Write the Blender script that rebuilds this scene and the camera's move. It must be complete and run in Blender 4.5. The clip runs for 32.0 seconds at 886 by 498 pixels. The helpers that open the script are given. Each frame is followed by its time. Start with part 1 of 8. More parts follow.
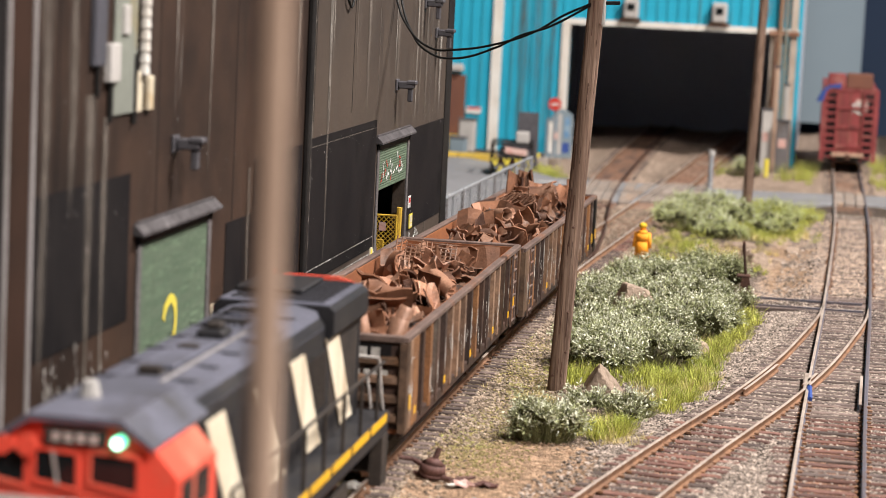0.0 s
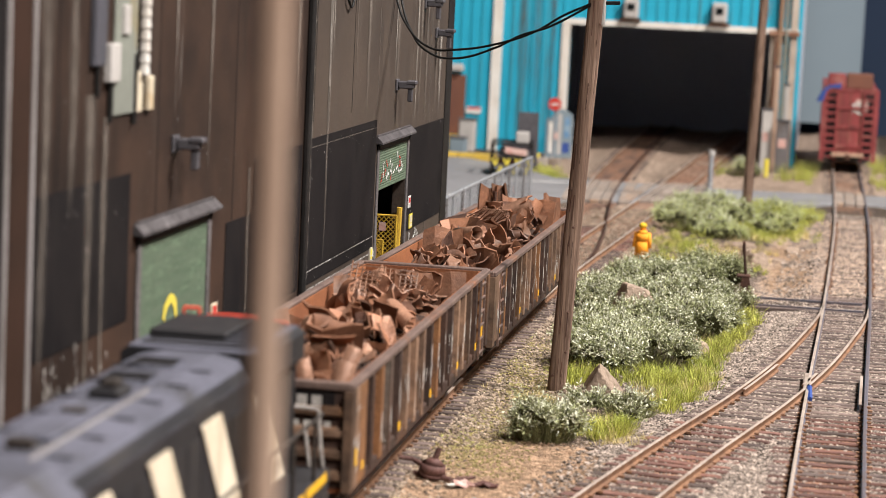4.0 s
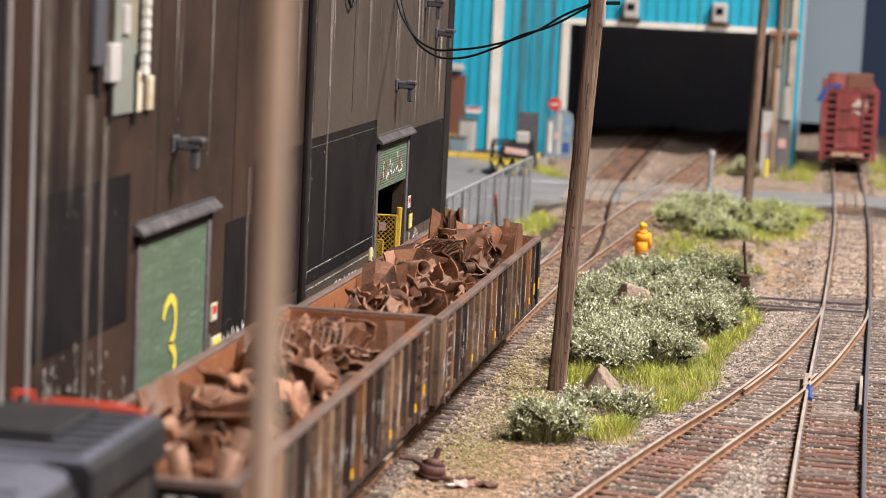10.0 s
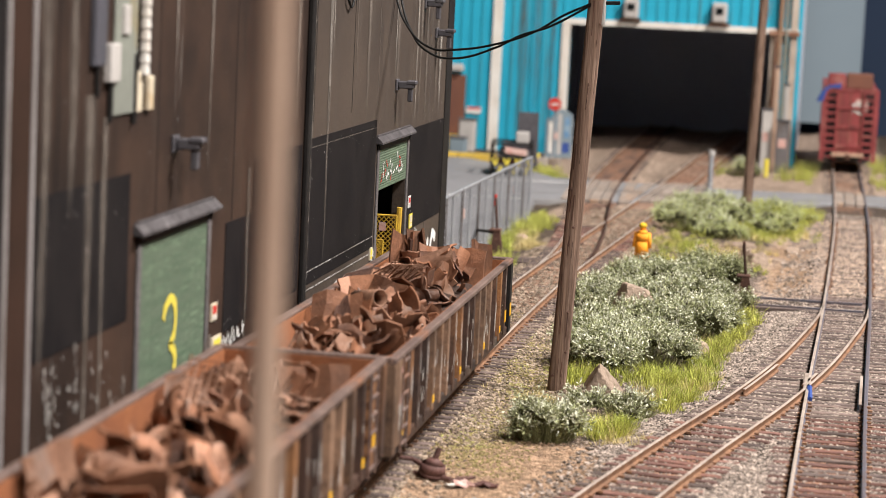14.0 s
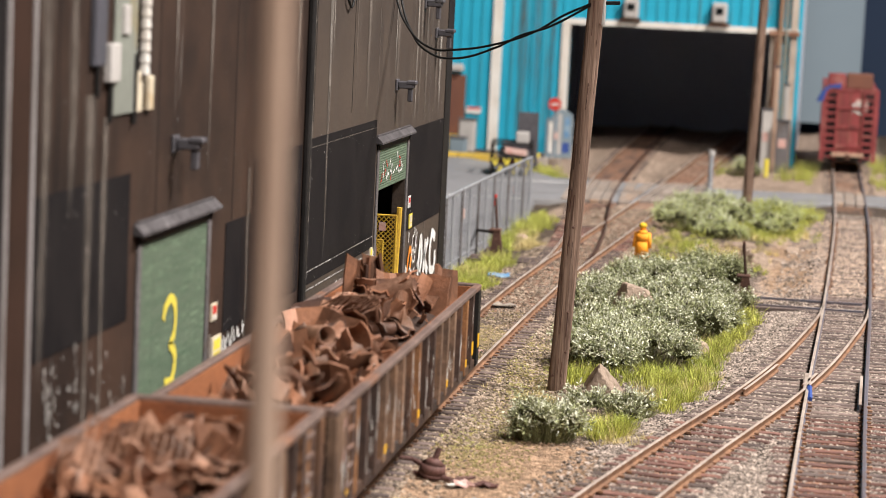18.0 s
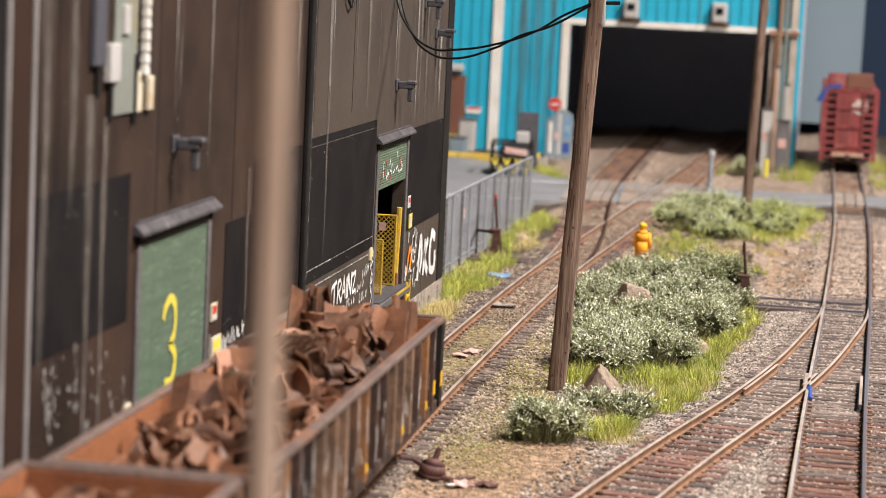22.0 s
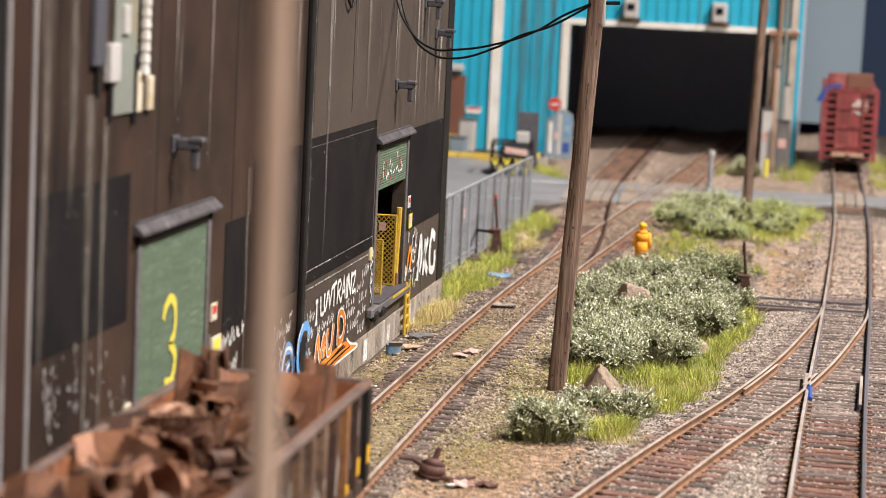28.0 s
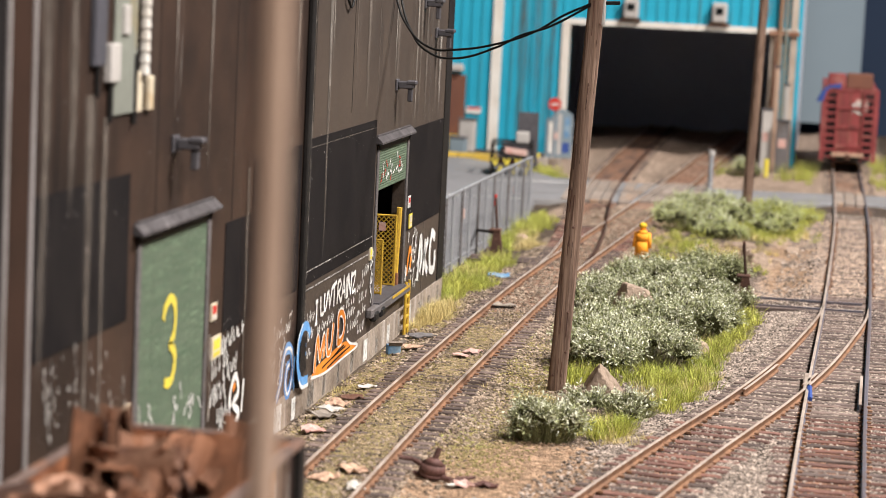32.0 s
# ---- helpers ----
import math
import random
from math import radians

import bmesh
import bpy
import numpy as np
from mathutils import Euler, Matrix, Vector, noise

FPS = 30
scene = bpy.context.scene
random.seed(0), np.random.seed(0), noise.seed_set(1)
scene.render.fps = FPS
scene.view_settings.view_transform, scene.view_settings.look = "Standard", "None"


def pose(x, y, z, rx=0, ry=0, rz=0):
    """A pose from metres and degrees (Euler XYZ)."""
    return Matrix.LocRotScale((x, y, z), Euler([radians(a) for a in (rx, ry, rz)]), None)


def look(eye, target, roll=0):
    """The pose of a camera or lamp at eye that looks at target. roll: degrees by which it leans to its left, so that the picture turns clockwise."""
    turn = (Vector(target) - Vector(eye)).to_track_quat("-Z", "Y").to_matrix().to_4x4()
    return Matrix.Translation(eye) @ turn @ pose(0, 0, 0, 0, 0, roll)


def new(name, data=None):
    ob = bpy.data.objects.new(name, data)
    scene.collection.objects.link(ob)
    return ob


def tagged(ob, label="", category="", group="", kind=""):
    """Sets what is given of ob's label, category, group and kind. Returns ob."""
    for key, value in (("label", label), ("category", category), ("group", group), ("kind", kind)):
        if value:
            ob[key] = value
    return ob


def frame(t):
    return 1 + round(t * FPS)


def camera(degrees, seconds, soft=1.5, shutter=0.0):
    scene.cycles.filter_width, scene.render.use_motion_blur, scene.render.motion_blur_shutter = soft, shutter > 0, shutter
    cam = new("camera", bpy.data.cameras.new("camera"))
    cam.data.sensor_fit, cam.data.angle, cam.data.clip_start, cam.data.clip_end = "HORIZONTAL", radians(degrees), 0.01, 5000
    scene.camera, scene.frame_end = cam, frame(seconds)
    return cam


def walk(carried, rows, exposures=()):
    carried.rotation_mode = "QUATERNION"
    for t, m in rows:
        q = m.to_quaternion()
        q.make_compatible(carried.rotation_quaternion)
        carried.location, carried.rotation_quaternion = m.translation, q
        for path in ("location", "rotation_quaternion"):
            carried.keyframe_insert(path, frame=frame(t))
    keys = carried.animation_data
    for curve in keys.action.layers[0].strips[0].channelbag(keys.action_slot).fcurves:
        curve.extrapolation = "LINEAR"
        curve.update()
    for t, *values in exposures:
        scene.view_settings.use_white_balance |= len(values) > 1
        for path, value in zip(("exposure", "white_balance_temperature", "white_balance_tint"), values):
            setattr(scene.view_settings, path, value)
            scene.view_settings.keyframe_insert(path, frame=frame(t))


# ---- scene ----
# A model railway in 1:87. Lengths below are written in metres of the full-size prototype and scaled by S.
S = 1 / 87.1
FOV = 22.02
EYE = (9.143, 0.0, 10.258)
YAW, PITCH, ROLL = -9.053, 6.942, -2.743

cam = camera(FOV, 32.0, soft=0.6)


def eye_pose():
    m = pose(EYE[0] * S, EYE[1] * S, EYE[2] * S, 90 - PITCH, 0, -YAW)
    return m @ pose(0, 0, 0, 0, 0, -ROLL)


cam.data.dof.use_dof = True
cam.data.dof.focus_distance = 61.0 * S
cam.data.dof.aperture_fstop = 33.0
walk(cam, [(0.0, eye_pose()), (32.0, eye_pose())], exposures=[(0.0, 0.0), (32.0, 0.0)])

# ---- light: two unseen lamps over the layout and an even pale blue world ----
world = bpy.data.worlds.new("hall_light")
scene.world = world
world.use_nodes = True
world.node_tree.nodes["Background"].inputs[0].default_value = (0.80, 0.88, 1.0, 1)
world.node_tree.nodes["Background"].inputs[1].default_value = 0.5


def ceiling_lamp(x, y, z, tx, ty, sx, sy, watts, colour):
    d = bpy.data.lights.new("hall_lamp", "AREA")
    d.shape, d.size, d.size_y, d.energy, d.color = "RECTANGLE", sx, sy, watts, colour
    ob = new("hall_lamp", d)
    ob.matrix_world = look((x, y, z), (tx, ty, 0))
    return ob


ceiling_lamp(0.72, 0.82, 1.12, 0.05, 0.85, 0.2, 0.2, 40.5, (1.0, 0.93, 0.88))
# second lamp is an added fill for the locomotive, near pole and fronts
ceiling_lamp(0.66, -0.30, 0.98, 0.03, 0.45, 0.3, 0.25, 21.0, (1.0, 0.93, 0.88))

# ---- material helpers ----
K = 87.1


def mix_rgb(nt, fac, a, b, how="MIX"):
    n = nt.nodes.new("ShaderNodeMix")
    n.data_type, n.blend_type = "RGBA", how
    for sock, v in ((n.inputs[0], fac), (n.inputs[6], a), (n.inputs[7], b)):
        if isinstance(v, (tuple, list)):
            sock.default_value = (*v[:3], 1)
        elif isinstance(v, (int, float)):
            sock.default_value = v
        else:
            nt.links.new(v, sock)
    return n.outputs[2]


def noise_out(nt, vec, scale, detail=4.0, rough=0.6, stretch=None):
    if stretch:
        mp = nt.nodes.new("ShaderNodeMapping")
        mp.inputs["Scale"].default_value = stretch
        nt.links.new(vec, mp.inputs[0])
        vec = mp.outputs[0]
    n = nt.nodes.new("ShaderNodeTexNoise")
    n.inputs["Scale"].default_value, n.inputs["Detail"].default_value, n.inputs["Roughness"].default_value = scale * K, detail, rough
    nt.links.new(vec, n.inputs["Vector"])
    return n.outputs["Fac"]


def ramp(nt, fac, lo, hi):
    n = nt.nodes.new("ShaderNodeMapRange")
    n.inputs["From Min"].default_value, n.inputs["From Max"].default_value = lo, hi
    nt.links.new(fac, n.inputs["Value"])
    return n.outputs[0]


def mat(name, c1, c2=None, scale=1.2, rough=0.75, metal=0.0, bump=0.25, fine=14.0, grain=0.35, stain=None, stain_at=(0.55, 0.7),
        stain_scale=0.6, stain_stretch=None, streak=None, streak_at=(0.52, 0.75), rand=0.0, island=False, emit=None, lo=0.35, hi=0.65, spec=0.2, stretch=None, cells=None):
    """Two tones in blotches, a fine grain, optional stains and downward streaks, and relief from the grain."""
    m = bpy.data.materials.new(name)
    m.use_nodes = True
    nt = m.node_tree
    b = nt.nodes["Principled BSDF"]
    tc = nt.nodes.new("ShaderNodeTexCoord")
    info = nt.nodes.new("ShaderNodeObjectInfo")
    add = nt.nodes.new("ShaderNodeVectorMath")
    add.operation = "ADD"
    sc = nt.nodes.new("ShaderNodeVectorMath")
    sc.operation = "SCALE"
    sc.inputs[0].default_value = (0.9, 0.37, 0.61)
    nt.links.new(info.outputs["Random"], sc.inputs["Scale"])
    nt.links.new(tc.outputs["Object"], add.inputs[0])
    nt.links.new(sc.outputs[0], add.inputs[1])
    v = add.outputs[0]
    if stretch:
        mp = nt.nodes.new("ShaderNodeMapping")
        mp.inputs["Scale"].default_value = stretch
        nt.links.new(v, mp.inputs[0])
        v = mp.outputs[0]
    c2 = c2 or tuple(x * 0.7 for x in c1)
    col = mix_rgb(nt, ramp(nt, noise_out(nt, v, scale), lo, hi), c1, c2)
    if stain:
        col = mix_rgb(nt, ramp(nt, noise_out(nt, v, stain_scale, 5.0, 0.65, stain_stretch), *stain_at), col, stain)
    if streak:
        col = mix_rgb(nt, ramp(nt, noise_out(nt, v, 1.6, 3.0, 0.6, (1, 1, 0.04)), *streak_at), col, streak)
    f = noise_out(nt, v, fine, 3.0, 0.7)
    if grain:
        g = nt.nodes.new("ShaderNodeMapRange")
        g.inputs["From Min"].default_value, g.inputs["From Max"].default_value = 0.3, 0.7
        g.inputs["To Min"].default_value, g.inputs["To Max"].default_value = 1 - grain, 1 + grain
        nt.links.new(f, g.inputs["Value"])
        vm = nt.nodes.new("ShaderNodeVectorMath")
        vm.operation = "SCALE"
        nt.links.new(col, vm.inputs[0])
        nt.links.new(g.outputs[0], vm.inputs["Scale"])
        col = vm.outputs[0]
    if rand:
        if island:
            geo = nt.nodes.new("ShaderNodeNewGeometry")
            r = geo.outputs["Random Per Island"]
        else:
            r = info.outputs["Random"]
        g = nt.nodes.new("ShaderNodeMapRange")
        g.inputs["To Min"].default_value, g.inputs["To Max"].default_value = 1 - rand, 1 + rand
        nt.links.new(r, g.inputs["Value"])
        vm = nt.nodes.new("ShaderNodeVectorMath")
        vm.operation = "SCALE"
        nt.links.new(col, vm.inputs[0])
        nt.links.new(g.outputs[0], vm.inputs["Scale"])
        col = vm.outputs[0]
    nt.links.new(col, b.inputs["Base Color"])
    b.inputs["Specular IOR Level"].default_value = spec
    b.inputs["Roughness"].default_value, b.inputs["Metallic"].default_value = rough, metal
    if bump:
        bp = nt.nodes.new("ShaderNodeBump")
        bp.inputs["Strength"].default_value, bp.inputs["Distance"].default_value = bump, 0.05 * S
        nt.links.new(f, bp.inputs["Height"])
        nt.links.new(bp.outputs[0], b.inputs["Normal"])
    if emit:
        b.inputs["Emission Color"].default_value = (*emit[0], 1)
        b.inputs["Emission Strength"].default_value = emit[1]
    return m


M = dict(
    clay=mat("pinkish_clay", (0.50, 0.33, 0.235), (0.38, 0.25, 0.18), 0.8, 0.95, bump=0.8, fine=8, grain=0.4),
    plank=mat("dusty_crossing_plank", (0.34, 0.285, 0.245), (0.25, 0.205, 0.175), 0.8, 0.95, bump=0.5, grain=0.25, stain=(0.36, 0.24, 0.16), rand=0.12, spec=0.15),
    stone=mat("ballast_stone", (0.36, 0.30, 0.255), (0.17, 0.138, 0.118), 2.0, 0.9, bump=0.4, fine=20, grain=0.3, spec=0.2, rand=0.72, island=True),
    stone_brown=mat("brown_ballast_stone", (0.345, 0.28, 0.215), (0.15, 0.108, 0.08), 2.0, 0.9, bump=0.4, fine=20, grain=0.3, spec=0.2, rand=0.72, island=True),
    # black-brown sheet colour, stands for the shade between scrap pieces
    bed_shade=mat("heap_gap_shade", (0.03, 0.019, 0.015), (0.045, 0.026, 0.019), 1.1, 0.85, bump=0.5, fine=9, grain=0.3),
    soilgrain=mat("soil_crumb", (0.30, 0.19, 0.12), (0.42, 0.28, 0.19), 2.0, 0.95, bump=0, rand=0.5, island=True, spec=0.15),
    lichen=mat("lime_moss", (0.37, 0.38, 0.13), (0.29, 0.30, 0.11), 2.0, 0.95, bump=0, rand=0.35, island=True),
    moss=mat("ground_moss", (0.28, 0.25, 0.095), (0.215, 0.17, 0.08), 2.0, 0.95, bump=0.3, rand=0.4, island=True),
    asphalt=mat("grey_asphalt", (0.245, 0.245, 0.255), (0.19, 0.188, 0.195), 0.3, 0.9, bump=0.4, fine=12, grain=0.18, stain=(0.30, 0.29, 0.28), stain_scale=0.15),
    roadline=mat("yellow_road_paint", (0.62, 0.42, 0.06), (0.5, 0.36, 0.1), 1.0, 0.8, grain=0.2),
    whiteline=mat("white_road_paint", (0.7, 0.7, 0.68), (0.55, 0.55, 0.53), 1.0, 0.8, grain=0.2),
    concrete=mat("weathered_concrete", (0.34, 0.285, 0.235), (0.21, 0.17, 0.135), 0.8, 0.9, bump=0.4, stain=(0.11, 0.075, 0.055), streak=(0.5, 0.46, 0.42)),
    wall=mat("brown_black_cladding", (0.056, 0.034, 0.025), (0.027, 0.0185, 0.0155), 0.35, 0.5, bump=0.14, fine=10, grain=0.2,
             stain=(0.018, 0.0135, 0.012), stain_scale=0.3, stain_at=(0.5, 0.72), stain_stretch=(1, 1, 0.3), streak=(0.055, 0.043, 0.036), streak_at=(0.62, 0.9), spec=0.14),
    wall_far=mat("grey_brown_cladding", (0.078, 0.060, 0.048), (0.056, 0.044, 0.037), 0.3, 0.5, bump=0.16, fine=12, grain=0.28,
                 stain=(0.078, 0.065, 0.055), stain_scale=0.9, stain_at=(0.55, 0.75), stain_stretch=(1, 1, 0.15), streak=(0.095, 0.08, 0.07), streak_at=(0.62, 0.9), spec=0.2),
    patch=mat("black_paint_patch", (0.0120, 0.0108, 0.0116), (0.019, 0.0165, 0.0165), 0.5, 0.7, spec=0.06, stain=(0.008, 0.0075, 0.008), stain_scale=0.5, bump=0.12, grain=0.18, streak=(0.026, 0.024, 0.023), streak_at=(0.62, 0.95)),
    black=mat("black_trim", (0.012, 0.011, 0.011), (0.02, 0.018, 0.017), 1.0, 0.55, bump=0.15, grain=0.2),
    strip=mat("pale_metal_strip", (0.36, 0.34, 0.34), (0.25, 0.23, 0.22), 0.5, 0.5, 0.3, bump=0.1, grain=0.1),
    scuff=mat("white_scuff", (0.55, 0.53, 0.51), (0.25, 0.23, 0.21), 2.5, 0.8, grain=0.3),
    lime=mat("white_lime_run", (0.46, 0.43, 0.39), (0.30, 0.27, 0.24), 2.5, 0.8, grain=0.3),
    streak=mat("pale_run_of_lime", (0.20, 0.175, 0.15), (0.13, 0.11, 0.095), 1.5, 0.8, grain=0.4, fine=8),
    greygate=mat("grey_painted_steel", (0.14, 0.13, 0.132), (0.095, 0.088, 0.088), 1.0, 0.6, bump=0.2, stain=(0.1, 0.07, 0.05)),
    hoodgrey=mat("weathered_hood_grey", (0.085, 0.078, 0.082), (0.055, 0.05, 0.052), 1.4, 0.65, bump=0.4, fine=6, grain=0.35, stain=(0.16, 0.15, 0.15), stain_scale=1.6, stain_at=(0.6, 0.75)),
    lampgrey=mat("lamp_grey", (0.11, 0.105, 0.115), (0.075, 0.072, 0.08), 2.0, 0.5, 0.3, grain=0.15),
    shutter=mat("green_shutter", (0.082, 0.118, 0.08), (0.108, 0.142, 0.10), 0.7, 0.6, bump=0.15, grain=0.15, stain=(0.07, 0.11, 0.072), stain_scale=0.35, streak=(0.14, 0.2, 0.13)),
    yellowpaint=mat("yellow_spray_paint", (0.72, 0.60, 0.07), (0.62, 0.52, 0.08), 1.0, 0.7, grain=0.12),
    whitepaint=mat("white_spray_paint", (0.78, 0.78, 0.76), (0.6, 0.6, 0.58), 1.2, 0.7, grain=0.15),
    whitescrawl=mat("thin_white_spray", (0.75, 0.75, 0.73), (0.5, 0.5, 0.48), 1.2, 0.7, grain=0.2),
    bluepaint=mat("blue_spray_paint", (0.05, 0.22, 0.55), (0.16, 0.35, 0.62), 0.9, 0.7, grain=0.15),
    orangepaint=mat("orange_spray_paint", (0.75, 0.26, 0.03), (0.65, 0.2, 0.03), 0.9, 0.7, grain=0.15),
    redpaint=mat("red_sign_paint", (0.55, 0.05, 0.04), (0.42, 0.05, 0.04), 1.0, 0.6, grain=0.12),
    cream=mat("cream_enamel", (0.62, 0.55, 0.42), (0.52, 0.45, 0.33), 1.2, 0.6, grain=0.12, stain=(0.4, 0.24, 0.08), stain_at=(0.6, 0.75)),
    boxgrey=mat("cabinet_grey_green", (0.23, 0.245, 0.21), (0.19, 0.2, 0.175), 0.8, 0.6, grain=0.12, stain=(0.25, 0.2, 0.1)),
    boxdark=mat("cabinet_dark_grey", (0.10, 0.10, 0.12), (0.08, 0.08, 0.09), 0.8, 0.5, 0.2, grain=0.12),
    boxpale=mat("cabinet_pale_grey", (0.46, 0.44, 0.42), (0.38, 0.36, 0.34), 0.8, 0.6, grain=0.12),
    cagegold=mat("yellow_cage", (0.55, 0.36, 0.04), (0.42, 0.26, 0.04), 1.5, 0.6, grain=0.25, rand=0.15),
    tie=mat("dark_tie_wood", (0.085, 0.065, 0.06), (0.15, 0.11, 0.095), 1.5, 0.85, bump=0.6, fine=10, grain=0.45, rand=0.4),
    tie_red=mat("rust_dusted_tie_wood", (0.17, 0.085, 0.066), (0.10, 0.062, 0.055), 1.0, 0.85, bump=0.6, fine=10, grain=0.45, rand=0.35),
    railside=mat("rusty_rail_side", (0.25, 0.135, 0.078), (0.15, 0.085, 0.055), 1.2, 0.8, bump=0.4, grain=0.35),
    railtop=mat("worn_rail_head", (0.62, 0.53, 0.46), (0.42, 0.33, 0.27), 0.8, 0.38, 0.4, bump=0.1, grain=0.2),
    raildark=mat("dark_steel_rail", (0.15, 0.15, 0.185), (0.17, 0.14, 0.14), 0.8, 0.45, 0.4, bump=0.2, grain=0.2),
    pole=mat("weathered_pole_wood", (0.50, 0.36, 0.275), (0.30, 0.20, 0.145), 6.0, 0.85, bump=0.6, fine=16, grain=0.22, stain=(0.52, 0.40, 0.315), stain_scale=9.0, stain_at=(0.55, 0.75), stretch=(1, 1, 0.03), spec=0.2),
    pole_dark=mat("dark_weathered_pole_wood", (0.24, 0.16, 0.118), (0.11, 0.068, 0.05), 6.0, 0.85, bump=0.9, fine=16, grain=0.3, stain=(0.31, 0.22, 0.17), stain_scale=9.0, stain_at=(0.56, 0.72), stretch=(1, 1, 0.03), spec=0.2),
    cable=mat("black_cable", (0.012, 0.012, 0.012), None, 1.0, 0.5, grain=0),
    rust=mat("rust_brown_steel", (0.27, 0.125, 0.070), (0.155, 0.075, 0.046), 1.1, 0.5, 0.15, bump=0.3, fine=12, grain=0.16, stain=(0.10, 0.052, 0.038), stain_scale=0.7, stain_at=(0.56, 0.8), rand=0.42),
    rust_pale=mat("pale_rust_steel", (0.33, 0.185, 0.122), (0.21, 0.108, 0.07), 1.1, 0.48, 0.15, bump=0.35, fine=9, grain=0.2, stain=(0.30, 0.235, 0.205), stain_scale=0.7, rand=0.35),
    rust_umber=mat("umber_rust_steel", (0.155, 0.074, 0.046), (0.085, 0.046, 0.033), 1.1, 0.5, 0.15, bump=0.3, fine=12, grain=0.2, stain=(0.26, 0.17, 0.13), stain_scale=0.9, stain_at=(0.58, 0.75), rand=0.4),
    rust_dark=mat("dark_rust_steel", (0.07, 0.042, 0.034), (0.11, 0.055, 0.038), 1.1, 0.7, 0.1, bump=0.5, fine=9, grain=0.3, rand=0.3),
    # light on posts and shade on panels deepen these two browns, besides rust
    gonside=mat("brown_gondola_side", (0.036, 0.026, 0.023), (0.07, 0.04, 0.03), 0.7, 0.65, bump=0.3, fine=8, grain=0.3, stain=(0.17, 0.085, 0.045), stain_scale=0.8, stain_stretch=(1, 1, 0.25), streak=(0.2, 0.17, 0.14), streak_at=(0.62, 0.8), rand=0.2),
    gonrib=mat("brown_gondola_post", (0.235, 0.145, 0.095), (0.10, 0.064, 0.046), 0.9, 0.65, bump=0.3, fine=8, grain=0.3, stain=(0.23, 0.12, 0.06), stain_scale=0.9, stain_stretch=(1, 1, 0.2), rand=0.45),
    rustpanel=mat("orange_rust_panel", (0.24, 0.115, 0.05), (0.14, 0.07, 0.038), 0.9, 0.75, bump=0.3, grain=0.3, stain=(0.07, 0.045, 0.035), stain_scale=0.9),
    gontop=mat("worn_top_chord", (0.19, 0.135, 0.115), (0.12, 0.085, 0.075), 0.9, 0.55, 0.2, bump=0.3, grain=0.25, stain=(0.24, 0.12, 0.075)),
    goninside=mat("orange_rust_lining", (0.30, 0.115, 0.05), (0.21, 0.08, 0.04), 0.7, 0.8, bump=0.4, grain=0.2, stain=(0.12, 0.06, 0.04)),
    frame_black=mat("underframe_black", (0.03, 0.026, 0.024), (0.05, 0.04, 0.034), 1.2, 0.7, bump=0.3, grain=0.25),
    reflector=mat("yellow_reflector", (0.75, 0.42, 0.02), (0.65, 0.36, 0.02), 2.0, 0.5, grain=0.1),
    markwhite=mat("white_lettering", (0.55, 0.53, 0.5), (0.4, 0.38, 0.35), 2.0, 0.7, grain=0.3),
    hood=mat("black_loco_paint", (0.020, 0.020, 0.023), (0.03, 0.029, 0.031), 0.8, 0.5, bump=0.12, grain=0.15, stain=(0.045, 0.04, 0.037), stain_scale=0.4),
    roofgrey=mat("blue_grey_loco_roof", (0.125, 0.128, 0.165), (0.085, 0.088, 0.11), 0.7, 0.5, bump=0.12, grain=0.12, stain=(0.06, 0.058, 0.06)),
    locored=mat("bright_red_loco_paint", (0.78, 0.10, 0.062), (0.68, 0.09, 0.056), 0.8, 0.45, bump=0.06, grain=0.06, stain=(0.6, 0.17, 0.11)),
    locowhite=mat("cream_white_stripe", (0.78, 0.70, 0.56), (0.68, 0.58, 0.43), 0.7, 0.55, bump=0.1, grain=0.1, streak=(0.5, 0.4, 0.28)),
    glass=mat("dark_cab_glass", (0.012, 0.014, 0.015), None, 1.0, 0.08, grain=0, bump=0),
    handrail=mat("pale_handrail", (0.5, 0.47, 0.44), (0.38, 0.35, 0.33), 2.0, 0.45, 0.2, grain=0.1),
    # green ring and white core build the lamp's burnt-out halo as two discs
    headlight=mat("green_white_lamp", (0.2, 0.9, 0.6), None, 1.0, 0.3, grain=0, bump=0, emit=((0.12, 1.0, 0.55), 2.2)),
    lampcore=mat("white_lamp_core", (0.8, 1.0, 0.9), None, 1.0, 0.3, grain=0, bump=0, emit=((0.8, 1.0, 0.9), 6.0)),
    teal=mat("teal_blue_cladding", (0.02, 0.30, 0.44), (0.025, 0.35, 0.50), 0.4, 0.5, bump=0.06, grain=0.08, streak=(0.07, 0.21, 0.24), streak_at=(0.55, 0.72)),
    whitetrim=mat("off_white_trim", (0.72, 0.70, 0.66), (0.6, 0.56, 0.5), 0.6, 0.55, bump=0.08, grain=0.1, streak=(0.42, 0.3, 0.2), streak_at=(0.58, 0.8)),
    rusttrim=mat("rust_stained_trim", (0.46, 0.40, 0.34), (0.32, 0.26, 0.21), 0.6, 0.65, bump=0.1, grain=0.15, streak=(0.26, 0.16, 0.10), streak_at=(0.5, 0.7)),
    # lining paled to near white to brighten the unlit shed interior
    inside=mat("paled_shed_lining", (0.60, 0.66, 0.78), (0.64, 0.70, 0.80), 0.3, 0.9, bump=0.1, grain=0.1),
    brown_dark=mat("dark_brown_paint", (0.040, 0.022, 0.016), (0.026, 0.016, 0.012), 0.4, 0.6, bump=0.12, grain=0.15, spec=0.1),
    brown=mat("brown_door", (0.17, 0.075, 0.05), (0.13, 0.06, 0.045), 0.6, 0.6, grain=0.12),
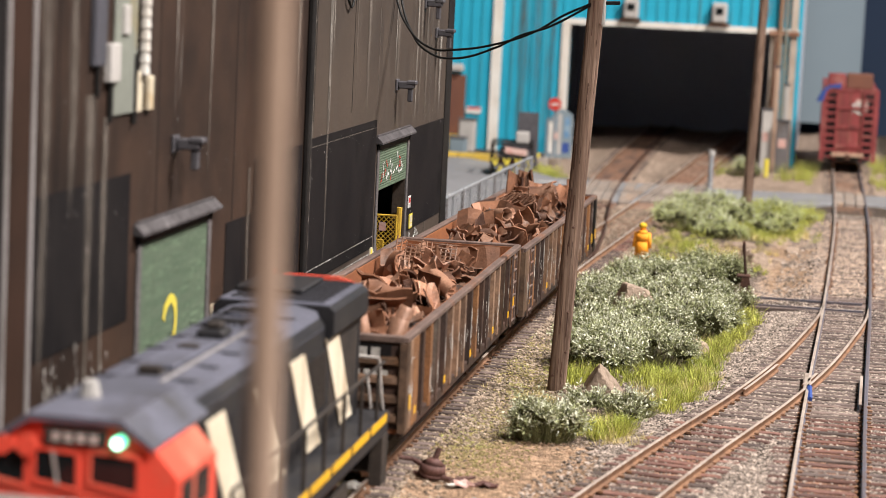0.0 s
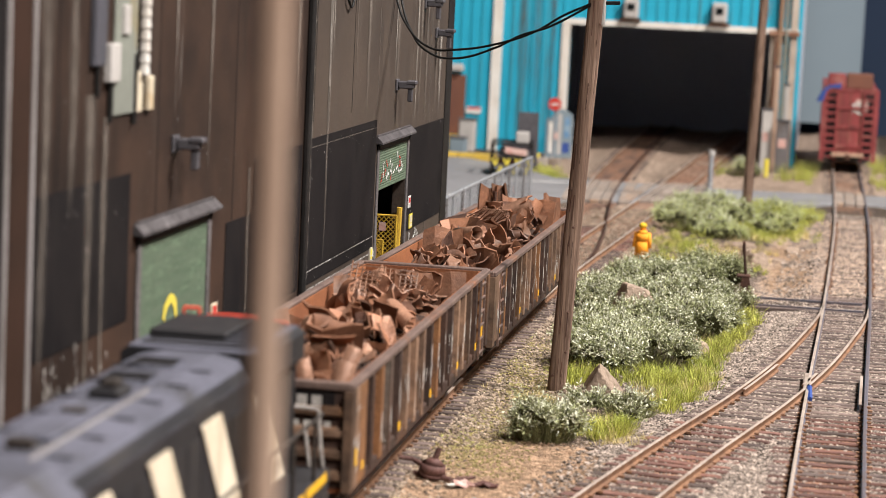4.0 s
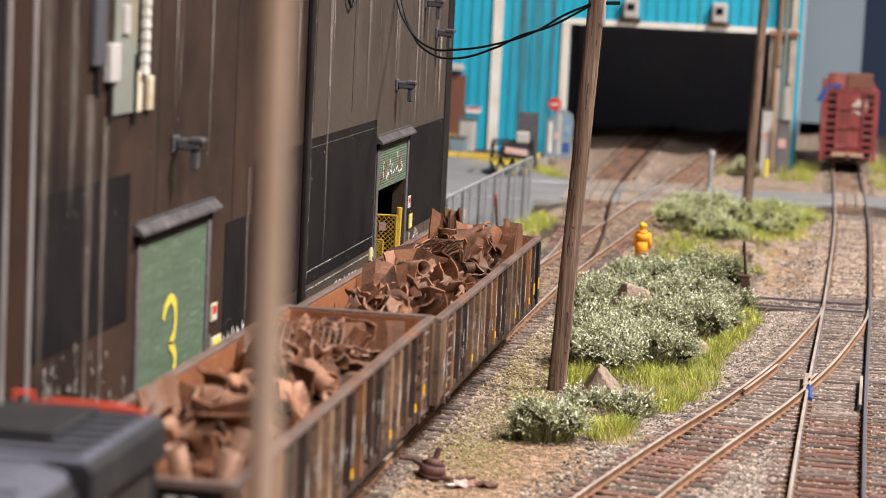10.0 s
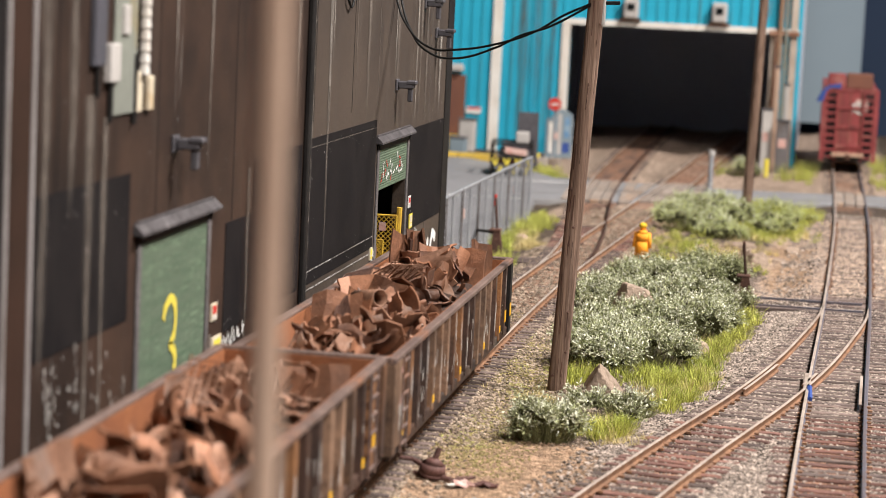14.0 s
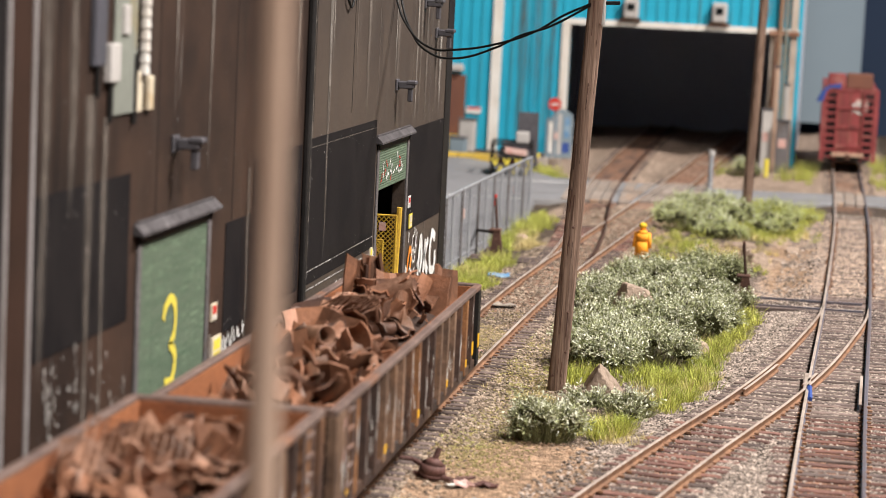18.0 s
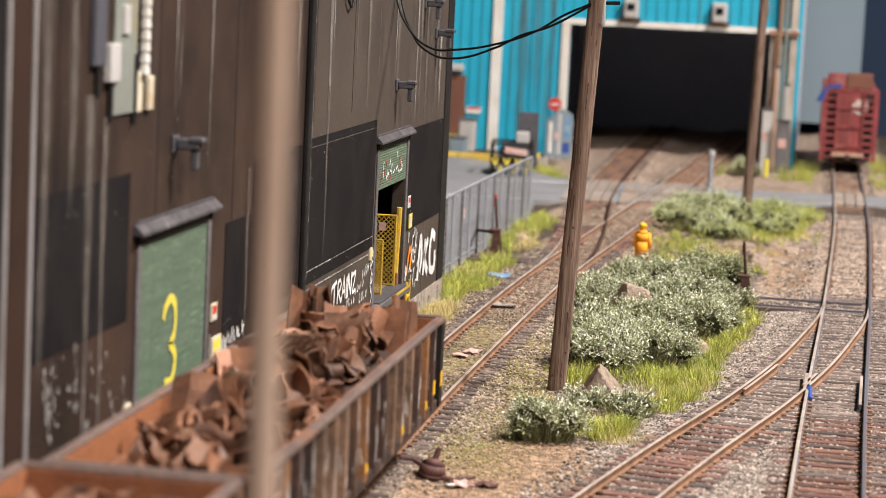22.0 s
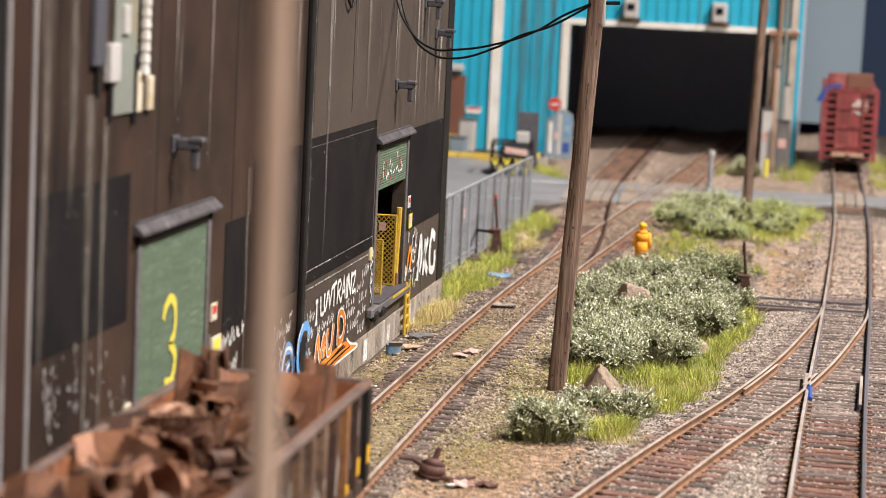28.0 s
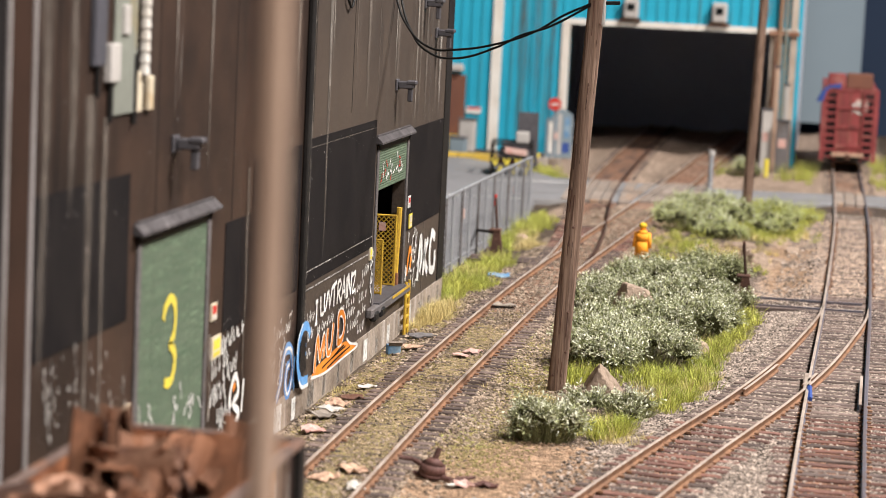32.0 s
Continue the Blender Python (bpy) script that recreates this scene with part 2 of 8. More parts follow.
    fence=mat("galvanised_fence", (0.38, 0.39, 0.41), (0.27, 0.28, 0.30), 1.0, 0.5, 0.4, grain=0.1),
    boxcar=mat("oxide_red_car", (0.27, 0.058, 0.058), (0.19, 0.042, 0.042), 0.6, 0.6, bump=0.1, grain=0.12, stain=(0.30, 0.12, 0.10), stain_scale=0.5, streak=(0.07, 0.03, 0.028)),
    tarp=mat("blue_tarp", (0.03, 0.06, 0.22), (0.04, 0.08, 0.28), 0.8, 0.5, grain=0.15),
    leaf=mat("sage_leaf", (0.38, 0.395, 0.225), (0.21, 0.235, 0.11), 2.5, 0.7, bump=0, grain=0.1, rand=0.5, island=True),
    leaf_green=mat("light_green_leaf", (0.50, 0.53, 0.26), (0.33, 0.38, 0.15), 2.5, 0.7, bump=0, grain=0.1, rand=0.4, island=True),
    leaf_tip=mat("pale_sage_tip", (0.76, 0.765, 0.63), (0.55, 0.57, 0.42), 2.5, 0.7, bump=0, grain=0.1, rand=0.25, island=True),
    # near-black green that paints the shade inside the bushes
    leaf_shade=mat("shaded_inner_foliage", (0.04, 0.042, 0.018), (0.065, 0.065, 0.028), 2.5, 0.85, bump=0.5, grain=0.3),
    fibre=mat("olive_fibre", (0.24, 0.235, 0.105), (0.14, 0.145, 0.065), 2.5, 0.8, bump=0, grain=0.1, rand=0.5, island=True),
    twig=mat("brown_twig", (0.10, 0.07, 0.05), None, 2.0, 0.85),
    grass=mat("green_grass", (0.50, 0.50, 0.12), (0.29, 0.335, 0.065), 0.8, 0.75, bump=0, grain=0.1, rand=0.68, island=True),
    straw=mat("straw_grass", (0.68, 0.56, 0.28), (0.54, 0.46, 0.20), 0.8, 0.8, bump=0, grain=0.1, rand=0.3, island=True),
    rock=mat("pinkish_rock", (0.31, 0.235, 0.18), (0.20, 0.155, 0.12), 0.9, 0.9, bump=0.8, fine=6, grain=0.3, stain=(0.42, 0.31, 0.22), stain_scale=0.8),
    fitting=mat("purple_brown_fitting", (0.13, 0.065, 0.055), (0.085, 0.045, 0.04), 2.0, 0.6, bump=0.3, grain=0.25, stain=(0.2, 0.12, 0.1)),
    palewhite=mat("chalky_white_litter", (0.62, 0.59, 0.55), (0.42, 0.38, 0.34), 2.5, 0.85, grain=0.2),
    paper=mat("faded_litter", (0.29, 0.25, 0.21), (0.20, 0.17, 0.145), 2.0, 0.85, grain=0.15),
    pink=mat("pink_litter", (0.55, 0.30, 0.26), (0.5, 0.38, 0.34), 2.5, 0.85, grain=0.15),
    bluelit=mat("blue_litter", (0.08, 0.2, 0.38), (0.22, 0.31, 0.38), 2.5, 0.85, grain=0.15),
    hivis=mat("orange_workwear", (0.9, 0.36, 0.03), (0.82, 0.30, 0.03), 2.0, 0.7, grain=0.1),
    helmet=mat("yellow_helmet", (0.8, 0.52, 0.03), None, 2.0, 0.5, grain=0),
    panel=mat("pale_grey_blue_panel", (0.195, 0.245, 0.28), (0.175, 0.225, 0.26), 0.05, 0.8, bump=0, grain=0.03),
    navy=mat("dark_navy_cloth", (0.016, 0.027, 0.052), (0.02, 0.033, 0.062), 0.1, 0.9, bump=0, grain=0.05),
    plaster=mat("hall_plaster", (0.115, 0.115, 0.12), (0.10, 0.10, 0.105), 0.02, 0.9, bump=0, grain=0.03),
    hallfloor=mat("hall_floor", (0.2, 0.19, 0.18), (0.17, 0.16, 0.15), 0.02, 0.8, bump=0, grain=0.06),
)



def ground_material():
    """Soil in zones (moss, clay, rust dust, by the mesh's own zone values) with a gravel of cells over it."""
    # base soil darkened to paint the shade in gaps between ballast stones
    m = mat("ground_soil", (0.12, 0.092, 0.07), (0.07, 0.054, 0.043), 0.9, 0.95, bump=0, fine=11, grain=0.4, spec=0.15)
    nt = m.node_tree
    b = nt.nodes["Principled BSDF"]
    tc = nt.nodes.new("ShaderNodeTexCoord")
    col = b.inputs["Base Color"].links[0].from_socket
    wob = ramp(nt, noise_out(nt, tc.outputs["Object"], 1.3, 6.0, 0.7), 0.3, 0.7)
    for key, ca, cb in (("zone_pale", (0.47, 0.35, 0.27), (0.33, 0.25, 0.195)), ("zone_clay", (0.345, 0.235, 0.155), (0.265, 0.175, 0.115)), ("zone_rust", (0.235, 0.125, 0.085), (0.32, 0.19, 0.13)), ("zone_moss", (0.27, 0.215, 0.12), (0.26, 0.19, 0.125))):
        at = nt.nodes.new("ShaderNodeAttribute")
        at.attribute_name = key
        two = mix_rgb(nt, ramp(nt, noise_out(nt, tc.outputs["Object"], 2.6, 5.0, 0.7), 0.35, 0.65), ca, cb)
        mm = nt.nodes.new("ShaderNodeMath")
        mm.operation = "MULTIPLY_ADD"
        mm.use_clamp = True
        nt.links.new(at.outputs["Fac"], mm.inputs[0])
        mm.inputs[1].default_value = 1.9
        sub = nt.nodes.new("ShaderNodeMath")
        sub.operation = "MULTIPLY"
        sub.inputs[1].default_value = -0.75
        nt.links.new(wob, sub.inputs[0])
        nt.links.new(sub.outputs[0], mm.inputs[2])
        col = mix_rgb(nt, mm.outputs[0], col, two)
    heights = []
    for sc, lo_, hi_ in ((8.0, 0.55, 1.45), (19.0, 0.6, 1.38)):
        vo = nt.nodes.new("ShaderNodeTexVoronoi")
        vo.inputs["Scale"].default_value = sc * K
        nt.links.new(tc.outputs["Object"], vo.inputs["Vector"])
        bw = nt.nodes.new("ShaderNodeSeparateColor")
        nt.links.new(vo.outputs["Color"], bw.inputs[0])
        g = nt.nodes.new("ShaderNodeMapRange")
        g.inputs["To Min"].default_value, g.inputs["To Max"].default_value = lo_, hi_
        nt.links.new(bw.outputs[0], g.inputs["Value"])
        vm = nt.nodes.new("ShaderNodeVectorMath")
        vm.operation = "SCALE"
        nt.links.new(col, vm.inputs[0])
        nt.links.new(g.outputs[0], vm.inputs["Scale"])
        col = vm.outputs[0]
        heights.append(vo.outputs["Distance"])
    nt.links.new(col, b.inputs["Base Color"])
    add = nt.nodes.new("ShaderNodeMath")
    nt.links.new(heights[0], add.inputs[0])
    nt.links.new(heights[1], add.inputs[1])
    bp = nt.nodes.new("ShaderNodeBump")
    bp.invert = True
    bp.inputs["Strength"].default_value, bp.inputs["Distance"].default_value = 1.0, 0.05 * S
    nt.links.new(add.outputs[0], bp.inputs["Height"])
    nt.links.new(bp.outputs[0], b.inputs["Normal"])
    return m


M["ground"] = ground_material()


def broken_cover(m, lo_, hi_, stretch):
    """Lets a thin coat of paint or lime break up in patches."""
    nt = m.node_tree
    tc = nt.nodes.new("ShaderNodeTexCoord")
    a = ramp(nt, noise_out(nt, tc.outputs["Object"], 5.0, 6.0, 0.75, stretch), lo_, hi_)
    nt.links.new(a, nt.nodes["Principled BSDF"].inputs["Alpha"])


def soft_run(key, name, colours, lo_, hi_):
    """A run of lime that thins out to its edges by the mesh's own cover values."""
    m = mat(name, *colours, 1.5, 0.8, grain=0.3, fine=8)
    broken_cover(m, lo_, hi_, (1, 1, 0.12))
    nt = m.node_tree
    b = nt.nodes["Principled BSDF"]
    at = nt.nodes.new("ShaderNodeAttribute")
    at.attribute_name = "cover"
    mm = nt.nodes.new("ShaderNodeMath")
    mm.operation = "MULTIPLY"
    nt.links.new(at.outputs["Fac"], mm.inputs[0])
    nt.links.new(b.inputs["Alpha"].links[0].from_socket, mm.inputs[1])
    nt.links.new(mm.outputs[0], b.inputs["Alpha"])
    M[key] = m


soft_run("streak_run", "soft_pale_run", ((0.22, 0.19, 0.165), (0.14, 0.12, 0.10)), 0.25, 0.7)
soft_run("dirt_run", "soft_brown_run", ((0.16, 0.13, 0.10), (0.10, 0.09, 0.075)), 0.3, 0.65)
soft_run("rust_run", "soft_rust_run", ((0.30, 0.17, 0.08), (0.22, 0.13, 0.07)), 0.3, 0.65)
soft_run("lime_run", "soft_white_run", ((0.46, 0.43, 0.39), (0.30, 0.27, 0.24)), 0.36, 0.6)
broken_cover(M["streak"], 0.36, 0.7, (1, 1, 0.1))
broken_cover(M["lime"], 0.45, 0.62, (1, 1, 0.5))
broken_cover(M["scuff"], 0.42, 0.58, (1, 1, 1))
broken_cover(M["whitescrawl"], 0.3, 0.5, (1, 1, 1))

# ---- mesh helpers ----


def thing(name, x=0, y=0, z=0, rz=0, label="", category="", group="", kind=""):
    ob = new(name)
    ob.empty_display_size = 0.005
    ob.matrix_world = pose(x * S, y * S, z * S, 0, 0, rz)
    return tagged(ob, label, category, group, kind)


def part(name, bm, material, parent=None, label="", smooth=False):
    """Links a bmesh, written in prototype metres, as one mesh object."""
    if not isinstance(bm, bpy.types.Mesh):
        bmesh.ops.scale(bm, vec=(S, S, S), verts=bm.verts)
        bmesh.ops.recalc_face_normals(bm, faces=bm.faces)
        me = bpy.data.meshes.new(name)
        bm.to_mesh(me)
        bm.free()
        me.materials.append(material)
        if smooth:
            for f in me.polygons:
                f.use_smooth = True
    else:
        me = bm
    ob = new(name, me)
    if parent:
        ob.parent = parent
    return tagged(ob, label)


def box(bm, x0, x1, y0, y1, z0, z1, bevel=0.0, m=None):
    r = bmesh.ops.create_cube(bm, size=1.0)
    bmesh.ops.scale(bm, vec=(abs(x1 - x0), abs(y1 - y0), abs(z1 - z0)), verts=r["verts"])
    bmesh.ops.translate(bm, vec=((x0 + x1) / 2, (y0 + y1) / 2, (z0 + z1) / 2), verts=r["verts"])
    vs = r["verts"]
    if bevel:
        es = {e for v in vs for e in v.link_edges}
        vs = bmesh.ops.bevel(bm, geom=list(es), offset=bevel, segments=1, affect="EDGES")["verts"]
    if m is not None:
        bmesh.ops.transform(bm, matrix=m, verts=vs)
    return bm


def B(x0, x1, y0, y1, z0, z1, bevel=0.0, m=None):
    return box(bmesh.new(), x0, x1, y0, y1, z0, z1, bevel, m)


def rod(bm, a, b, r, r2=None, n=8):
    a, b = Vector(a), Vector(b)
    d = b - a
    res = bmesh.ops.create_cone(bm, cap_ends=True, segments=n, radius1=r, radius2=r if r2 is None else r2, depth=d.length)
    bmesh.ops.transform(bm, matrix=Matrix.Translation((a + b) / 2) @ d.to_track_quat("Z", "Y").to_matrix().to_4x4(), verts=res["verts"])
    return bm


def rods(pts, r, n=6, bm=None):
    bm = bm or bmesh.new()
    for a, b in zip(pts[:-1], pts[1:]):
        rod(bm, a, b, r, None, n)
    return bm


def prism(bm, poly, axis, a0, a1):
    """A closed outline, extruded along one axis; the outline's two numbers are the other two axes in order."""
    def at(u, v, w):
        return {0: (w, u, v), 1: (u, w, v), 2: (u, v, w)}[axis]
    v0 = [bm.verts.new(at(u, v, a0)) for u, v in poly]
    v1 = [bm.verts.new(at(u, v, a1)) for u, v in poly]
    n = len(poly)
    bm.faces.new(v0)
    bm.faces.new(v1[::-1])
    for i in range(n):
        bm.faces.new((v0[i], v0[(i + 1) % n], v1[(i + 1) % n], v1[i]))
    return bm


def raw(name, verts, faces, material, parent=None, label=""):
    """A mesh from arrays, in prototype metres."""
    me = bpy.data.meshes.new(name)
    me.from_pydata((np.asarray(verts) * S).tolist(), [], faces if isinstance(faces, list) else faces.tolist())
    me.materials.append(material)
    ob = new(name, me)
    if parent:
        ob.parent = parent
    return tagged(ob, label)


def wave(keys):
    """A smooth line through (y, x) keys."""
    ys, xs = np.array([k[0] for k in keys], float), np.array([k[1] for k in keys], float)
    ms = np.gradient(xs, ys).tolist()
    xs, ys = xs.tolist(), ys.tolist()

    def f(y):
        if y <= ys[0]:
            return float(xs[0] + ms[0] * (y - ys[0]))
        if y >= ys[-1]:
            return float(xs[-1] + ms[-1] * (y - ys[-1]))
        i = 0
        while ys[i + 1] < y:
            i += 1
        h = ys[i + 1] - ys[i]
        t = (y - ys[i]) / h
        return float((2 * t**3 - 3 * t**2 + 1) * xs[i] + (t**3 - 2 * t**2 + t) * h * ms[i] + (-2 * t**3 + 3 * t**2) * xs[i + 1] + (t**3 - t**2) * h * ms[i + 1])
    return f


# centre lines of the tracks
line_a = wave([(-45, 0), (40, 0), (55, 0), (63, 0.10), (70, 0.22), (76, 0.37), (82, 0.62), (88, 0.97), (94, 1.31), (111, 2.19), (137, 3.32), (165, 4.5)])
line_b = wave([(78, 0.45), (84, 0.56), (92, 0.30), (100, -0.25), (107, -0.74), (117, -1.14), (130, -1.38), (141, -1.5), (165, -1.6)])
line_r = wave([(-45, 8.6), (30, 9.62), (46, 9.93), (57, 10.17), (73, 10.60), (88, 10.93), (101, 11.15), (116, 11.24), (132, 11.24), (165, 11.2)])
line_c = wave([(-45, -18), (20, 1.9), (36, 4.35), (44.6, 5.75), (50, 6.8), (57, 8.28), (63, 9.33), (68, 9.98), (73, 10.52), (76, 10.68)])


def off_track(x, y):
    d = min(abs(x - line_a(y)), abs(x - line_r(y)))
    if y < 78:
        d = min(d, abs(x - line_c(y)))
    if 80 < y:
        d = min(d, abs(x - line_b(y)))
    return d


def zone(kind, x, y):
    """How much moss, clay or rust dust lies at a place, 0 to 1."""
    def band(v, a, b, soft):
        return max(0.0, min(1.0, (v - a) / soft, (b - v) / soft))
    n = noise.noise((x * 0.45, y * 0.3, {"moss": 2.0, "clay": 11.0, "rust": 23.0, "pale": 31.0}[kind]))
    da = x - line_a(y)
    if kind == "moss":
        k = max(band(da, -0.85, 0.7, 0.35) * band(y, 30, 72, 8) * 0.9, band(da, -2.5, -1.2, 0.4) * band(y, 35, 75, 5) * 0.75, band(x, 1.2, 3.3, 0.6) * band(y, 47.5, 67, 5) * 0.85, band(x, 2.5, 8.2, 0.8) * band(y, 82, 104, 5) * 0.35)
        return max(0.0, min(1.0, k + 0.9 * n * (k > 0.02)))
    if kind == "pale":
        k = max(band(x, 7.2, 13.9, 0.8) * band(y, 75, 108, 5) * 1.0, band(x, 4.5, 7.6, 0.8) * band(y, 82, 94, 3) * 0.6, band(x, 2.0, 5.0, 0.6) * band(y, 84, 92, 3) * 0.5, band(x, -6.5, 14, 0.8) * band(y, 117.5, 180, 2.5) * 0.9, band(x, -2.6, 5.0, 0.8) * band(y, 92, 119, 6) * 0.75)
        return max(0.0, min(1.0, k + 0.7 * n * (k > 0.02)))
    if kind == "clay":
        k = max(band(x, 0.9, 5.6, 0.8) * band(y, 30, 52.5, 3.5) * 1.3, band(x, 7.4, 9.7, 0.7) * band(y, 78, 97, 4) * 0.9, band(da, 0.9, 2.6, 0.5) * band(y, 84, 106, 5) * 0.6)
        return max(0.0, min(1.0, k + 0.5 * n * (k > 0.02)))
    k = max(band(x - line_r(y), -0.72, 0.72, 0.12) * band(y, 41, 57, 4), band(x - line_c(y), -0.72, 0.72, 0.12) * band(y, 40, 55, 4) if y < 78 else 0.0,
            band(da, -1.0, 1.3, 0.4) * band(y, 62, 170, 9) * 0.6, (band(x - line_b(y), -1.2, 1.2, 0.4) * 0.9 if y > 84 else 0.0), band(x - line_r(y), -1.2, 1.2, 0.4) * band(y, 104, 170, 8) * 0.5)
    return max(0.0, min(1.0, k + 0.5 * n * (k > 0.02)))


def ground_z(x, y):
    d = off_track(x, y)
    shoulder = max(0.0, min(1.0, (d - 1.25) / 0.9))
    z = -0.235 - 0.12 * shoulder
    da = abs(x - line_a(y))
    if da < 0.75:
        z += 0.05 * min(1.0, (0.75 - da) / 0.2)
    if y > 96 or (y > 79 and x > 7):
        z += 0.045 * (1 - shoulder)
    z += 0.05 * shoulder * noise.noise((x * 0.6, y * 0.6, 3.0)) + 0.022 * noise.noise((x * 2.3, y * 2.3, 7.0)) + 0.012 * noise.noise((x * 5.1, y * 5.1, 1.0))
    mid = math.exp(-(((x - 4.6) / 1.7) ** 2)) * max(0.0, min(1.0, (y - 52) / 12, (104 - y) / 10))
    return z + 0.22 * mid * min(1.0, max(0.0, (d - 1.2) / 1.2))

# ---- the hall round the layout ----
def hall():
    # floor, ceiling and walls are unseen; added to close the room and curb bounce
    tagged(part("hall_floor", B(-120, 130, -130, 215, -96, -90), M["hallfloor"]), "grey floor of the exhibition hall", "floor", kind="structure")
    tagged(part("ceiling", B(-120, 130, -130, 215, 125, 128), M["plaster"]), "plain grey ceiling of the exhibition hall", "ceiling", kind="structure")
    rows = (("wall_west", -126, -120, -130, 215), ("wall_east", 130, 136, -130, 215), ("wall_south", -126, 136, -136, -130), ("wall_north", -126, 136, 215, 221))
    for n, x0, x1, y0, y1 in rows:
        tagged(part(n, B(x0, x1, y0, y1, -90, 125), M["plaster"]), "plain grey plaster wall of the exhibition hall", "wall", kind="structure")
    board = thing("layout_table", label="wooden table that carries the model railway", category="table", kind="structure")
    part("board", B(-40, 40, -60, 176, -6, -0.75), M["pole"], board)
    for x in (-36, 36):
        for y in (-54, 58, 170):
            part("leg", B(x - 3, x + 3, y - 3, y + 3, -90, -6), M["pole"], board)
    tagged(part("backdrop_panel", B(7.0, 12.35, 168, 168.6, 0.6, 40), M["panel"]), "pale grey-blue backdrop panel behind the layout", "backdrop", kind="structure")
    tagged(part("backdrop_curtain", B(-30, 40, 172, 173, -0.75, 60), M["navy"]), "dark navy curtain behind the layout", "backdrop", kind="structure")


hall()


def lamp_housings():
    for ob in [o for o in bpy.data.objects if o.type == "LIGHT"]:
        m, d = ob.matrix_world, ob.data
        x, y, z = m.translation / S
        # housing and cord are unseen, added so each light has a fixture
        h = thing("ceiling_lamp", x, y, z, label="added pendant housing over an unseen lamp", category="lamp")
        w, t = d.size / S / 2, d.size_y / S / 2
        turn = m.to_3x3().to_4x4()
        part("housing", B(-w - 1, w + 1, -t - 1, t + 1, 0.6, 3.0, 0.3, turn), M["plaster"], h)
        part("cord", rods([(0, 0, 2.0), (0, 0, 125 - z)], 0.3), M["cable"], h)


lamp_housings()


def ground():
    xs = np.concatenate([np.arange(-40, -4, 2.0), np.arange(-4, 14, 0.2), np.arange(14, 40.1, 2.0)])
    ys = np.concatenate([np.arange(-60, 36, 3.0), np.arange(36, 104, 0.3), np.arange(104, 176.1, 1.5)])
    vs = [(x, y, ground_z(x, y)) for y in ys for x in xs]
    nx = len(xs)
    fs = [(j * nx + i, j * nx + i + 1, (j + 1) * nx + i + 1, (j + 1) * nx + i) for j in range(len(ys) - 1) for i in range(nx - 1)]
    ob = raw("ground", vs, fs, M["ground"])
    for k in ("moss", "clay", "rust", "pale"):
        at = ob.data.attributes.new("zone_" + k, "FLOAT", "POINT")
        at.data.foreach_set("value", [zone(k, x, y) if -7 < x < 14 and y > 30 else 0.0 for x, y, _ in vs])
    for p in ob.data.polygons:
        p.use_smooth = True
    tagged(ob, "tan gravelly soil of the layout with mossy patches", "ground", kind="structure")


ground()


def sheet(name, poly, z0, z1, material, label, category):
    ob = part(name, prism(bmesh.new(), poly, 2, z0, z1), material)
    return tagged(ob, label, category, kind="structure")


# the road that crosses the tracks, and the yard behind the fence
sheet("road", [(-40, 104.2), (-3.6, 105.4), (-2.6, 105.6), (5.6, 109.6), (14, 114.0), (40, 121), (40, 126), (14, 118.8), (5.4, 117.2), (-4, 118.0), (-6, 122), (-10, 127.2), (-40, 127.2)],
      -0.6, -0.13, M["asphalt"], "grey asphalt road across the tracks", "road")
sheet("yard", [(-40, 73), (-3.4, 73), (-3.3, 78), (-3.0, 90), (-2.8, 98), (-3.4, 105.2), (-40, 104.0)], -0.6, -0.135, M["asphalt"], "grey asphalt yard behind the wire fence", "yard")


def road_details():
    kerb = thing("kerb", label="concrete kerb with a worn yellow face beside the yard", category="kerb", kind="structure")
    x = -30.0
    while x < -6.5:
        part("kerb_stone", B(x, x + 1.9, 127.2, 127.8, -0.5, 0.12, 0.04), M["roadline"] if x < -7 else M["concrete"], kerb)
        x += 1.95
    for i in range(7):
        part("road_line", B(-12 + i * 0.02, -11.8, 108 + i * 2.4, 109.5 + i * 2.4, -0.13, -0.12), M["whiteline"], bpy.data.objects["road"])
    part("road_line", B(-30, -3.8, 105.3, 105.5, -0.13, -0.118), M["whiteline"], bpy.data.objects["road"])
    part("edge_line", prism(bmesh.new(), [(-7.0, 114.4), (-2.5, 115.5), (-2.5, 115.8), (-7.0, 114.7)], 2, -0.131, -0.118), M["whiteline"], bpy.data.objects["road"], "white edge line of the road")
    for k, f in enumerate((line_a, line_b, line_r)):
        y0, y1 = ((107.3, 117.6), (106.2, 117.2), (112.2, 119.0))[k]
        for side in (-1.35, -0.55, 0.0, 0.55, 1.35):
            if k == 2 and abs(side) > 1:
                continue
            bm = bmesh.new()
            v = []
            for y in np.linspace(y0, y1, 5):
                x = f(y) + side
                v.append([bm.verts.new((x + dx, y, z)) for dx, z in ((-0.24, -0.3), (-0.24, -0.03 - 0.012 * k), (0.24, -0.03 - 0.012 * k), (0.24, -0.3))])
            for a, b in zip(v[:-1], v[1:]):
                for i in range(4):
                    bm.faces.new((a[i], a[(i + 1) % 4], b[(i + 1) % 4], b[i]))
            bm.faces.new(v[0])
            bm.faces.new(v[-1][::-1])
            part("crossing_plank", bm, M["plank"], bpy.data.objects["road"], "pale dusty crossing plank")


road_details()


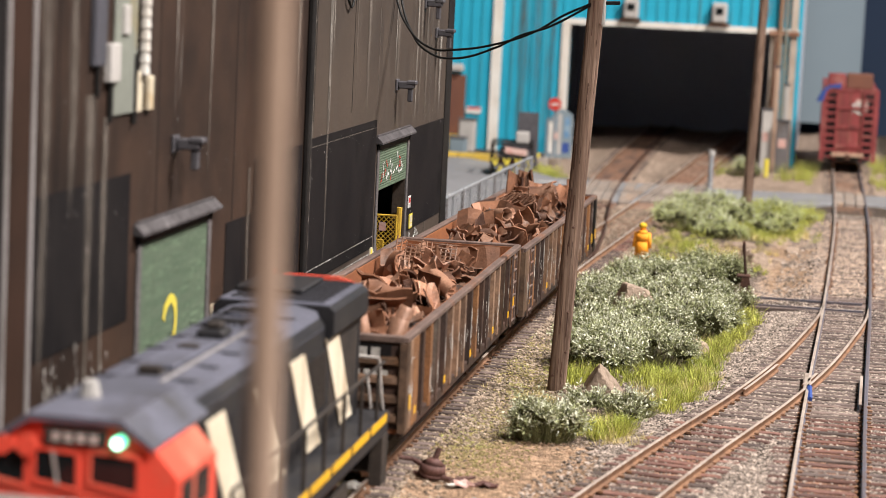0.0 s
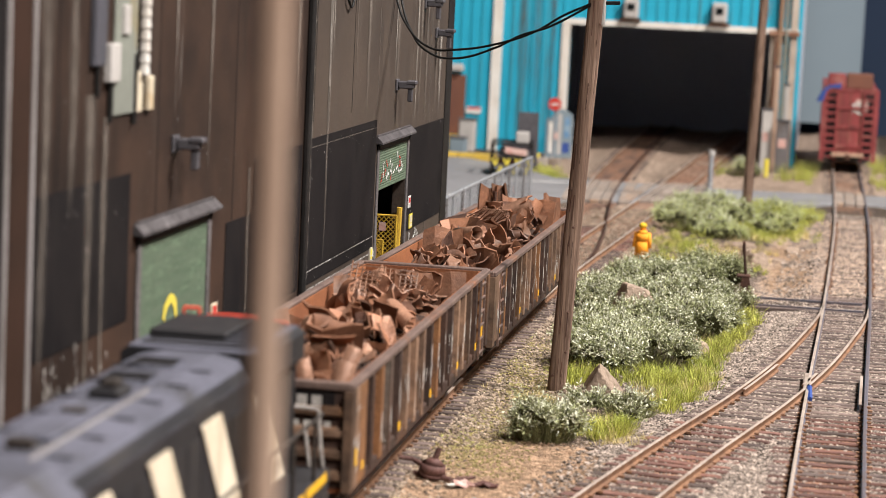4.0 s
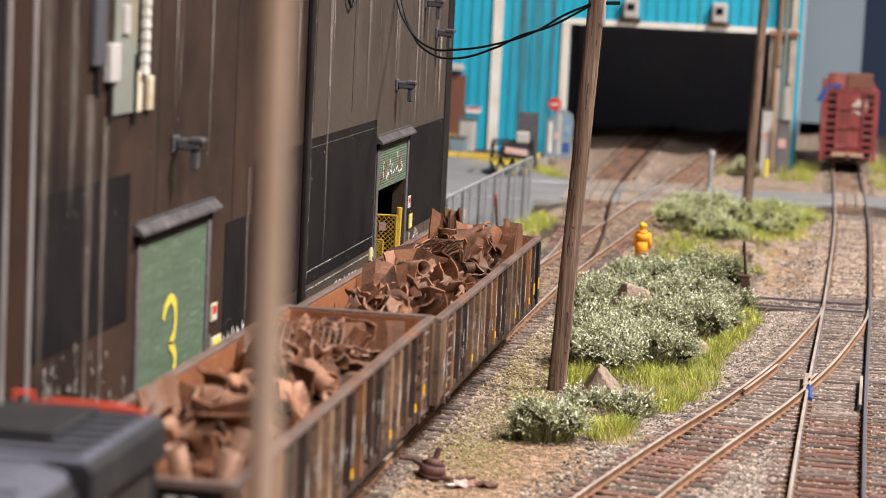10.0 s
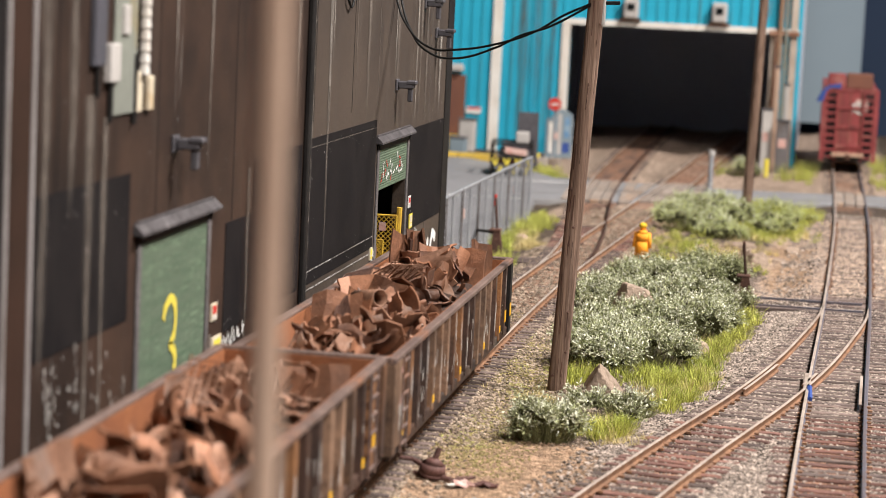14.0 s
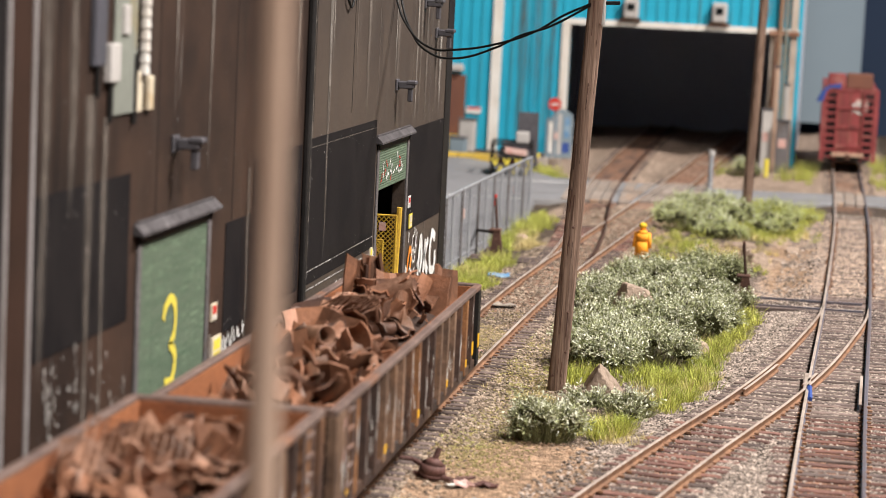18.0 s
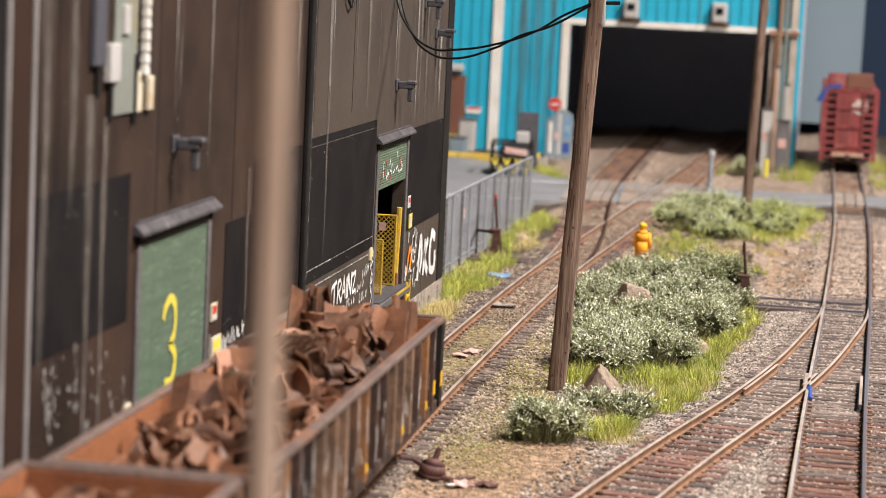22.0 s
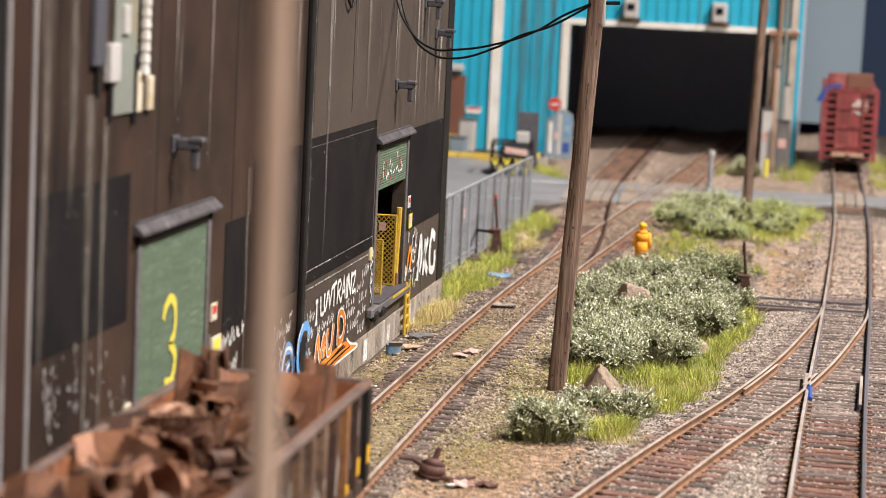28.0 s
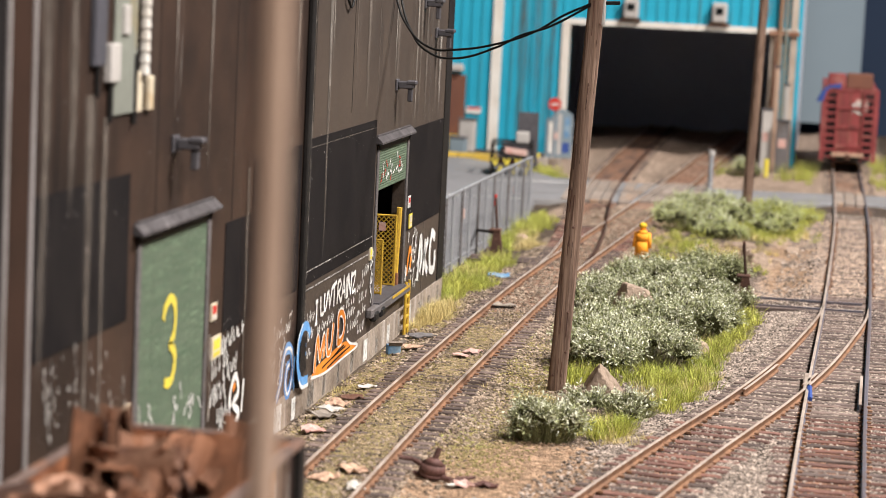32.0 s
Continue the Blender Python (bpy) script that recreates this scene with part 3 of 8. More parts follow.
# ---- tracks ----
def rail(parent, f, dx, y0, y1, step=1.0, side="railside", top="railtop", name="rail", z=0.0):
    ys = np.arange(y0, y1 + 0.01, step)
    prof = [(-0.068, -0.19), (0.068, -0.19), (0.068, -0.17), (0.016, -0.145), (0.016, -0.055), (0.04, -0.042), (0.04, -0.01), (0.03, -0.002), (-0.03, -0.002), (-0.04, -0.01), (-0.04, -0.042), (-0.016, -0.055), (-0.016, -0.145), (-0.068, -0.17)]
    n = len(prof)
    vs, fs = [], []
    for y in ys:
        dydx = (f(y + 0.3) - f(y - 0.3)) / 0.6
        nx, ny = 1 / math.hypot(1, dydx), -dydx / math.hypot(1, dydx)
        for a, b in prof:
            vs.append((f(y) + (dx + a) * nx, y + (dx + a) * ny, z + b))
    for j in range(len(ys) - 1):
        for i in range(n):
            fs.append((j * n + i, j * n + (i + 1) % n, (j + 1) * n + (i + 1) % n, (j + 1) * n + i))
    fs += [tuple(range(n))[::-1], tuple(range((len(ys) - 1) * n, len(ys) * n))]
    ob = raw(name, vs, fs, M[side], parent)
    ob.data.materials.append(M[top])
    for k, p in enumerate(ob.data.polygons):
        if k < (len(ys) - 1) * n and k % n in (6, 7, 8):
            p.material_index = 1
    return ob


tie_mesh = {}


def tie(parent, x, y, length, turn, red, k):
    key = ("red" if red else "dark", k % 3)
    if key not in tie_mesh:
        bm = B(-0.5, 0.5, -0.12, 0.12, -0.42, -0.185, 0.02)
        r = random.Random(k)
        for v in bm.verts:
            v.co += Vector((r.uniform(-0.012, 0.012), r.uniform(-0.015, 0.015), r.uniform(-0.012, 0.008) if v.co.z > -0.3 else 0))
        ob = part("tie", bm, M["tie_red" if red else "tie"], parent)
        tie_mesh[key] = ob.data
    else:
        ob = new("tie", tie_mesh[key])
        ob.parent = parent
    ob.matrix_basis = pose(x * S, y * S, random.uniform(-0.012, 0.006) * S, 0, 0, turn) @ Matrix.Diagonal((length, 1, 1, 1))
    return ob


def lay_ties(parent, f, y0, y1, singly, pitch=0.53, length=2.6, skip=None, red=lambda y: False):
    bm = bmesh.new()
    pl = bmesh.new()
    k = 0
    for y in np.arange(y0, y1, pitch):
        k += 1
        if skip and skip(y):
            continue
        y = y + random.uniform(-0.035, 0.035)
        turn = -math.degrees(math.atan((f(y + 0.5) - f(y - 0.5)))) + random.uniform(-1.0, 1.0)
        x = f(y) + random.uniform(-0.05, 0.05)
        if singly[0] <= y <= singly[1]:
            tie(parent, x, y, length + random.uniform(-0.06, 0.06), turn, red(y), random.randrange(3))
            for dx in (-0.745, 0.745):
                for s in (-0.1, 0.1):
                    box(pl, x + dx + s - 0.055, x + dx + s + 0.055, y - 0.06, y + 0.06, -0.195, -0.145)
        else:
            box(bm, x - length / 2, x + length / 2, y - 0.12, y + 0.12, -0.42, -0.19)
    if len(bm.verts):
        tagged(part("far_ties", bm, M["tie"], parent), kind="stuff")
    if len(pl.verts):
        tagged(part("spikes", pl, M["railside"], parent), kind="stuff")


def tracks():
    a = thing("track", label="rusty model railway track along the dark building", category="track", kind="structure")
    for dx in (-0.745, 0.745):
        rail(a, line_a, dx, -45, 166)
    lay_ties(a, line_a, -44, 165, (40, 100), skip=lambda y: 80 < y < 96)
    b = thing("track", label="rusty siding that branches into the blue shed", category="track", kind="structure")
    rail(b, line_b, -0.745, 81, 166)
    rail(b, line_b, 0.745, 82, 166, side="rust_dark", top="rust_dark")
    lay_ties(b, line_b, 96, 165, (96, 100))
    for y in np.arange(80.2, 96, 0.53):
        x0, x1 = min(line_a(y), line_b(y)) - 1.3, max(line_a(y), line_b(y)) + 1.3
        if 82.6 < y < 84.0:
            x0 -= 2.4
        tie(a, (x0 + x1) / 2, y, x1 - x0, random.uniform(-1, 1), y > 88, random.randrange(3))
    r = thing("track", label="straight model track with reddish dusted ties", category="track", kind="structure")
    rail(r, line_r, -0.745, -45, 166, side="raildark")
    rail(r, line_r, 0.745, -45, 166, side="raildark", top="raildark")
    lay_ties(r, line_r, -44, 165, (38, 104), skip=lambda y: 58 < y < 79, red=lambda y: 42 < y < 56 and random.random() < 0.8)
    c = thing("track", label="curved model track that joins by a turnout", category="track", kind="structure")
    rail(c, line_c, -0.745, -40, 75)
    rail(c, line_c, 0.745, -40, 75)
    lay_ties(c, line_c, -39, 58, (38, 58), red=lambda y: 42 < y < 54 and random.random() < 0.85)
    for y in np.arange(58.1, 79, 0.53):
        x0, x1 = min(line_c(y), line_r(y)) - 1.3, line_r(y) + 1.3
        if 74.6 < y < 76.0:
            x0 -= 2.3
        tie(r, (x0 + x1) / 2, y, x1 - x0, random.uniform(-2.5, 1), False, random.randrange(3))
    # check rails, frog and the bridle of the turnout
    rail(c, line_c, -0.745 + 0.13, 58.0, 62.4, 0.4, name="check_rail")
    rail(r, line_r, 0.745 - 0.13, 57.2, 61.6, 0.4, side="raildark", name="check_rail")
    rail(c, line_c, 0.745 - 0.14, 59.6, 61.6, 0.4, name="wing_rail")
    part("frog", B(9.36, 9.56, 59.0, 61.4, -0.19, -0.005, 0.03), M["railtop"], r, "worn metal frog of the turnout")
    part("feed_wire", rods([(9.50, 59.6, -0.1), (9.53, 59.0, 0.02), (9.55, 58.2, -0.15)], 0.07), M["tarp"], r, "blue wire at the frog")
    for y in (75.2, 77.0):
        part("throw_bar", B(7.4, 11.2, y - 0.05, y + 0.05, -0.2, -0.13), M["raildark"], r)


tracks()


# ---- ballast, loose stones and moss: uncounted, so joined ----
def scatter(name, n, region, size, material, label, category, flat=0.65, seed=1, sink=0.3):
    rng = np.random.default_rng(seed)
    pts = []
    while len(pts) < n:
        p = region(rng)
        if p is not None:
            pts.append(p)
    base = np.array([(1, 0, 0), (-1, 0, 0), (0, 1, 0), (0, -1, 0), (0, 0, 1), (0, 0, -1)], float)
    tri = np.array([(0, 2, 4), (2, 1, 4), (1, 3, 4), (3, 0, 4), (2, 0, 5), (1, 2, 5), (3, 1, 5), (0, 3, 5)])
    vs = np.zeros((n, 6, 3))
    qs = np.linalg.qr(rng.normal(size=(n, 3, 3)))[0]
    vary = rng.uniform(0.6, 1.15, (n, 6, 1))
    for i, (x, y, k) in enumerate(pts):
        s = rng.uniform(*size) * k * (0.8 if off_track(x, y) < 1.3 else 1.0)
        v = (base * vary[i] * s) @ qs[i].T
        v[:, 2] *= flat
        v += (x, y, ground_z(x, y) + s * flat * (0.6 - sink))
        vs[i] = v
    fs = (tri[None] + 6 * np.arange(n)[:, None, None]).reshape(-1, 3)
    return tagged(raw(name, vs.reshape(-1, 3), fs, material), label, category, kind="stuff")


def in_rect(x0, x1, y0, y1, ok=lambda x, y, r: True):
    def f(r):
        # denser towards the near end
        x, y = r.uniform(x0, x1), y0 + (y1 - y0) * r.uniform() ** 1.25
        return (x, y, 1.0) if ok(x, y, r) else None
    return f


def along(f, half, y0, y1):
    def g(r):
        y = y0 + (y1 - y0) * r.uniform() ** 1.3
        return (f(y) + r.uniform(-half, half), y, 1.0)
    return g


def bare(*kinds):
    """Where the soil is not hidden by these zones."""
    return lambda x, y, r: r.uniform() > 0.85 * max(zone(k, x, y) for k in kinds)


def filtered(region, ok):
    def f(r):
        p = region(r)
        return p if p is not None and ok(p[0], p[1], r) else None
    return f


scatter("ballast", 26000, filtered(along(line_a, 2.3, 40, 104), bare("moss", "clay")), (0.032, 0.082), M["stone_brown"], "brown and tan ballast along the rusty track", "ballast", seed=3)
scatter("ballast", 40000, filtered(along(line_r, 2.6, 40, 108), bare("rust", "pale")), (0.036, 0.085), M["stone"], "grey ballast along the straight track", "ballast", seed=4)
scatter("ballast", 38000, filtered(along(line_c, 2.4, 40, 76), bare("rust", "clay")), (0.036, 0.085), M["stone"], "grey ballast along the curved track", "ballast", seed=5)
scatter("gravel", 17000, filtered(in_rect(4.2, 9.0, 41, 84), bare("moss", "clay")), (0.02, 0.055), M["stone"], "loose grey gravel between the tracks", "gravel", seed=6)
scatter("gravel", 17000, filtered(in_rect(0.9, 4.3, 41, 84), lambda x, y, r: r.uniform() > 0.5 * zone("moss", x, y) and r.uniform() > 1.05 * zone("clay", x, y)), (0.024, 0.07), M["stone_brown"], "loose brown gravel beside the rusty track", "gravel", seed=26)
scatter("gravel", 1600, in_rect(0.8, 6.0, 41, 53), (0.012, 0.034), M["soilgrain"], "brown crumbs on the bare soil", "gravel", seed=16)
scatter("moss", 9000, filtered(in_rect(1.1, 3.5, 47, 67), lambda x, y, r: r.uniform() < 0.15 + zone("moss", x, y)), (0.016, 0.04), M["moss"], "yellow-green moss and crumbs beside the bushes", "moss", seed=17)
scatter("lichen", 1300, filtered(in_rect(1.3, 3.4, 50, 66), lambda x, y, r: noise.noise((x * 1.1, y * 0.8, 40.0)) > 0.18), (0.014, 0.034), M["lichen"], "bright lime-green moss cushions on the soil", "moss", seed=27)
scatter("moss", 12000, filtered(in_rect(-2.4, 3.6, 41, 74), lambda x, y, r: r.uniform() < zone("moss", x, y)), (0.016, 0.036), M["moss"], "yellow-green moss on the soil beside the track", "moss", seed=7)


# ---- the dark building ----
WX = -2.41   # face of the wall
Y1 = 72.4    # its far corner


def wall_plate(name, y0, y1, z0, z1, d, material, parent, label="", bevel=0.0, d0=0.0):
    return part(name, B(WX + d0, WX + d, y0, y1, z0, z1, bevel), material, parent, label)


def dark_building():
    h = thing("warehouse", label="dark brown-black clad warehouse with streaked walls, shutters and graffiti", category="building")
    d = (60.62, 64.86, 1.12, 5.5)   # opening of the far door
    T = 13.5
    wall_plate("wall", -40, 51.66, 0.42, T, 0, M["wall"], h, d0=-0.35)
    for y0, y1, z0, z1 in ((51.66, d[0], 0.42, T), (d[1], Y1, 0.42, T), (d[0], d[1], d[3], T), (d[0], d[1], 0.42, d[2])):
        wall_plate("wall", y0, y1, z0, z1, 0, M["wall_far"], h, "greyer weathered section of the cladding", d0=-0.35)
    # seams between the cladding sheets
    for y in (33.9, 39.4, 44.9, 48.2, 52.25, 56.7, 60.1, 65.3, 68.4):
        z0 = 6.6 if 50 < y < 66 else 0.42
        wall_plate("sheet_seam", y, y + 0.035, z0, T, 0.008, M["black" if y < 60 else "streak"], h)
    wall_plate("pale_edge", 52.0, 52.05, 0.42, T, 0.034, M["lime"], h, "worn pale edge beside the joint")
    part("end_wall", B(-18, WX - 0.35, Y1 - 0.35, Y1, 0.42, T), M["wall"], h)
    part("back_wall", B(-18.3, -18, -40, Y1, -0.3, T), M["wall"], h)
    part("near_wall", B(-18, WX - 0.35, -40, -39.65, 0.42, T), M["wall"], h)
    part("roof", B(-18.4, WX + 0.12, -40.2, Y1 + 0.15, T, T + 0.3), M["patch"], h)
    part("inner_floor", B(-18, WX - 0.35, 55, 70, 0.9, 1.08), M["concrete"], h)
    part("inner_wall", B(-5.2, -5.0, 55, 70, 1.08, 8), M["greygate"], h)
    part("footing", B(-18.2, WX + 0.03, -40, Y1 + 0.03, -0.75, 0.42), M["concrete"], h, "stained concrete footing")
    for y in np.arange(34, Y1, 1.7):
        part("footing_stain", B(WX + 0.03, WX + 0.036, y, y + random.uniform(0.2, 0.7), -0.3, random.uniform(0.1, 0.4)), M[random.choice(("lime", "whitescrawl", "lime"))], h)
    # pilaster, joint and corner trims
    wall_plate("pilaster", 31.7, 32.64, 0.42, T, 0.02, M["brown_dark"], h, "dark brown pilaster")
    # black plate laid on for the shade beside the pilaster
    wall_plate("pilaster_shade", 26, 31.5, 0.42, T, 0.015, M["patch"], h, "stretch of wall blackened as shade beside the pilaster")
    for y in (31.55, 32.66):
        wall_plate("metal_strip", y, y + 0.13, 0.42, T, 0.045, M["strip"], h, "pale metal strip", 0.01)
    wall_plate("downpipe", 51.3, 51.62, 0.42, T, 0.13, M["black"], h, "black downpipe", 0.03)
    wall_plate("joint_cover", 51.66, 51.95, 0.42, T, 0.03, M["black"], h)
    wall_plate("corner_trim", 71.35, Y1 + 0.04, 0.42, T, 0.03, M["black"], h, "black corner trim")
    # painted-over patches
    for y0, y1, z0, z1 in ((32.95, 37.8, 3.98, 6.55), (44.45, 51.15, 2.75, 5.0), (46.6, 51.15, 5.0, 6.15), (51.95, 60.15, 2.75, 6.22), (65.15, 71.3, 2.64, 5.65)):
        wall_plate("paint_patch", y0, y1, z0, z1, 0.016, M["patch"], h, "matt black painted-over patch")
    for y0, y1, z in ((51.95, 60.15, 6.0), (51.95, 60.1, 3.05), (51.95, 60.1, 2.6), (46.6, 51.1, 5.3)):
        wall_plate("scratch", y0, y1, z, z + 0.022, 0.02, M["scuff" if z < 4 else "streak"], h, "broken pale scratch along the paint's edge")
    # lime runs
    for y, w, z0, z1, m in ((33.3, 0.3, 3.5, 13, "streak"), (35.5, 0.2, 1.2, 8.0, "streak"), (36.3, 0.15, 1.0, 7.6, "streak"), (34.6, 0.3, 6, 13, "streak"), (40.45, 0.07, 7.3, 13, "lime"), (40.72, 0.05, 7.5, 13, "lime"), (42.9, 0.14, 6, 13, "streak"), (48.6, 0.12, 6.6, 12, "streak"),
                            (50.4, 0.22, 6.3, 13.4, "streak"), (53.8, 0.17, 6.2, 13, "lime"), (53.9, 0.12, 5.9, 11, "lime"), (54.15, 0.06, 7.6, 13, "lime"), (53.85, 0.10, 2.9, 7.4, "streak"), (57.0, 0.07, 6.6, 13, "streak"), (58.6, 0.3, 6.6, 13.4, "streak"), (62.5, 0.13, 7.1, 13, "lime"), (62.8, 0.35, 6.6, 13.4, "streak"),
                            (65.9, 0.22, 5.8, 13, "lime"), (66.5, 0.3, 5.8, 13, "streak"), (67.6, 0.2, 5.7, 10, "streak"), (70.1, 0.18, 5.7, 8.4, "lime"), (69.4, 0.3, 5.7, 13, "streak"), (46.2, 0.12, 1.0, 6, "streak")):
        n = 9
        r = random.Random(int(y * 10))
        vs, fs, cover = [], [], []
        for i in range(n):
            z = z0 + (z1 - z0) * i / (n - 1)
            k = w * (0.5 + 1.2 * i / (n - 1)) * r.uniform(0.6, 1.2)
            c = y + r.uniform(-0.03, 0.03)
            vs += [(WX + 0.021, c - k, z), (WX + 0.021, c, z), (WX + 0.021, c + k, z)]
            cover += [0.0, min(1.0, 0.25 + 3.0 * i / (n - 1)) if i else 0.0, 0.0]
            if i:
                o = 3 * i
                fs += [(o - 3, o - 2, o + 1, o), (o - 2, o - 1, o + 2, o + 1)]
        ob = raw("lime_run", vs, fs, M[m + "_run"], h, "pale run of lime down the wall")
        ob.data.attributes.new("cover", "FLOAT", "POINT").data.foreach_set("value", cover)
    # flecks of bare paint
    bm = bmesh.new()
    r = random.Random(8)
    for _ in range(420):
        y, z, s = r.uniform(33, 71), r.choice((r.uniform(0.6, 9.6), r.uniform(2.4, 3.2), r.uniform(5.5, 6.4))), r.uniform(0.008, 0.03)
        if d[0] - 0.5 < y < d[1] + 0.5 and z < 6 or 38 < y < 43.6 and z < 6:
            continue
        v = [bm.verts.new((WX + 0.023, y + s * math.cos(a) * r.uniform(0.5, 1), z + s * math.sin(a) * r.uniform(0.6, 1.5))) for a in (0.3, 1.6, 3.0, 4.6)]
        bm.faces.new(v)
    tagged(part("paint_flecks", bm, M["strip"], h), kind="stuff")
    return h


warehouse = dark_building()


def shutter_gate(y0, y1, z0, z1, drop, name_label, rows):
    """A roll shutter in a steel frame with a drip hood; drop is how far down it is closed."""
    g = thing("roll_shutter", label=name_label, category="shutter")
    w = 0.22
    part("jamb", B(WX, WX + 0.05, y0, y0 + w, z0, z1, 0.015), M["greygate"], g)
    part("jamb", B(WX, WX + 0.05, y1 - w, y1, z0, z1, 0.015), M["greygate"], g)
    part("lintel", B(WX, WX + 0.05, y0, y1, z1 - 0.14, z1 + 0.02, 0.02), M["black"], g)
    hood = bmesh.new()
    prism(hood, [(WX, z1 + 0.25), (WX + 0.04, z1 + 0.25), (WX + 0.2, z1 + 0.10), (WX + 0.2, z1 + 0.05), (WX, z1 + 0.08)], 1, y0 - 0.22, y1 + 0.25)
    part("hood", hood, M["hoodgrey"], g, "weathered grey drip hood")
    part("hood_batten", B(WX, WX + 0.05, y0 - 0.1, y1 + 0.1, z1 + 0.25, z1 + 0.29), M["hoodgrey"], g)
    bottom = z1 - 0.14 - drop
    n = rows
    step = drop / n
    for i in range(n):
        zt = z1 - 0.14 - i * step
        bm = bmesh.new()
        prism(bm, [(WX + 0.004, zt), (WX + 0.010, zt - 0.15 * step), (WX + 0.014, zt - 0.5 * step), (WX + 0.010, zt - 0.85 * step), (WX + 0.004, zt - step * 0.99)], 1, y0 + w, y1 - w)
        part("slat", bm, M["shutter"], g)
    return g, bottom


shutter_gate(38.3, 43.2, 0.6, 5.36, 4.6, "closed green roll shutter in a grey frame with a yellow number", 62)
shutter_gate(60.36, 65.12, 1.12, 5.5, 1.12, "half-raised green roll shutter over an open dark doorway", 16)


def ribbon(pts, w, material, name, label, d=0.03, seed=0, category="graffiti", parent=None):
    """A painted stroke along points (along the wall, up)."""
    bm = bmesh.new()
    r = random.Random(seed)
    pts = [Vector(p) for p in pts]
    le, ri = [], []
    for i, p in enumerate(pts):
        t = (pts[min(i + 1, len(pts) - 1)] - pts[max(i - 1, 0)]).normalized()
        n = Vector((-t.y, t.x))
        k = w / 2 * r.uniform(0.8, 1.15)
        le.append(bm.verts.new((WX + d, *(p + n * k))))
        ri.append(bm.verts.new((WX + d, *(p - n * k))))
    for i in range(len(pts) - 1):
        bm.faces.new((le[i], ri[i], ri[i + 1], le[i + 1]))
    ob = part(name, bm, material, parent)
    return tagged(ob, label, category) if not parent else ob


def smooth_line(pts, n=5):
    out = []
    P = [Vector(p) for p in pts]
    for i in range(len(P) - 1):
        a, b, c, e = P[max(i - 1, 0)], P[i], P[i + 1], P[min(i + 2, len(P) - 1)]
        for k in range(n):
            t = k / n
            out.append(0.5 * ((2 * b) + (c - a) * t + (2 * a - 5 * b + 4 * c - e) * t * t + (3 * b - a - 3 * c + e) * t ** 3))
    return out + [P[-1]]


# brush strokes of single letters, in a box from 0 to 1
GLYPH = {
    "I": (((0.5, 0), (0.5, 0.5), (0.5, 1)), ((0.1, 0.02), (0.9, 0.04)), ((0.1, 0.97), (0.9, 1))),
    "L": (((0.1, 1), (0.12, 0.5), (0.15, 0.05), (0.6, 0.02), (0.95, 0.05)),),
    "U": (((0.05, 1), (0.1, 0.4), (0.3, 0.05), (0.6, 0.05), (0.85, 0.4), (0.95, 1)),),
    "V": (((0.05, 0.95), (0.28, 0.4), (0.45, 0.02), (0.7, 0.5), (0.98, 1)),),
    "T": (((0.45, 0), (0.48, 0.5), (0.5, 0.95)), ((0, 0.86), (0.5, 0.94), (1, 1.02))),
    "R": (((0.1, 0), (0.12, 0.5), (0.12, 1)), ((0.12, 0.98), (0.6, 1), (0.85, 0.8), (0.6, 0.55), (0.15, 0.5)), ((0.3, 0.5), (0.6, 0.25), (0.95, 0))),
    "A": (((0, 0), (0.25, 0.55), (0.5, 1), (0.72, 0.5), (0.95, 0)), ((0.2, 0.36), (0.8, 0.38))),
    "N": (((0.08, 0), (0.1, 0.5), (0.08, 1)), ((0.08, 1), (0.45, 0.5), (0.88, 0.02)), ((0.88, 0.02), (0.9, 0.5), (0.92, 1))),
    "Z": (((0, 0.92), (0.5, 0.96), (0.9, 1)), ((0.9, 1), (0.5, 0.5), (0.1, 0.05)), ((0.1, 0.05), (0.5, 0.03), (0.95, 0.1))),
}


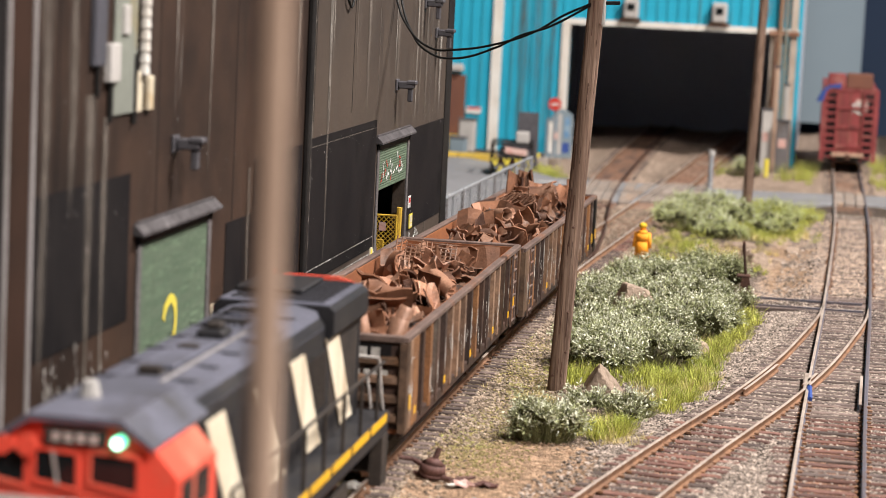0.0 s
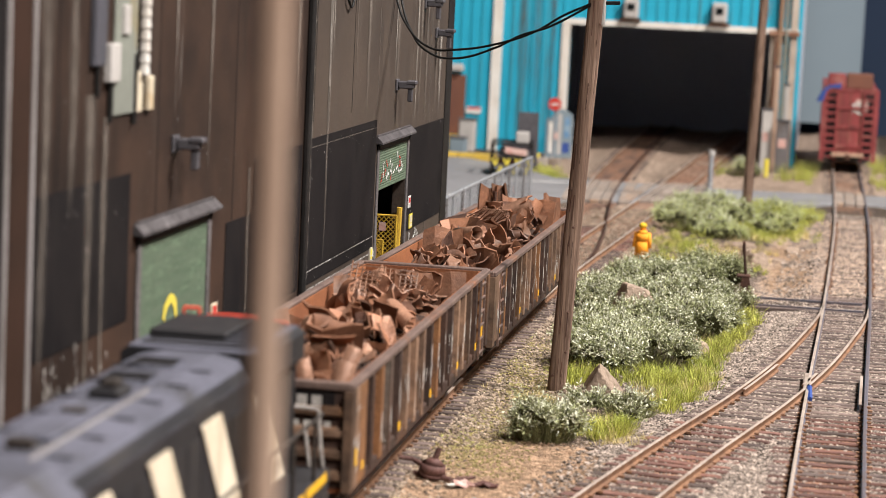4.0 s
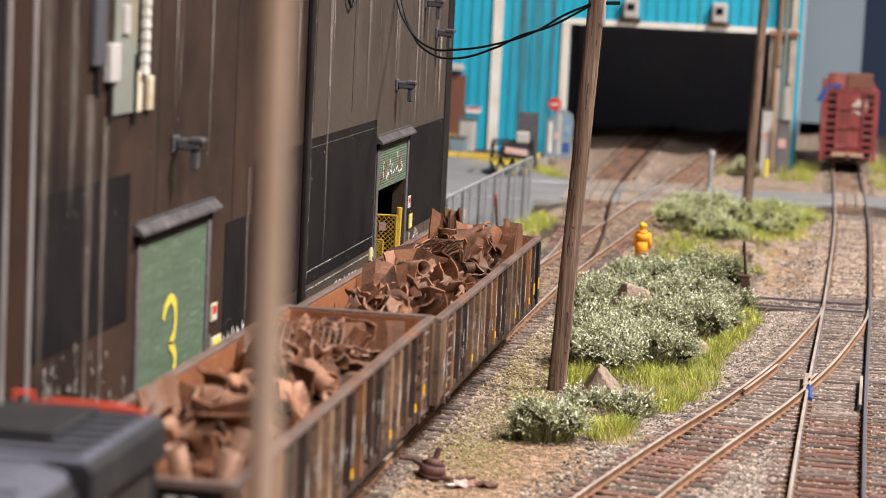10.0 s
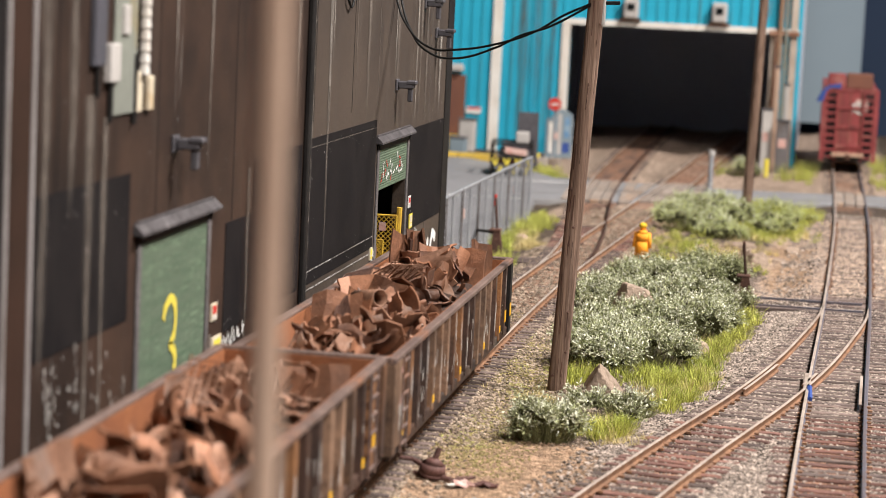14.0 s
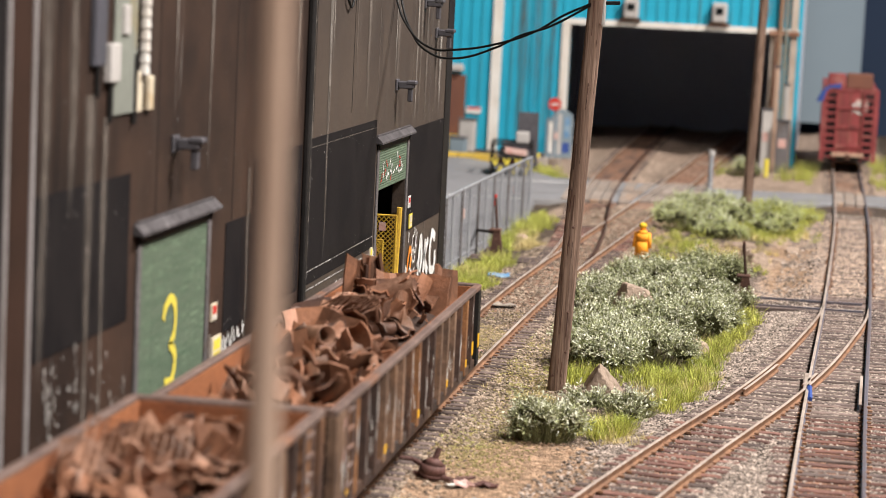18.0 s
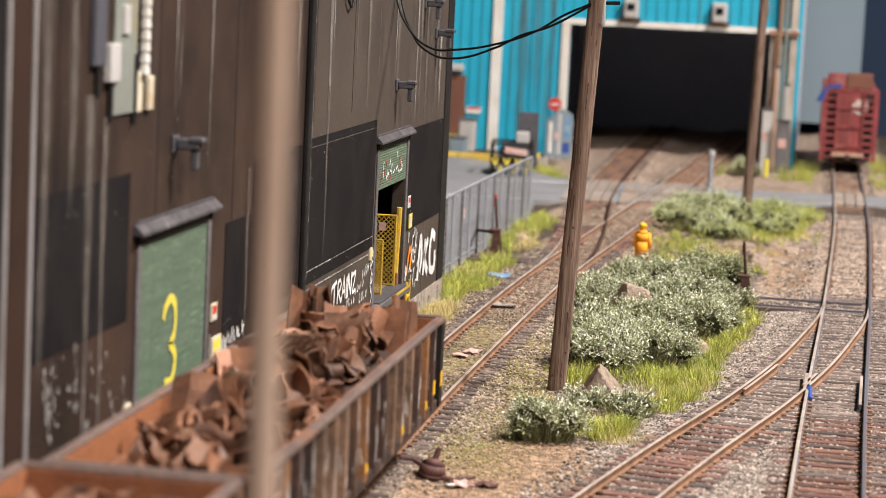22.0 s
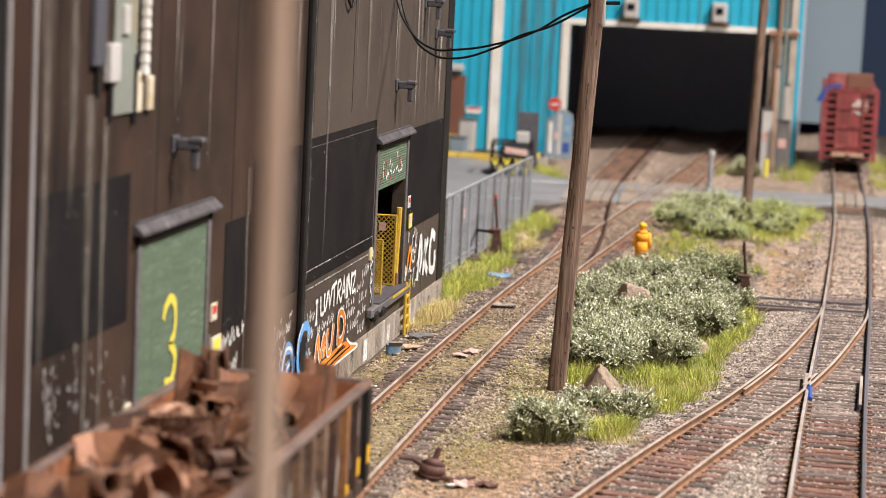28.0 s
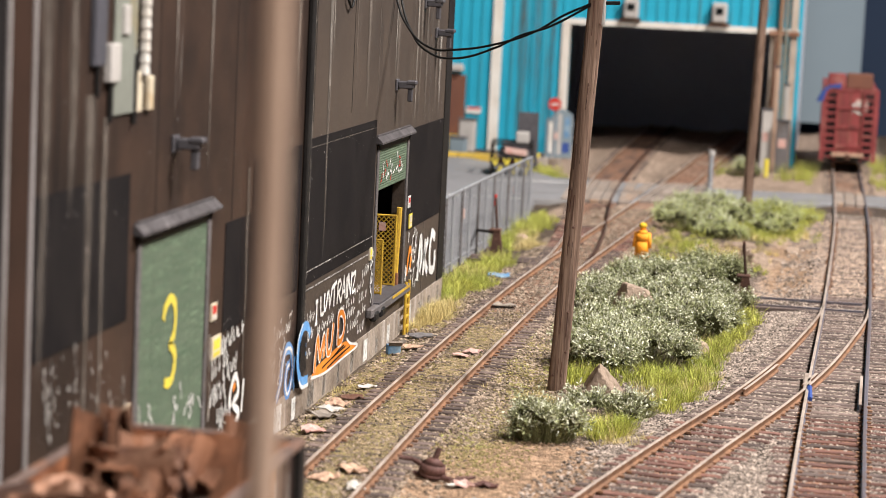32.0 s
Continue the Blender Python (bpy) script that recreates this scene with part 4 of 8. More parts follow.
def graffiti():
    three = [(39.95, 3.76), (40.1, 3.99), (40.5, 4.15), (40.85, 3.99), (40.95, 3.66), (40.85, 3.34), (40.55, 3.16), (40.78, 3.06), (41.0, 2.85), (40.92, 2.53), (40.65, 2.35), (40.2, 2.40)]
    ribbon(smooth_line([(40.5 + (y - 40.45) * 0.82, 3.2 + (z - 3.25) * 0.89) for y, z in three]),
           0.19, M["yellowpaint"], "graffiti", "large yellow hand-painted number 3 on the green shutter", 0.026, 2, "number")
    words = thing("graffiti", label="white hand-painted words I LUV TRAINZ on the dark wall", category="graffiti")
    for k, (ch, y, w, z, h) in enumerate((("I", 53.2, 0.3, 1.64, 0.56), ("L", 53.78, 0.42, 1.78, 0.48), ("U", 54.2, 0.38, 1.82, 0.46), ("V", 54.64, 0.46, 1.84, 0.48), ("T", 55.1, 0.56, 1.8, 0.58), ("R", 55.72, 0.55, 1.8, 0.58),
                                         ("A", 56.26, 0.52, 1.8, 0.62), ("I", 56.82, 0.2, 1.83, 0.48), ("N", 57.02, 0.5, 1.82, 0.6), ("Z", 57.56, 0.5, 1.84, 0.52))):
        for q, stroke in enumerate(GLYPH[ch]):
            ribbon([(y + u * w + 0.03 * math.sin(k * 2.1 + v * 3), z + v * h) for u, v in stroke], 0.115, M["whitepaint"], "letter", "", 0.03 + 0.001 * q, 60 + k, parent=words)
    # a white-edged orange word over a wedge of orange
    word = thing("graffiti", label="white-edged orange graffiti word over an orange wedge", category="graffiti")
    wedge = prism(bmesh.new(), [(52.9, 0.36), (54.4, 0.27), (58.5, 0.3), (57.1, 0.66), (56.3, 0.68), (55.0, 0.62), (53.5, 0.55)], 0, WX + 0.033, WX + 0.036)
    part("wedge", wedge, M["orangepaint"], word)
    for k, pts in enumerate(([(53.3, 0.45), (53.4, 0.9), (53.58, 1.28), (53.75, 0.95), (53.92, 0.72), (54.1, 0.95), (54.32, 1.2), (54.34, 0.9), (54.36, 0.66)], [(54.72, 1.34), (54.68, 0.95), (54.8, 0.72), (55.05, 0.7), (55.25, 0.9), (55.38, 1.38)],
                            [(56.0, 0.72), (55.98, 1.1), (56.0, 1.48), (56.4, 1.5), (56.75, 1.25), (56.7, 0.95), (56.4, 0.78), (56.0, 0.78)])):
        ribbon(smooth_line(pts), 0.27, M["whitepaint"], "outline", "", 0.040, 3 + k, parent=word)
        ribbon(smooth_line(pts), 0.16, M["orangepaint"], "letter", "", 0.046, 13 + k, parent=word)
    ribbon(smooth_line([(52.95, 0.38), (54.5, 0.25), (56.5, 0.27), (58.6, 0.31), (57.6, 0.52), (57.1, 0.72)]), 0.07, M["whitepaint"], "outline", "", 0.044, 23, parent=word)
    for k, (ya, yb, z) in enumerate(((54.2, 57.0, 0.5), (54.8, 57.6, 0.4), (55.4, 56.8, 0.56))):
        ribbon(smooth_line([(ya, z - 0.08), ((ya + yb) / 2, z), (yb, z + 0.04)]), 0.045, M["patch"], "stroke", "", 0.043, 33 + k, parent=word)
    # the blue letters beside it
    blue = thing("graffiti", label="bright blue graffiti letters with black inside and white edges", category="graffiti")
    loop = smooth_line([(49.45, 0.45), (49.8, 0.8), (49.97, 1.24), (50.25, 1.5), (50.75, 1.42), (50.95, 1.0), (50.8, 0.6), (50.5, 0.42), (50.28, 0.7), (50.4, 1.05), (50.62, 1.1)])
    ribbon(loop, 0.27, M["bluepaint"], "letter", "", 0.034, 4, parent=blue)
    ribbon(loop, 0.09, M["whitepaint"], "edge", "", 0.04, 5, parent=blue)
    ribbon(smooth_line([(51.1, 1.2), (51.05, 0.7), (51.2, 0.42)]), 0.16, M["bluepaint"], "letter", "", 0.034, 6, parent=blue)
    arc = smooth_line([(52.2, 1.55), (51.95, 1.78), (51.5, 1.86), (51.1, 1.62), (50.95, 1.19), (51.15, 0.77), (51.5, 0.56), (52.1, 0.52)])
    ribbon(smooth_line([(51.6, 1.6), (51.55, 1.1), (51.7, 0.7)]), 0.6, M["black"], "inside", "", 0.135, 8, parent=blue)
    ribbon(arc, 0.22, M["bluepaint"], "letter", "", 0.15, 6, parent=blue)
    ribbon(smooth_line([(51.15, 0.62), (51.5, 0.42), (52.15, 0.38)]), 0.1, M["whitepaint"], "edge", "", 0.155, 7, parent=blue)
    ribbon(smooth_line([(50.85, 1.3), (50.95, 1.66), (51.35, 1.95)]), 0.06, M["whitepaint"], "edge", "", 0.155, 9, parent=blue)
    for z in (0.75, 1.05, 1.3):
        ribbon([(52.05, z), (52.3, z + 0.02)], 0.12, M["bluepaint"], "dab", "", 0.04, 5, parent=blue)
    r = random.Random(21)

    def scrawl(y0, y1, z0, z1, n, w, material, label, d=0.03):
        for k in range(n):
            y, z = r.uniform(y0, y1), r.uniform(z0, z1)
            s = r.uniform(0.12, 0.32)
            pts = [(y, z)]
            for _ in range(r.randint(3, 6)):
                pts.append((pts[-1][0] + r.uniform(-0.5, 0.9) * s * 0.9, pts[-1][1] + r.uniform(-1, 1) * s))
            ribbon(smooth_line(pts, 3), w, material, "graffiti", label, d, k)
    def pen_row(y0, y1, z0, z1, h, w, label, d=0.03):
        """A row of small marks that cannot be read: strokes and loops of one height."""
        y, row = y0, thing("graffiti", label=label, category="graffiti")
        while y < y1:
            z, b = z0 + (z1 - z0) * (y - y0) / (y1 - y0), r.uniform(0.12, 0.22)
            pts = [(y, z + h * r.uniform(0.5, 1)), (y + b * 0.1, z), (y + b * r.uniform(0.4, 0.9), z + h * r.uniform(0.1, 0.5)), (y + b, z + h * r.uniform(0.5, 1.1)), (y + b * r.uniform(0.3, 1), z + h * r.uniform(0, 0.6))]
            ribbon(smooth_line(pts[: r.randint(3, 5)], 3), w, M["whitepaint"], "pen_mark", "", d, int(y * 10), parent=row)
            y += b + r.uniform(0.05, 0.16)
    for y0, y1, z0, z1, h in ((53.55, 55.5, 1.36, 1.46, 0.24), (56.0, 57.9, 1.52, 1.55, 0.22), (56.9, 58.2, 1.22, 1.26, 0.24), (57.2, 58.5, 0.86, 0.9, 0.26), (58.0, 59.0, 1.75, 1.85, 0.24), (58.6, 59.6, 1.45, 1.5, 0.3), (58.5, 59.5, 1.1, 1.12, 0.26), (58.9, 59.7, 2.05, 2.15, 0.3), (58.6, 59.3, 0.62, 0.64, 0.28),
                              (52.35, 53.0, 1.75, 1.8, 0.3), (52.5, 53.1, 1.35, 1.4, 0.28), (52.45, 52.9, 0.95, 1.0, 0.26), (49.3, 50.6, 1.85, 1.95, 0.22)):
        pen_row(y0, y1, z0, z1, h, 0.04, "small white pen writing on the wall")
    scrawl(48.4, 50.8, 0.9, 2.3, 14, 0.05, M["whitescrawl"], "thin white scrawl on the wall")
    for y0, y1, z0, z1, h in ((44.4, 45.6, 2.35, 2.5, 0.4), (45.7, 46.3, 2.5, 2.55, 0.3), (43.7, 44.9, 1.9, 2.1, 0.4), (44.6, 45.6, 1.75, 1.85, 0.34), (43.6, 44.8, 1.35, 1.45, 0.42), (44.2, 45.2, 0.95, 1.0, 0.3), (43.6, 44.6, 0.6, 0.62, 0.32)):
        pen_row(y0, y1, z0, z1, h, 0.05, "thin white writing beside the shutter")
    scrawl(43.6, 44.8, 0.6, 2.5, 8, 0.06, M["whitescrawl"], "thin white scrawl beside the shutter")
    ribbon(smooth_line([(43.3, 2.9), (43.36, 2.2), (43.4, 1.4), (43.45, 0.7)]), 0.16, M["lime"], "graffiti", "pale spill down the shutter's jamb", 0.056, 7)
    scrawl(38.7, 43.0, 1.0, 2.2, 16, 0.05, M["whitescrawl"], "thin white scrawl on the shutter", 0.026)
    scrawl(65.3, 67.2, 0.7, 2.4, 16, 0.07, M["whitepaint"], "white scrawl beside the doorway")
    marks = thing("wall_scuffs", label="pale chipped scuffs low on the dark wall", category="scuff")
    for y, z, sy, sz, n in ((33.7, 3.45, 0.2, 0.2, 26), (35.05, 3.6, 0.05, 0.18, 9), (33.8, 3.0, 0.14, 0.16, 16), (35.15, 2.87, 0.05, 0.06, 5), (35.7, 2.55, 0.07, 0.06, 5), (37.05, 2.45, 0.06, 0.1, 5), (37.75, 2.75, 0.05, 0.14, 6), (34.6, 3.4, 0.6, 0.3, 12), (36.4, 3.1, 0.5, 0.4, 8)):
        for k in range(n):
            yy, zz, hh = y + r.gauss(0, 1) * sy, z + r.gauss(0, 1) * sz, r.uniform(0.03, 0.09)
            ribbon([(yy, zz - hh), (yy + r.uniform(-0.02, 0.02), zz), (yy + r.uniform(-0.03, 0.03), zz + hh)], r.uniform(0.03, 0.07), M["scuff"], "scuff_mark", "", 0.026, k, parent=marks)
    scrawl(59.95, 60.3, 1.2, 3.1, 10, 0.05, M["whitepaint"], "small white tag beside the door jamb")
    ribbon(smooth_line([(65.7, 1.3), (66.0, 2.0), (66.4, 1.9), (66.2, 1.4)]), 0.22, M["orangepaint"], "graffiti", "orange graffiti stroke beside the doorway", 0.028, 9)
    for k, pts in enumerate(([(67.6, 0.9), (67.9, 2.2), (68.2, 1.6), (68.0, 1.1)], [(68.6, 0.95), (68.8, 2.05)], [(69.3, 2.0), (68.75, 1.5), (69.4, 0.95)], [(70.6, 1.9), (70.0, 2.1), (69.7, 1.6), (69.9, 1.0), (70.6, 0.95), (70.7, 1.5)])):
        ribbon(smooth_line(pts), 0.3, M["whitepaint"], "graffiti", "thick white graffiti strokes near the wall's corner", 0.03, 30 + k)
    for k, pts in enumerate(([(45.3, 0.6), (45.2, 1.3), (45.6, 1.7), (45.9, 1.3), (45.5, 1.1), (46.0, 0.8), (45.4, 0.55)], [(46.2, 0.8), (46.3, 1.5)])):
        ribbon(smooth_line(pts), 0.17, M["whitepaint"], "graffiti", "white bubble tag beside the shutter", 0.03, 40 + k)
    ribbon(smooth_line([(45.45, 1.42), (45.65, 1.5)]), 0.16, M["orangepaint"], "graffiti", "orange fill of a bubble tag", 0.028, 44)
    for y, z, n in ((62.0, 4.7, 26),):
        for k in range(n):
            yy, zz = y + r.uniform(-1.0, 2.2), z + r.uniform(-0.2, 0.35)
            ribbon([(yy, zz), (yy + r.uniform(-0.25, 0.25), zz + r.uniform(-0.25, 0.25))], 0.06, M["whitepaint"] if k % 3 else M["redpaint"], "graffiti", "small tag strokes on the raised shutter", 0.027, k)


graffiti()


def wall_fittings():
    def sign(y, z, w, h, mats, label):
        s = thing("wall_sign", label=label, category="sign")
        part("plate", B(WX, WX + 0.04, y - w / 2, y + w / 2, z - h / 2, z + h / 2), M[mats[0]], s)
        part("print", B(WX + 0.04, WX + 0.046, y - w * 0.36, y + w * 0.36, z - h * 0.1, z + h * 0.38), M[mats[1]], s)
        part("print", B(WX + 0.04, WX + 0.046, y - w * 0.36, y + w * 0.36, z - h * 0.4, z - h * 0.2), M[mats[1] if mats[1] != "redpaint" else "markwhite"], s)
    sign(43.68, 3.3, 0.42, 0.34, ("cream", "redpaint"), "small white and red notice beside the shutter")
    sign(43.95, 2.55, 0.7, 0.45, ("cream", "yellowpaint"), "small yellow warning notice on a white plate")
    sign(65.6, 3.5, 0.36, 0.34, ("whitepaint", "redpaint"), "small red and white notice beside the doorway")
    sign(65.95, 2.9, 0.5, 0.42, ("yellowpaint", "cream"), "faded yellow notice beside the doorway")
    sign(60.0, 2.6, 0.3, 0.34, ("cream", "yellowpaint"), "small cream plate beside the door jamb")
    sign(37.98, 2.3, 0.36, 0.32, ("cream", "cream"), "small cream plate beside the shutter")
    for y, z in ((40.4, 6.88), (62.75, 7.05), (69.1, 8.38), (66.9, 9.3)):
        f = thing("flood_lamp", label="grey flood lamp bracketed to the dark wall", category="lamp")
        part("wall_plate", B(WX, WX + 0.06, y - 0.12, y + 0.3, z - 0.16, z + 0.16, 0.015), M["lampgrey"], f)
        part("arm", B(WX + 0.06, WX + 0.5, y, y + 0.26, z - 0.1, z + 0.11, 0.03), M["lampgrey"], f)
        part("cap", B(WX + 0.3, WX + 0.58, y - 0.03, y + 0.3, z + 0.02, z + 0.14, 0.03), M["lampgrey"], f)
        part("lens", B(WX + 0.33, WX + 0.46, y + 0.06, y + 0.26, z - 0.46, z - 0.08, 0.02), M["lampgrey"], f, "small hanging lamp body")
    c = thing("electric_cabinet", label="grey switch boxes with a white conduit on the wall", category="switch box")
    for n, y0, y1, z0, z1, d, m in (("back_plate", 36.6, 37.85, 7.6, 11, 0.05, "boxgrey"), ("dark_box", 35.4, 36.0, 8.47, 11, 0.1, "boxdark"), ("pale_box", 36.15, 36.7, 8.18, 8.82, 0.13, "boxpale"), ("upper_box", 36.95, 37.3, 8.95, 9.45, 0.1, "boxpale"),
                                    ("terminal_box", 38.5, 38.8, 7.6, 8.2, 0.09, "cream"), ("lower_box", 37.85, 38.15, 7.6, 8.3, 0.08, "cream")):
        part(n, B(WX, WX + d, y0, y1, z0, z1, 0.015), M[m], c)
    for i in range(14):
        z = 8.25 + i * 0.2
        bm = rod(bmesh.new(), (WX + 0.11, 38.1, z), (WX + 0.11, 38.1, z + 0.15), 0.1, 0.085, 10)
        rod(bm, (WX + 0.11, 38.1, z + 0.15), (WX + 0.11, 38.1, z + 0.2), 0.07, 0.07, 10)
        part("conduit_ring", bm, M["whitetrim"], c, "ribbed white flexible conduit")
    for y, z0 in ((35.7, 7.95), (36.4, 7.5), (37.75, 7.4)):
        part("pipe", rods([(WX + 0.05, y, z0), (WX + 0.05, y, 8.6)], 0.05), M["black"], c)
    # dock sill with its yellow ladder and the cage inside the doorway
    s = thing("dock_sill", label="grey loading dock sill with a yellow edge", category="dock")
    part("bumper", B(WX, WX + 0.2, 59.7, 65.5, 0.86, 1.12, 0.04), M["greygate"], s)
    part("edge_strip", B(WX + 0.202, WX + 0.212, 62.6, 65.4, 1.02, 1.1), M["cagegold"], s, "yellow edge strip")
    part("plate", B(WX - 0.3, WX + 0.19, 60.7, 64.8, 1.122, 1.16), M["lampgrey"], s)
    for y in (60.0, 60.9):
        part("rubber_block", B(WX + 0.05, WX + 0.25, y, y + 0.5, 0.74, 1.0, 0.05), M["black"], s)
    la = thing("ladder", label="small yellow ladder at the dock", category="ladder")
    for y in (65.0, 65.5):
        part("stile", rods([(WX + 0.16, y, -0.4), (WX + 0.16, y, 1.2)], 0.045), M["cagegold"], la)
    for z in np.arange(-0.15, 1.2, 0.3):
        part("rung", rods([(WX + 0.16, 65.0, z), (WX + 0.16, 65.5, z)], 0.05), M["cagegold"], la)
    gp = thing("gate_post", WX - 0.1, 64.6, 1.12, label="thick yellow post leaning in the doorway", category="post")
    part("shaft", rods([(-0.02, 0, 0.35), (0.03, 0, 2.3)], 0.085, 8), M["cagegold"], gp)
    part("foot", B(-0.09, 0.07, -0.1, 0.1, 0, 0.4, 0.02), M["rust"], gp, "rusty foot of the post")
    for y, x0, x1, zt, lab in ((64.3, -3.1, -2.5, 3.2, "tall yellow mesh cage panel inside the doorway"), (62.4, -2.98, -2.52, 2.7, "yellow expanded-metal gate standing in the doorway")):
        g = thing("cage_panel", label=lab, category="cage")
        for a, b in (((x0, y, 1.12), (x0, y, zt)), ((x1, y, 1.12), (x1, y, zt)), ((x0, y, zt), (x1, y, zt)), ((x0, y, 1.2), (x1, y, 1.2))):
            part("bar", rods([a, b], 0.03), M["cagegold"], g)
        bm = bmesh.new()
        st = 0.14 if y > 63 else 0.09
        w, hh = x1 - x0, zt - 1.2
        for k in np.arange(-hh, w, st):
            for sg in (0, 1):
                t0, t1 = max(0.0, -k), min(hh, w - k)
                if t1 > t0:
                    xa, xb = x0 + k + t0, x0 + k + t1
                    if sg:
                        xa, xb = x0 + x1 - xa, x0 + x1 - xb
                    rod(bm, (xa, y, 1.2 + t0), (xb, y, 1.2 + t1), 0.014, None, 4)
        tagged(part("mesh", bm, M["cagegold"], g), kind="stuff")
        part("notice", B(x0 + 0.1, x0 + 0.3, y - 0.04, y - 0.03, zt - 0.45, zt - 0.2), M["pink"], g)


wall_fittings()


# ---- the blue shed ----
SY = 137.0


def blue_shed():
    h = thing("engine_shed", label="teal blue clad shed with a wide dark track entrance", category="building")
    x0, x1, zt = -5.55, 6.4, 7.5
    for a, b, z0, z1 in ((-22, x0, -0.5, 15), (x1, 8.2, -0.5, 15), (x0, x1, zt, 15)):
        part("wall", B(a, b, SY, SY + 0.3, z0, z1), M["teal"], h)
    # ribs of the cladding
    for x in np.arange(-21.5, 8.1, 0.62):
        z0 = zt + 0.36 if x0 - 0.4 < x < x1 + 0.3 else -0.4
        part("cladding_rib", B(x, x + 0.16, SY - 0.07, SY, z0, 15), M["teal"], h)
    part("door_jamb", B(x0 - 0.5, x0, SY - 0.16, SY + 0.3, -0.4, zt + 0.3), M["whitetrim"], h, "off-white door jamb")
    part("door_jamb", B(x1, x1 + 0.4, SY - 0.16, SY + 0.3, -0.4, zt + 0.3), M["rusttrim"], h, "rust-streaked white door jamb")
    part("lintel", B(x0 - 0.5, x1 + 1.6, SY - 0.2, SY - 0.16 + 0.3, zt, zt + 0.34), M["whitetrim"], h, "off-white lintel")
    part("post", B(-10.25, -9.65, SY - 0.2, SY, -0.4, 15), M["whitetrim"], h, "white wall post")
    part("post", B(7.55, 7.95, SY - 0.25, SY, -0.4, 15), M["rusttrim"], h, "streaked white corner post")
    part("side_wall", B(7.9, 8.2, SY + 0.3, 166, -0.5, 15), M["inside"], h)
    part("side_wall", B(-22, -21.7, SY + 0.3, 166, -0.5, 15), M["teal"], h)
    part("inner_wall", B(-8.3, -8.0, SY + 0.3, 166, -0.5, 12), M["inside"], h)
    part("back_wall", B(-22, 8.2, 166, 166.3, -0.5, 15), M["inside"], h)
    part("inner_ceiling", B(-8, 7.9, SY + 0.3, 166, 11.8, 12), M["inside"], h)
    part("roof", B(-22.3, 8.5, SY - 0.3, 166.6, 15, 15.4), M["greygate"], h)
    part("brown_door", B(-13.2, -11.75, SY - 0.2, SY - 0.07, 0.5, 4.1), M["brown"], h, "brown steel side door")
    part("door_canopy", B(-13.0, -11.9, SY - 0.6, SY - 0.07, 4.3, 4.75, 0.08), M["boxpale"], h)
    part("step", B(-13.4, -11.4, SY - 1.4, SY - 0.07, -0.4, 0.45), M["roadline"], h, "yellow-edged step")
    # stains that run down the cladding
    rr = random.Random(4)
    for x, w, z0, z1, m in ((-8.3, 0.5, 0.5, 14, "dirt_run"), (-7.5, 0.35, 2.0, 14, "dirt_run"), (-6.6, 0.4, 0.2, 14, "dirt_run"), (-14.5, 0.4, 5, 14, "dirt_run"), (-1.95, 0.6, 7.9, 9.3, "rust_run"), (3.2, 0.4, 7.9, 9.0, "rust_run"), (6.0, 0.5, 7.9, 12, "rust_run"), (7.15, 0.4, 0.2, 14, "rust_run")):
        n, vs, fs, cover = 10, [], [], []
        for i in range(n):
            z, k, c = z0 + (z1 - z0) * i / (n - 1), w * rr.uniform(0.6, 1.2), x + rr.uniform(-0.06, 0.06)
            vs += [(c - k, SY - 0.075, z), (c, SY - 0.076, z), (c + k, SY - 0.075, z)]
            cover += [0.0, 0.35 + 0.6 * i / (n - 1) if i else 0.0, 0.0]
            if i:
                o = 3 * i
                fs += [(o - 3, o - 2, o + 1, o), (o - 2, o - 1, o + 2, o + 1)]
        ob = raw("stain_run", vs, fs, M[m], h, "brown stain down the blue cladding")
        ob.data.attributes.new("cover", "FLOAT", "POINT").data.foreach_set("value", cover)
    # steel posts and pipes beside the track entrance
    for x, w, y, z1, m in ((6.95, 0.22, SY - 0.5, 15, "rusttrim"), (7.3, 0.16, SY - 0.6, 15, "boxgrey"), (6.72, 0.14, SY - 0.4, 7.4, "rust_pale")):
        part("entrance_pipe", B(x - w / 2, x + w / 2, y, y + w, -0.4, z1, 0.03), M[m], h, "weathered pipe beside the entrance")
    part("lintel_bracket", B(6.3, 8.1, SY - 0.45, SY - 0.2, zt - 0.05, zt + 0.2), M["rust_pale"], h, "rusty bracket at the lintel")
    for x in (-1.95, 3.3):
        l = thing("door_lamp", label="weathered grey lamp box above the shed entrance", category="lamp")
        part("housing", B(x - 0.45, x + 0.45, SY - 0.7, SY - 0.07, 8.0, 9.2, 0.1), M["boxpale"], l)
        part("lens", B(x - 0.22, x + 0.22, SY - 0.74, SY - 0.7, 8.5, 8.9), M["glass"], l)
        part("bracket", B(x - 0.6, x + 0.6, SY - 0.5, SY - 0.07, 7.86, 8.02), M["rust"], l)


blue_shed()


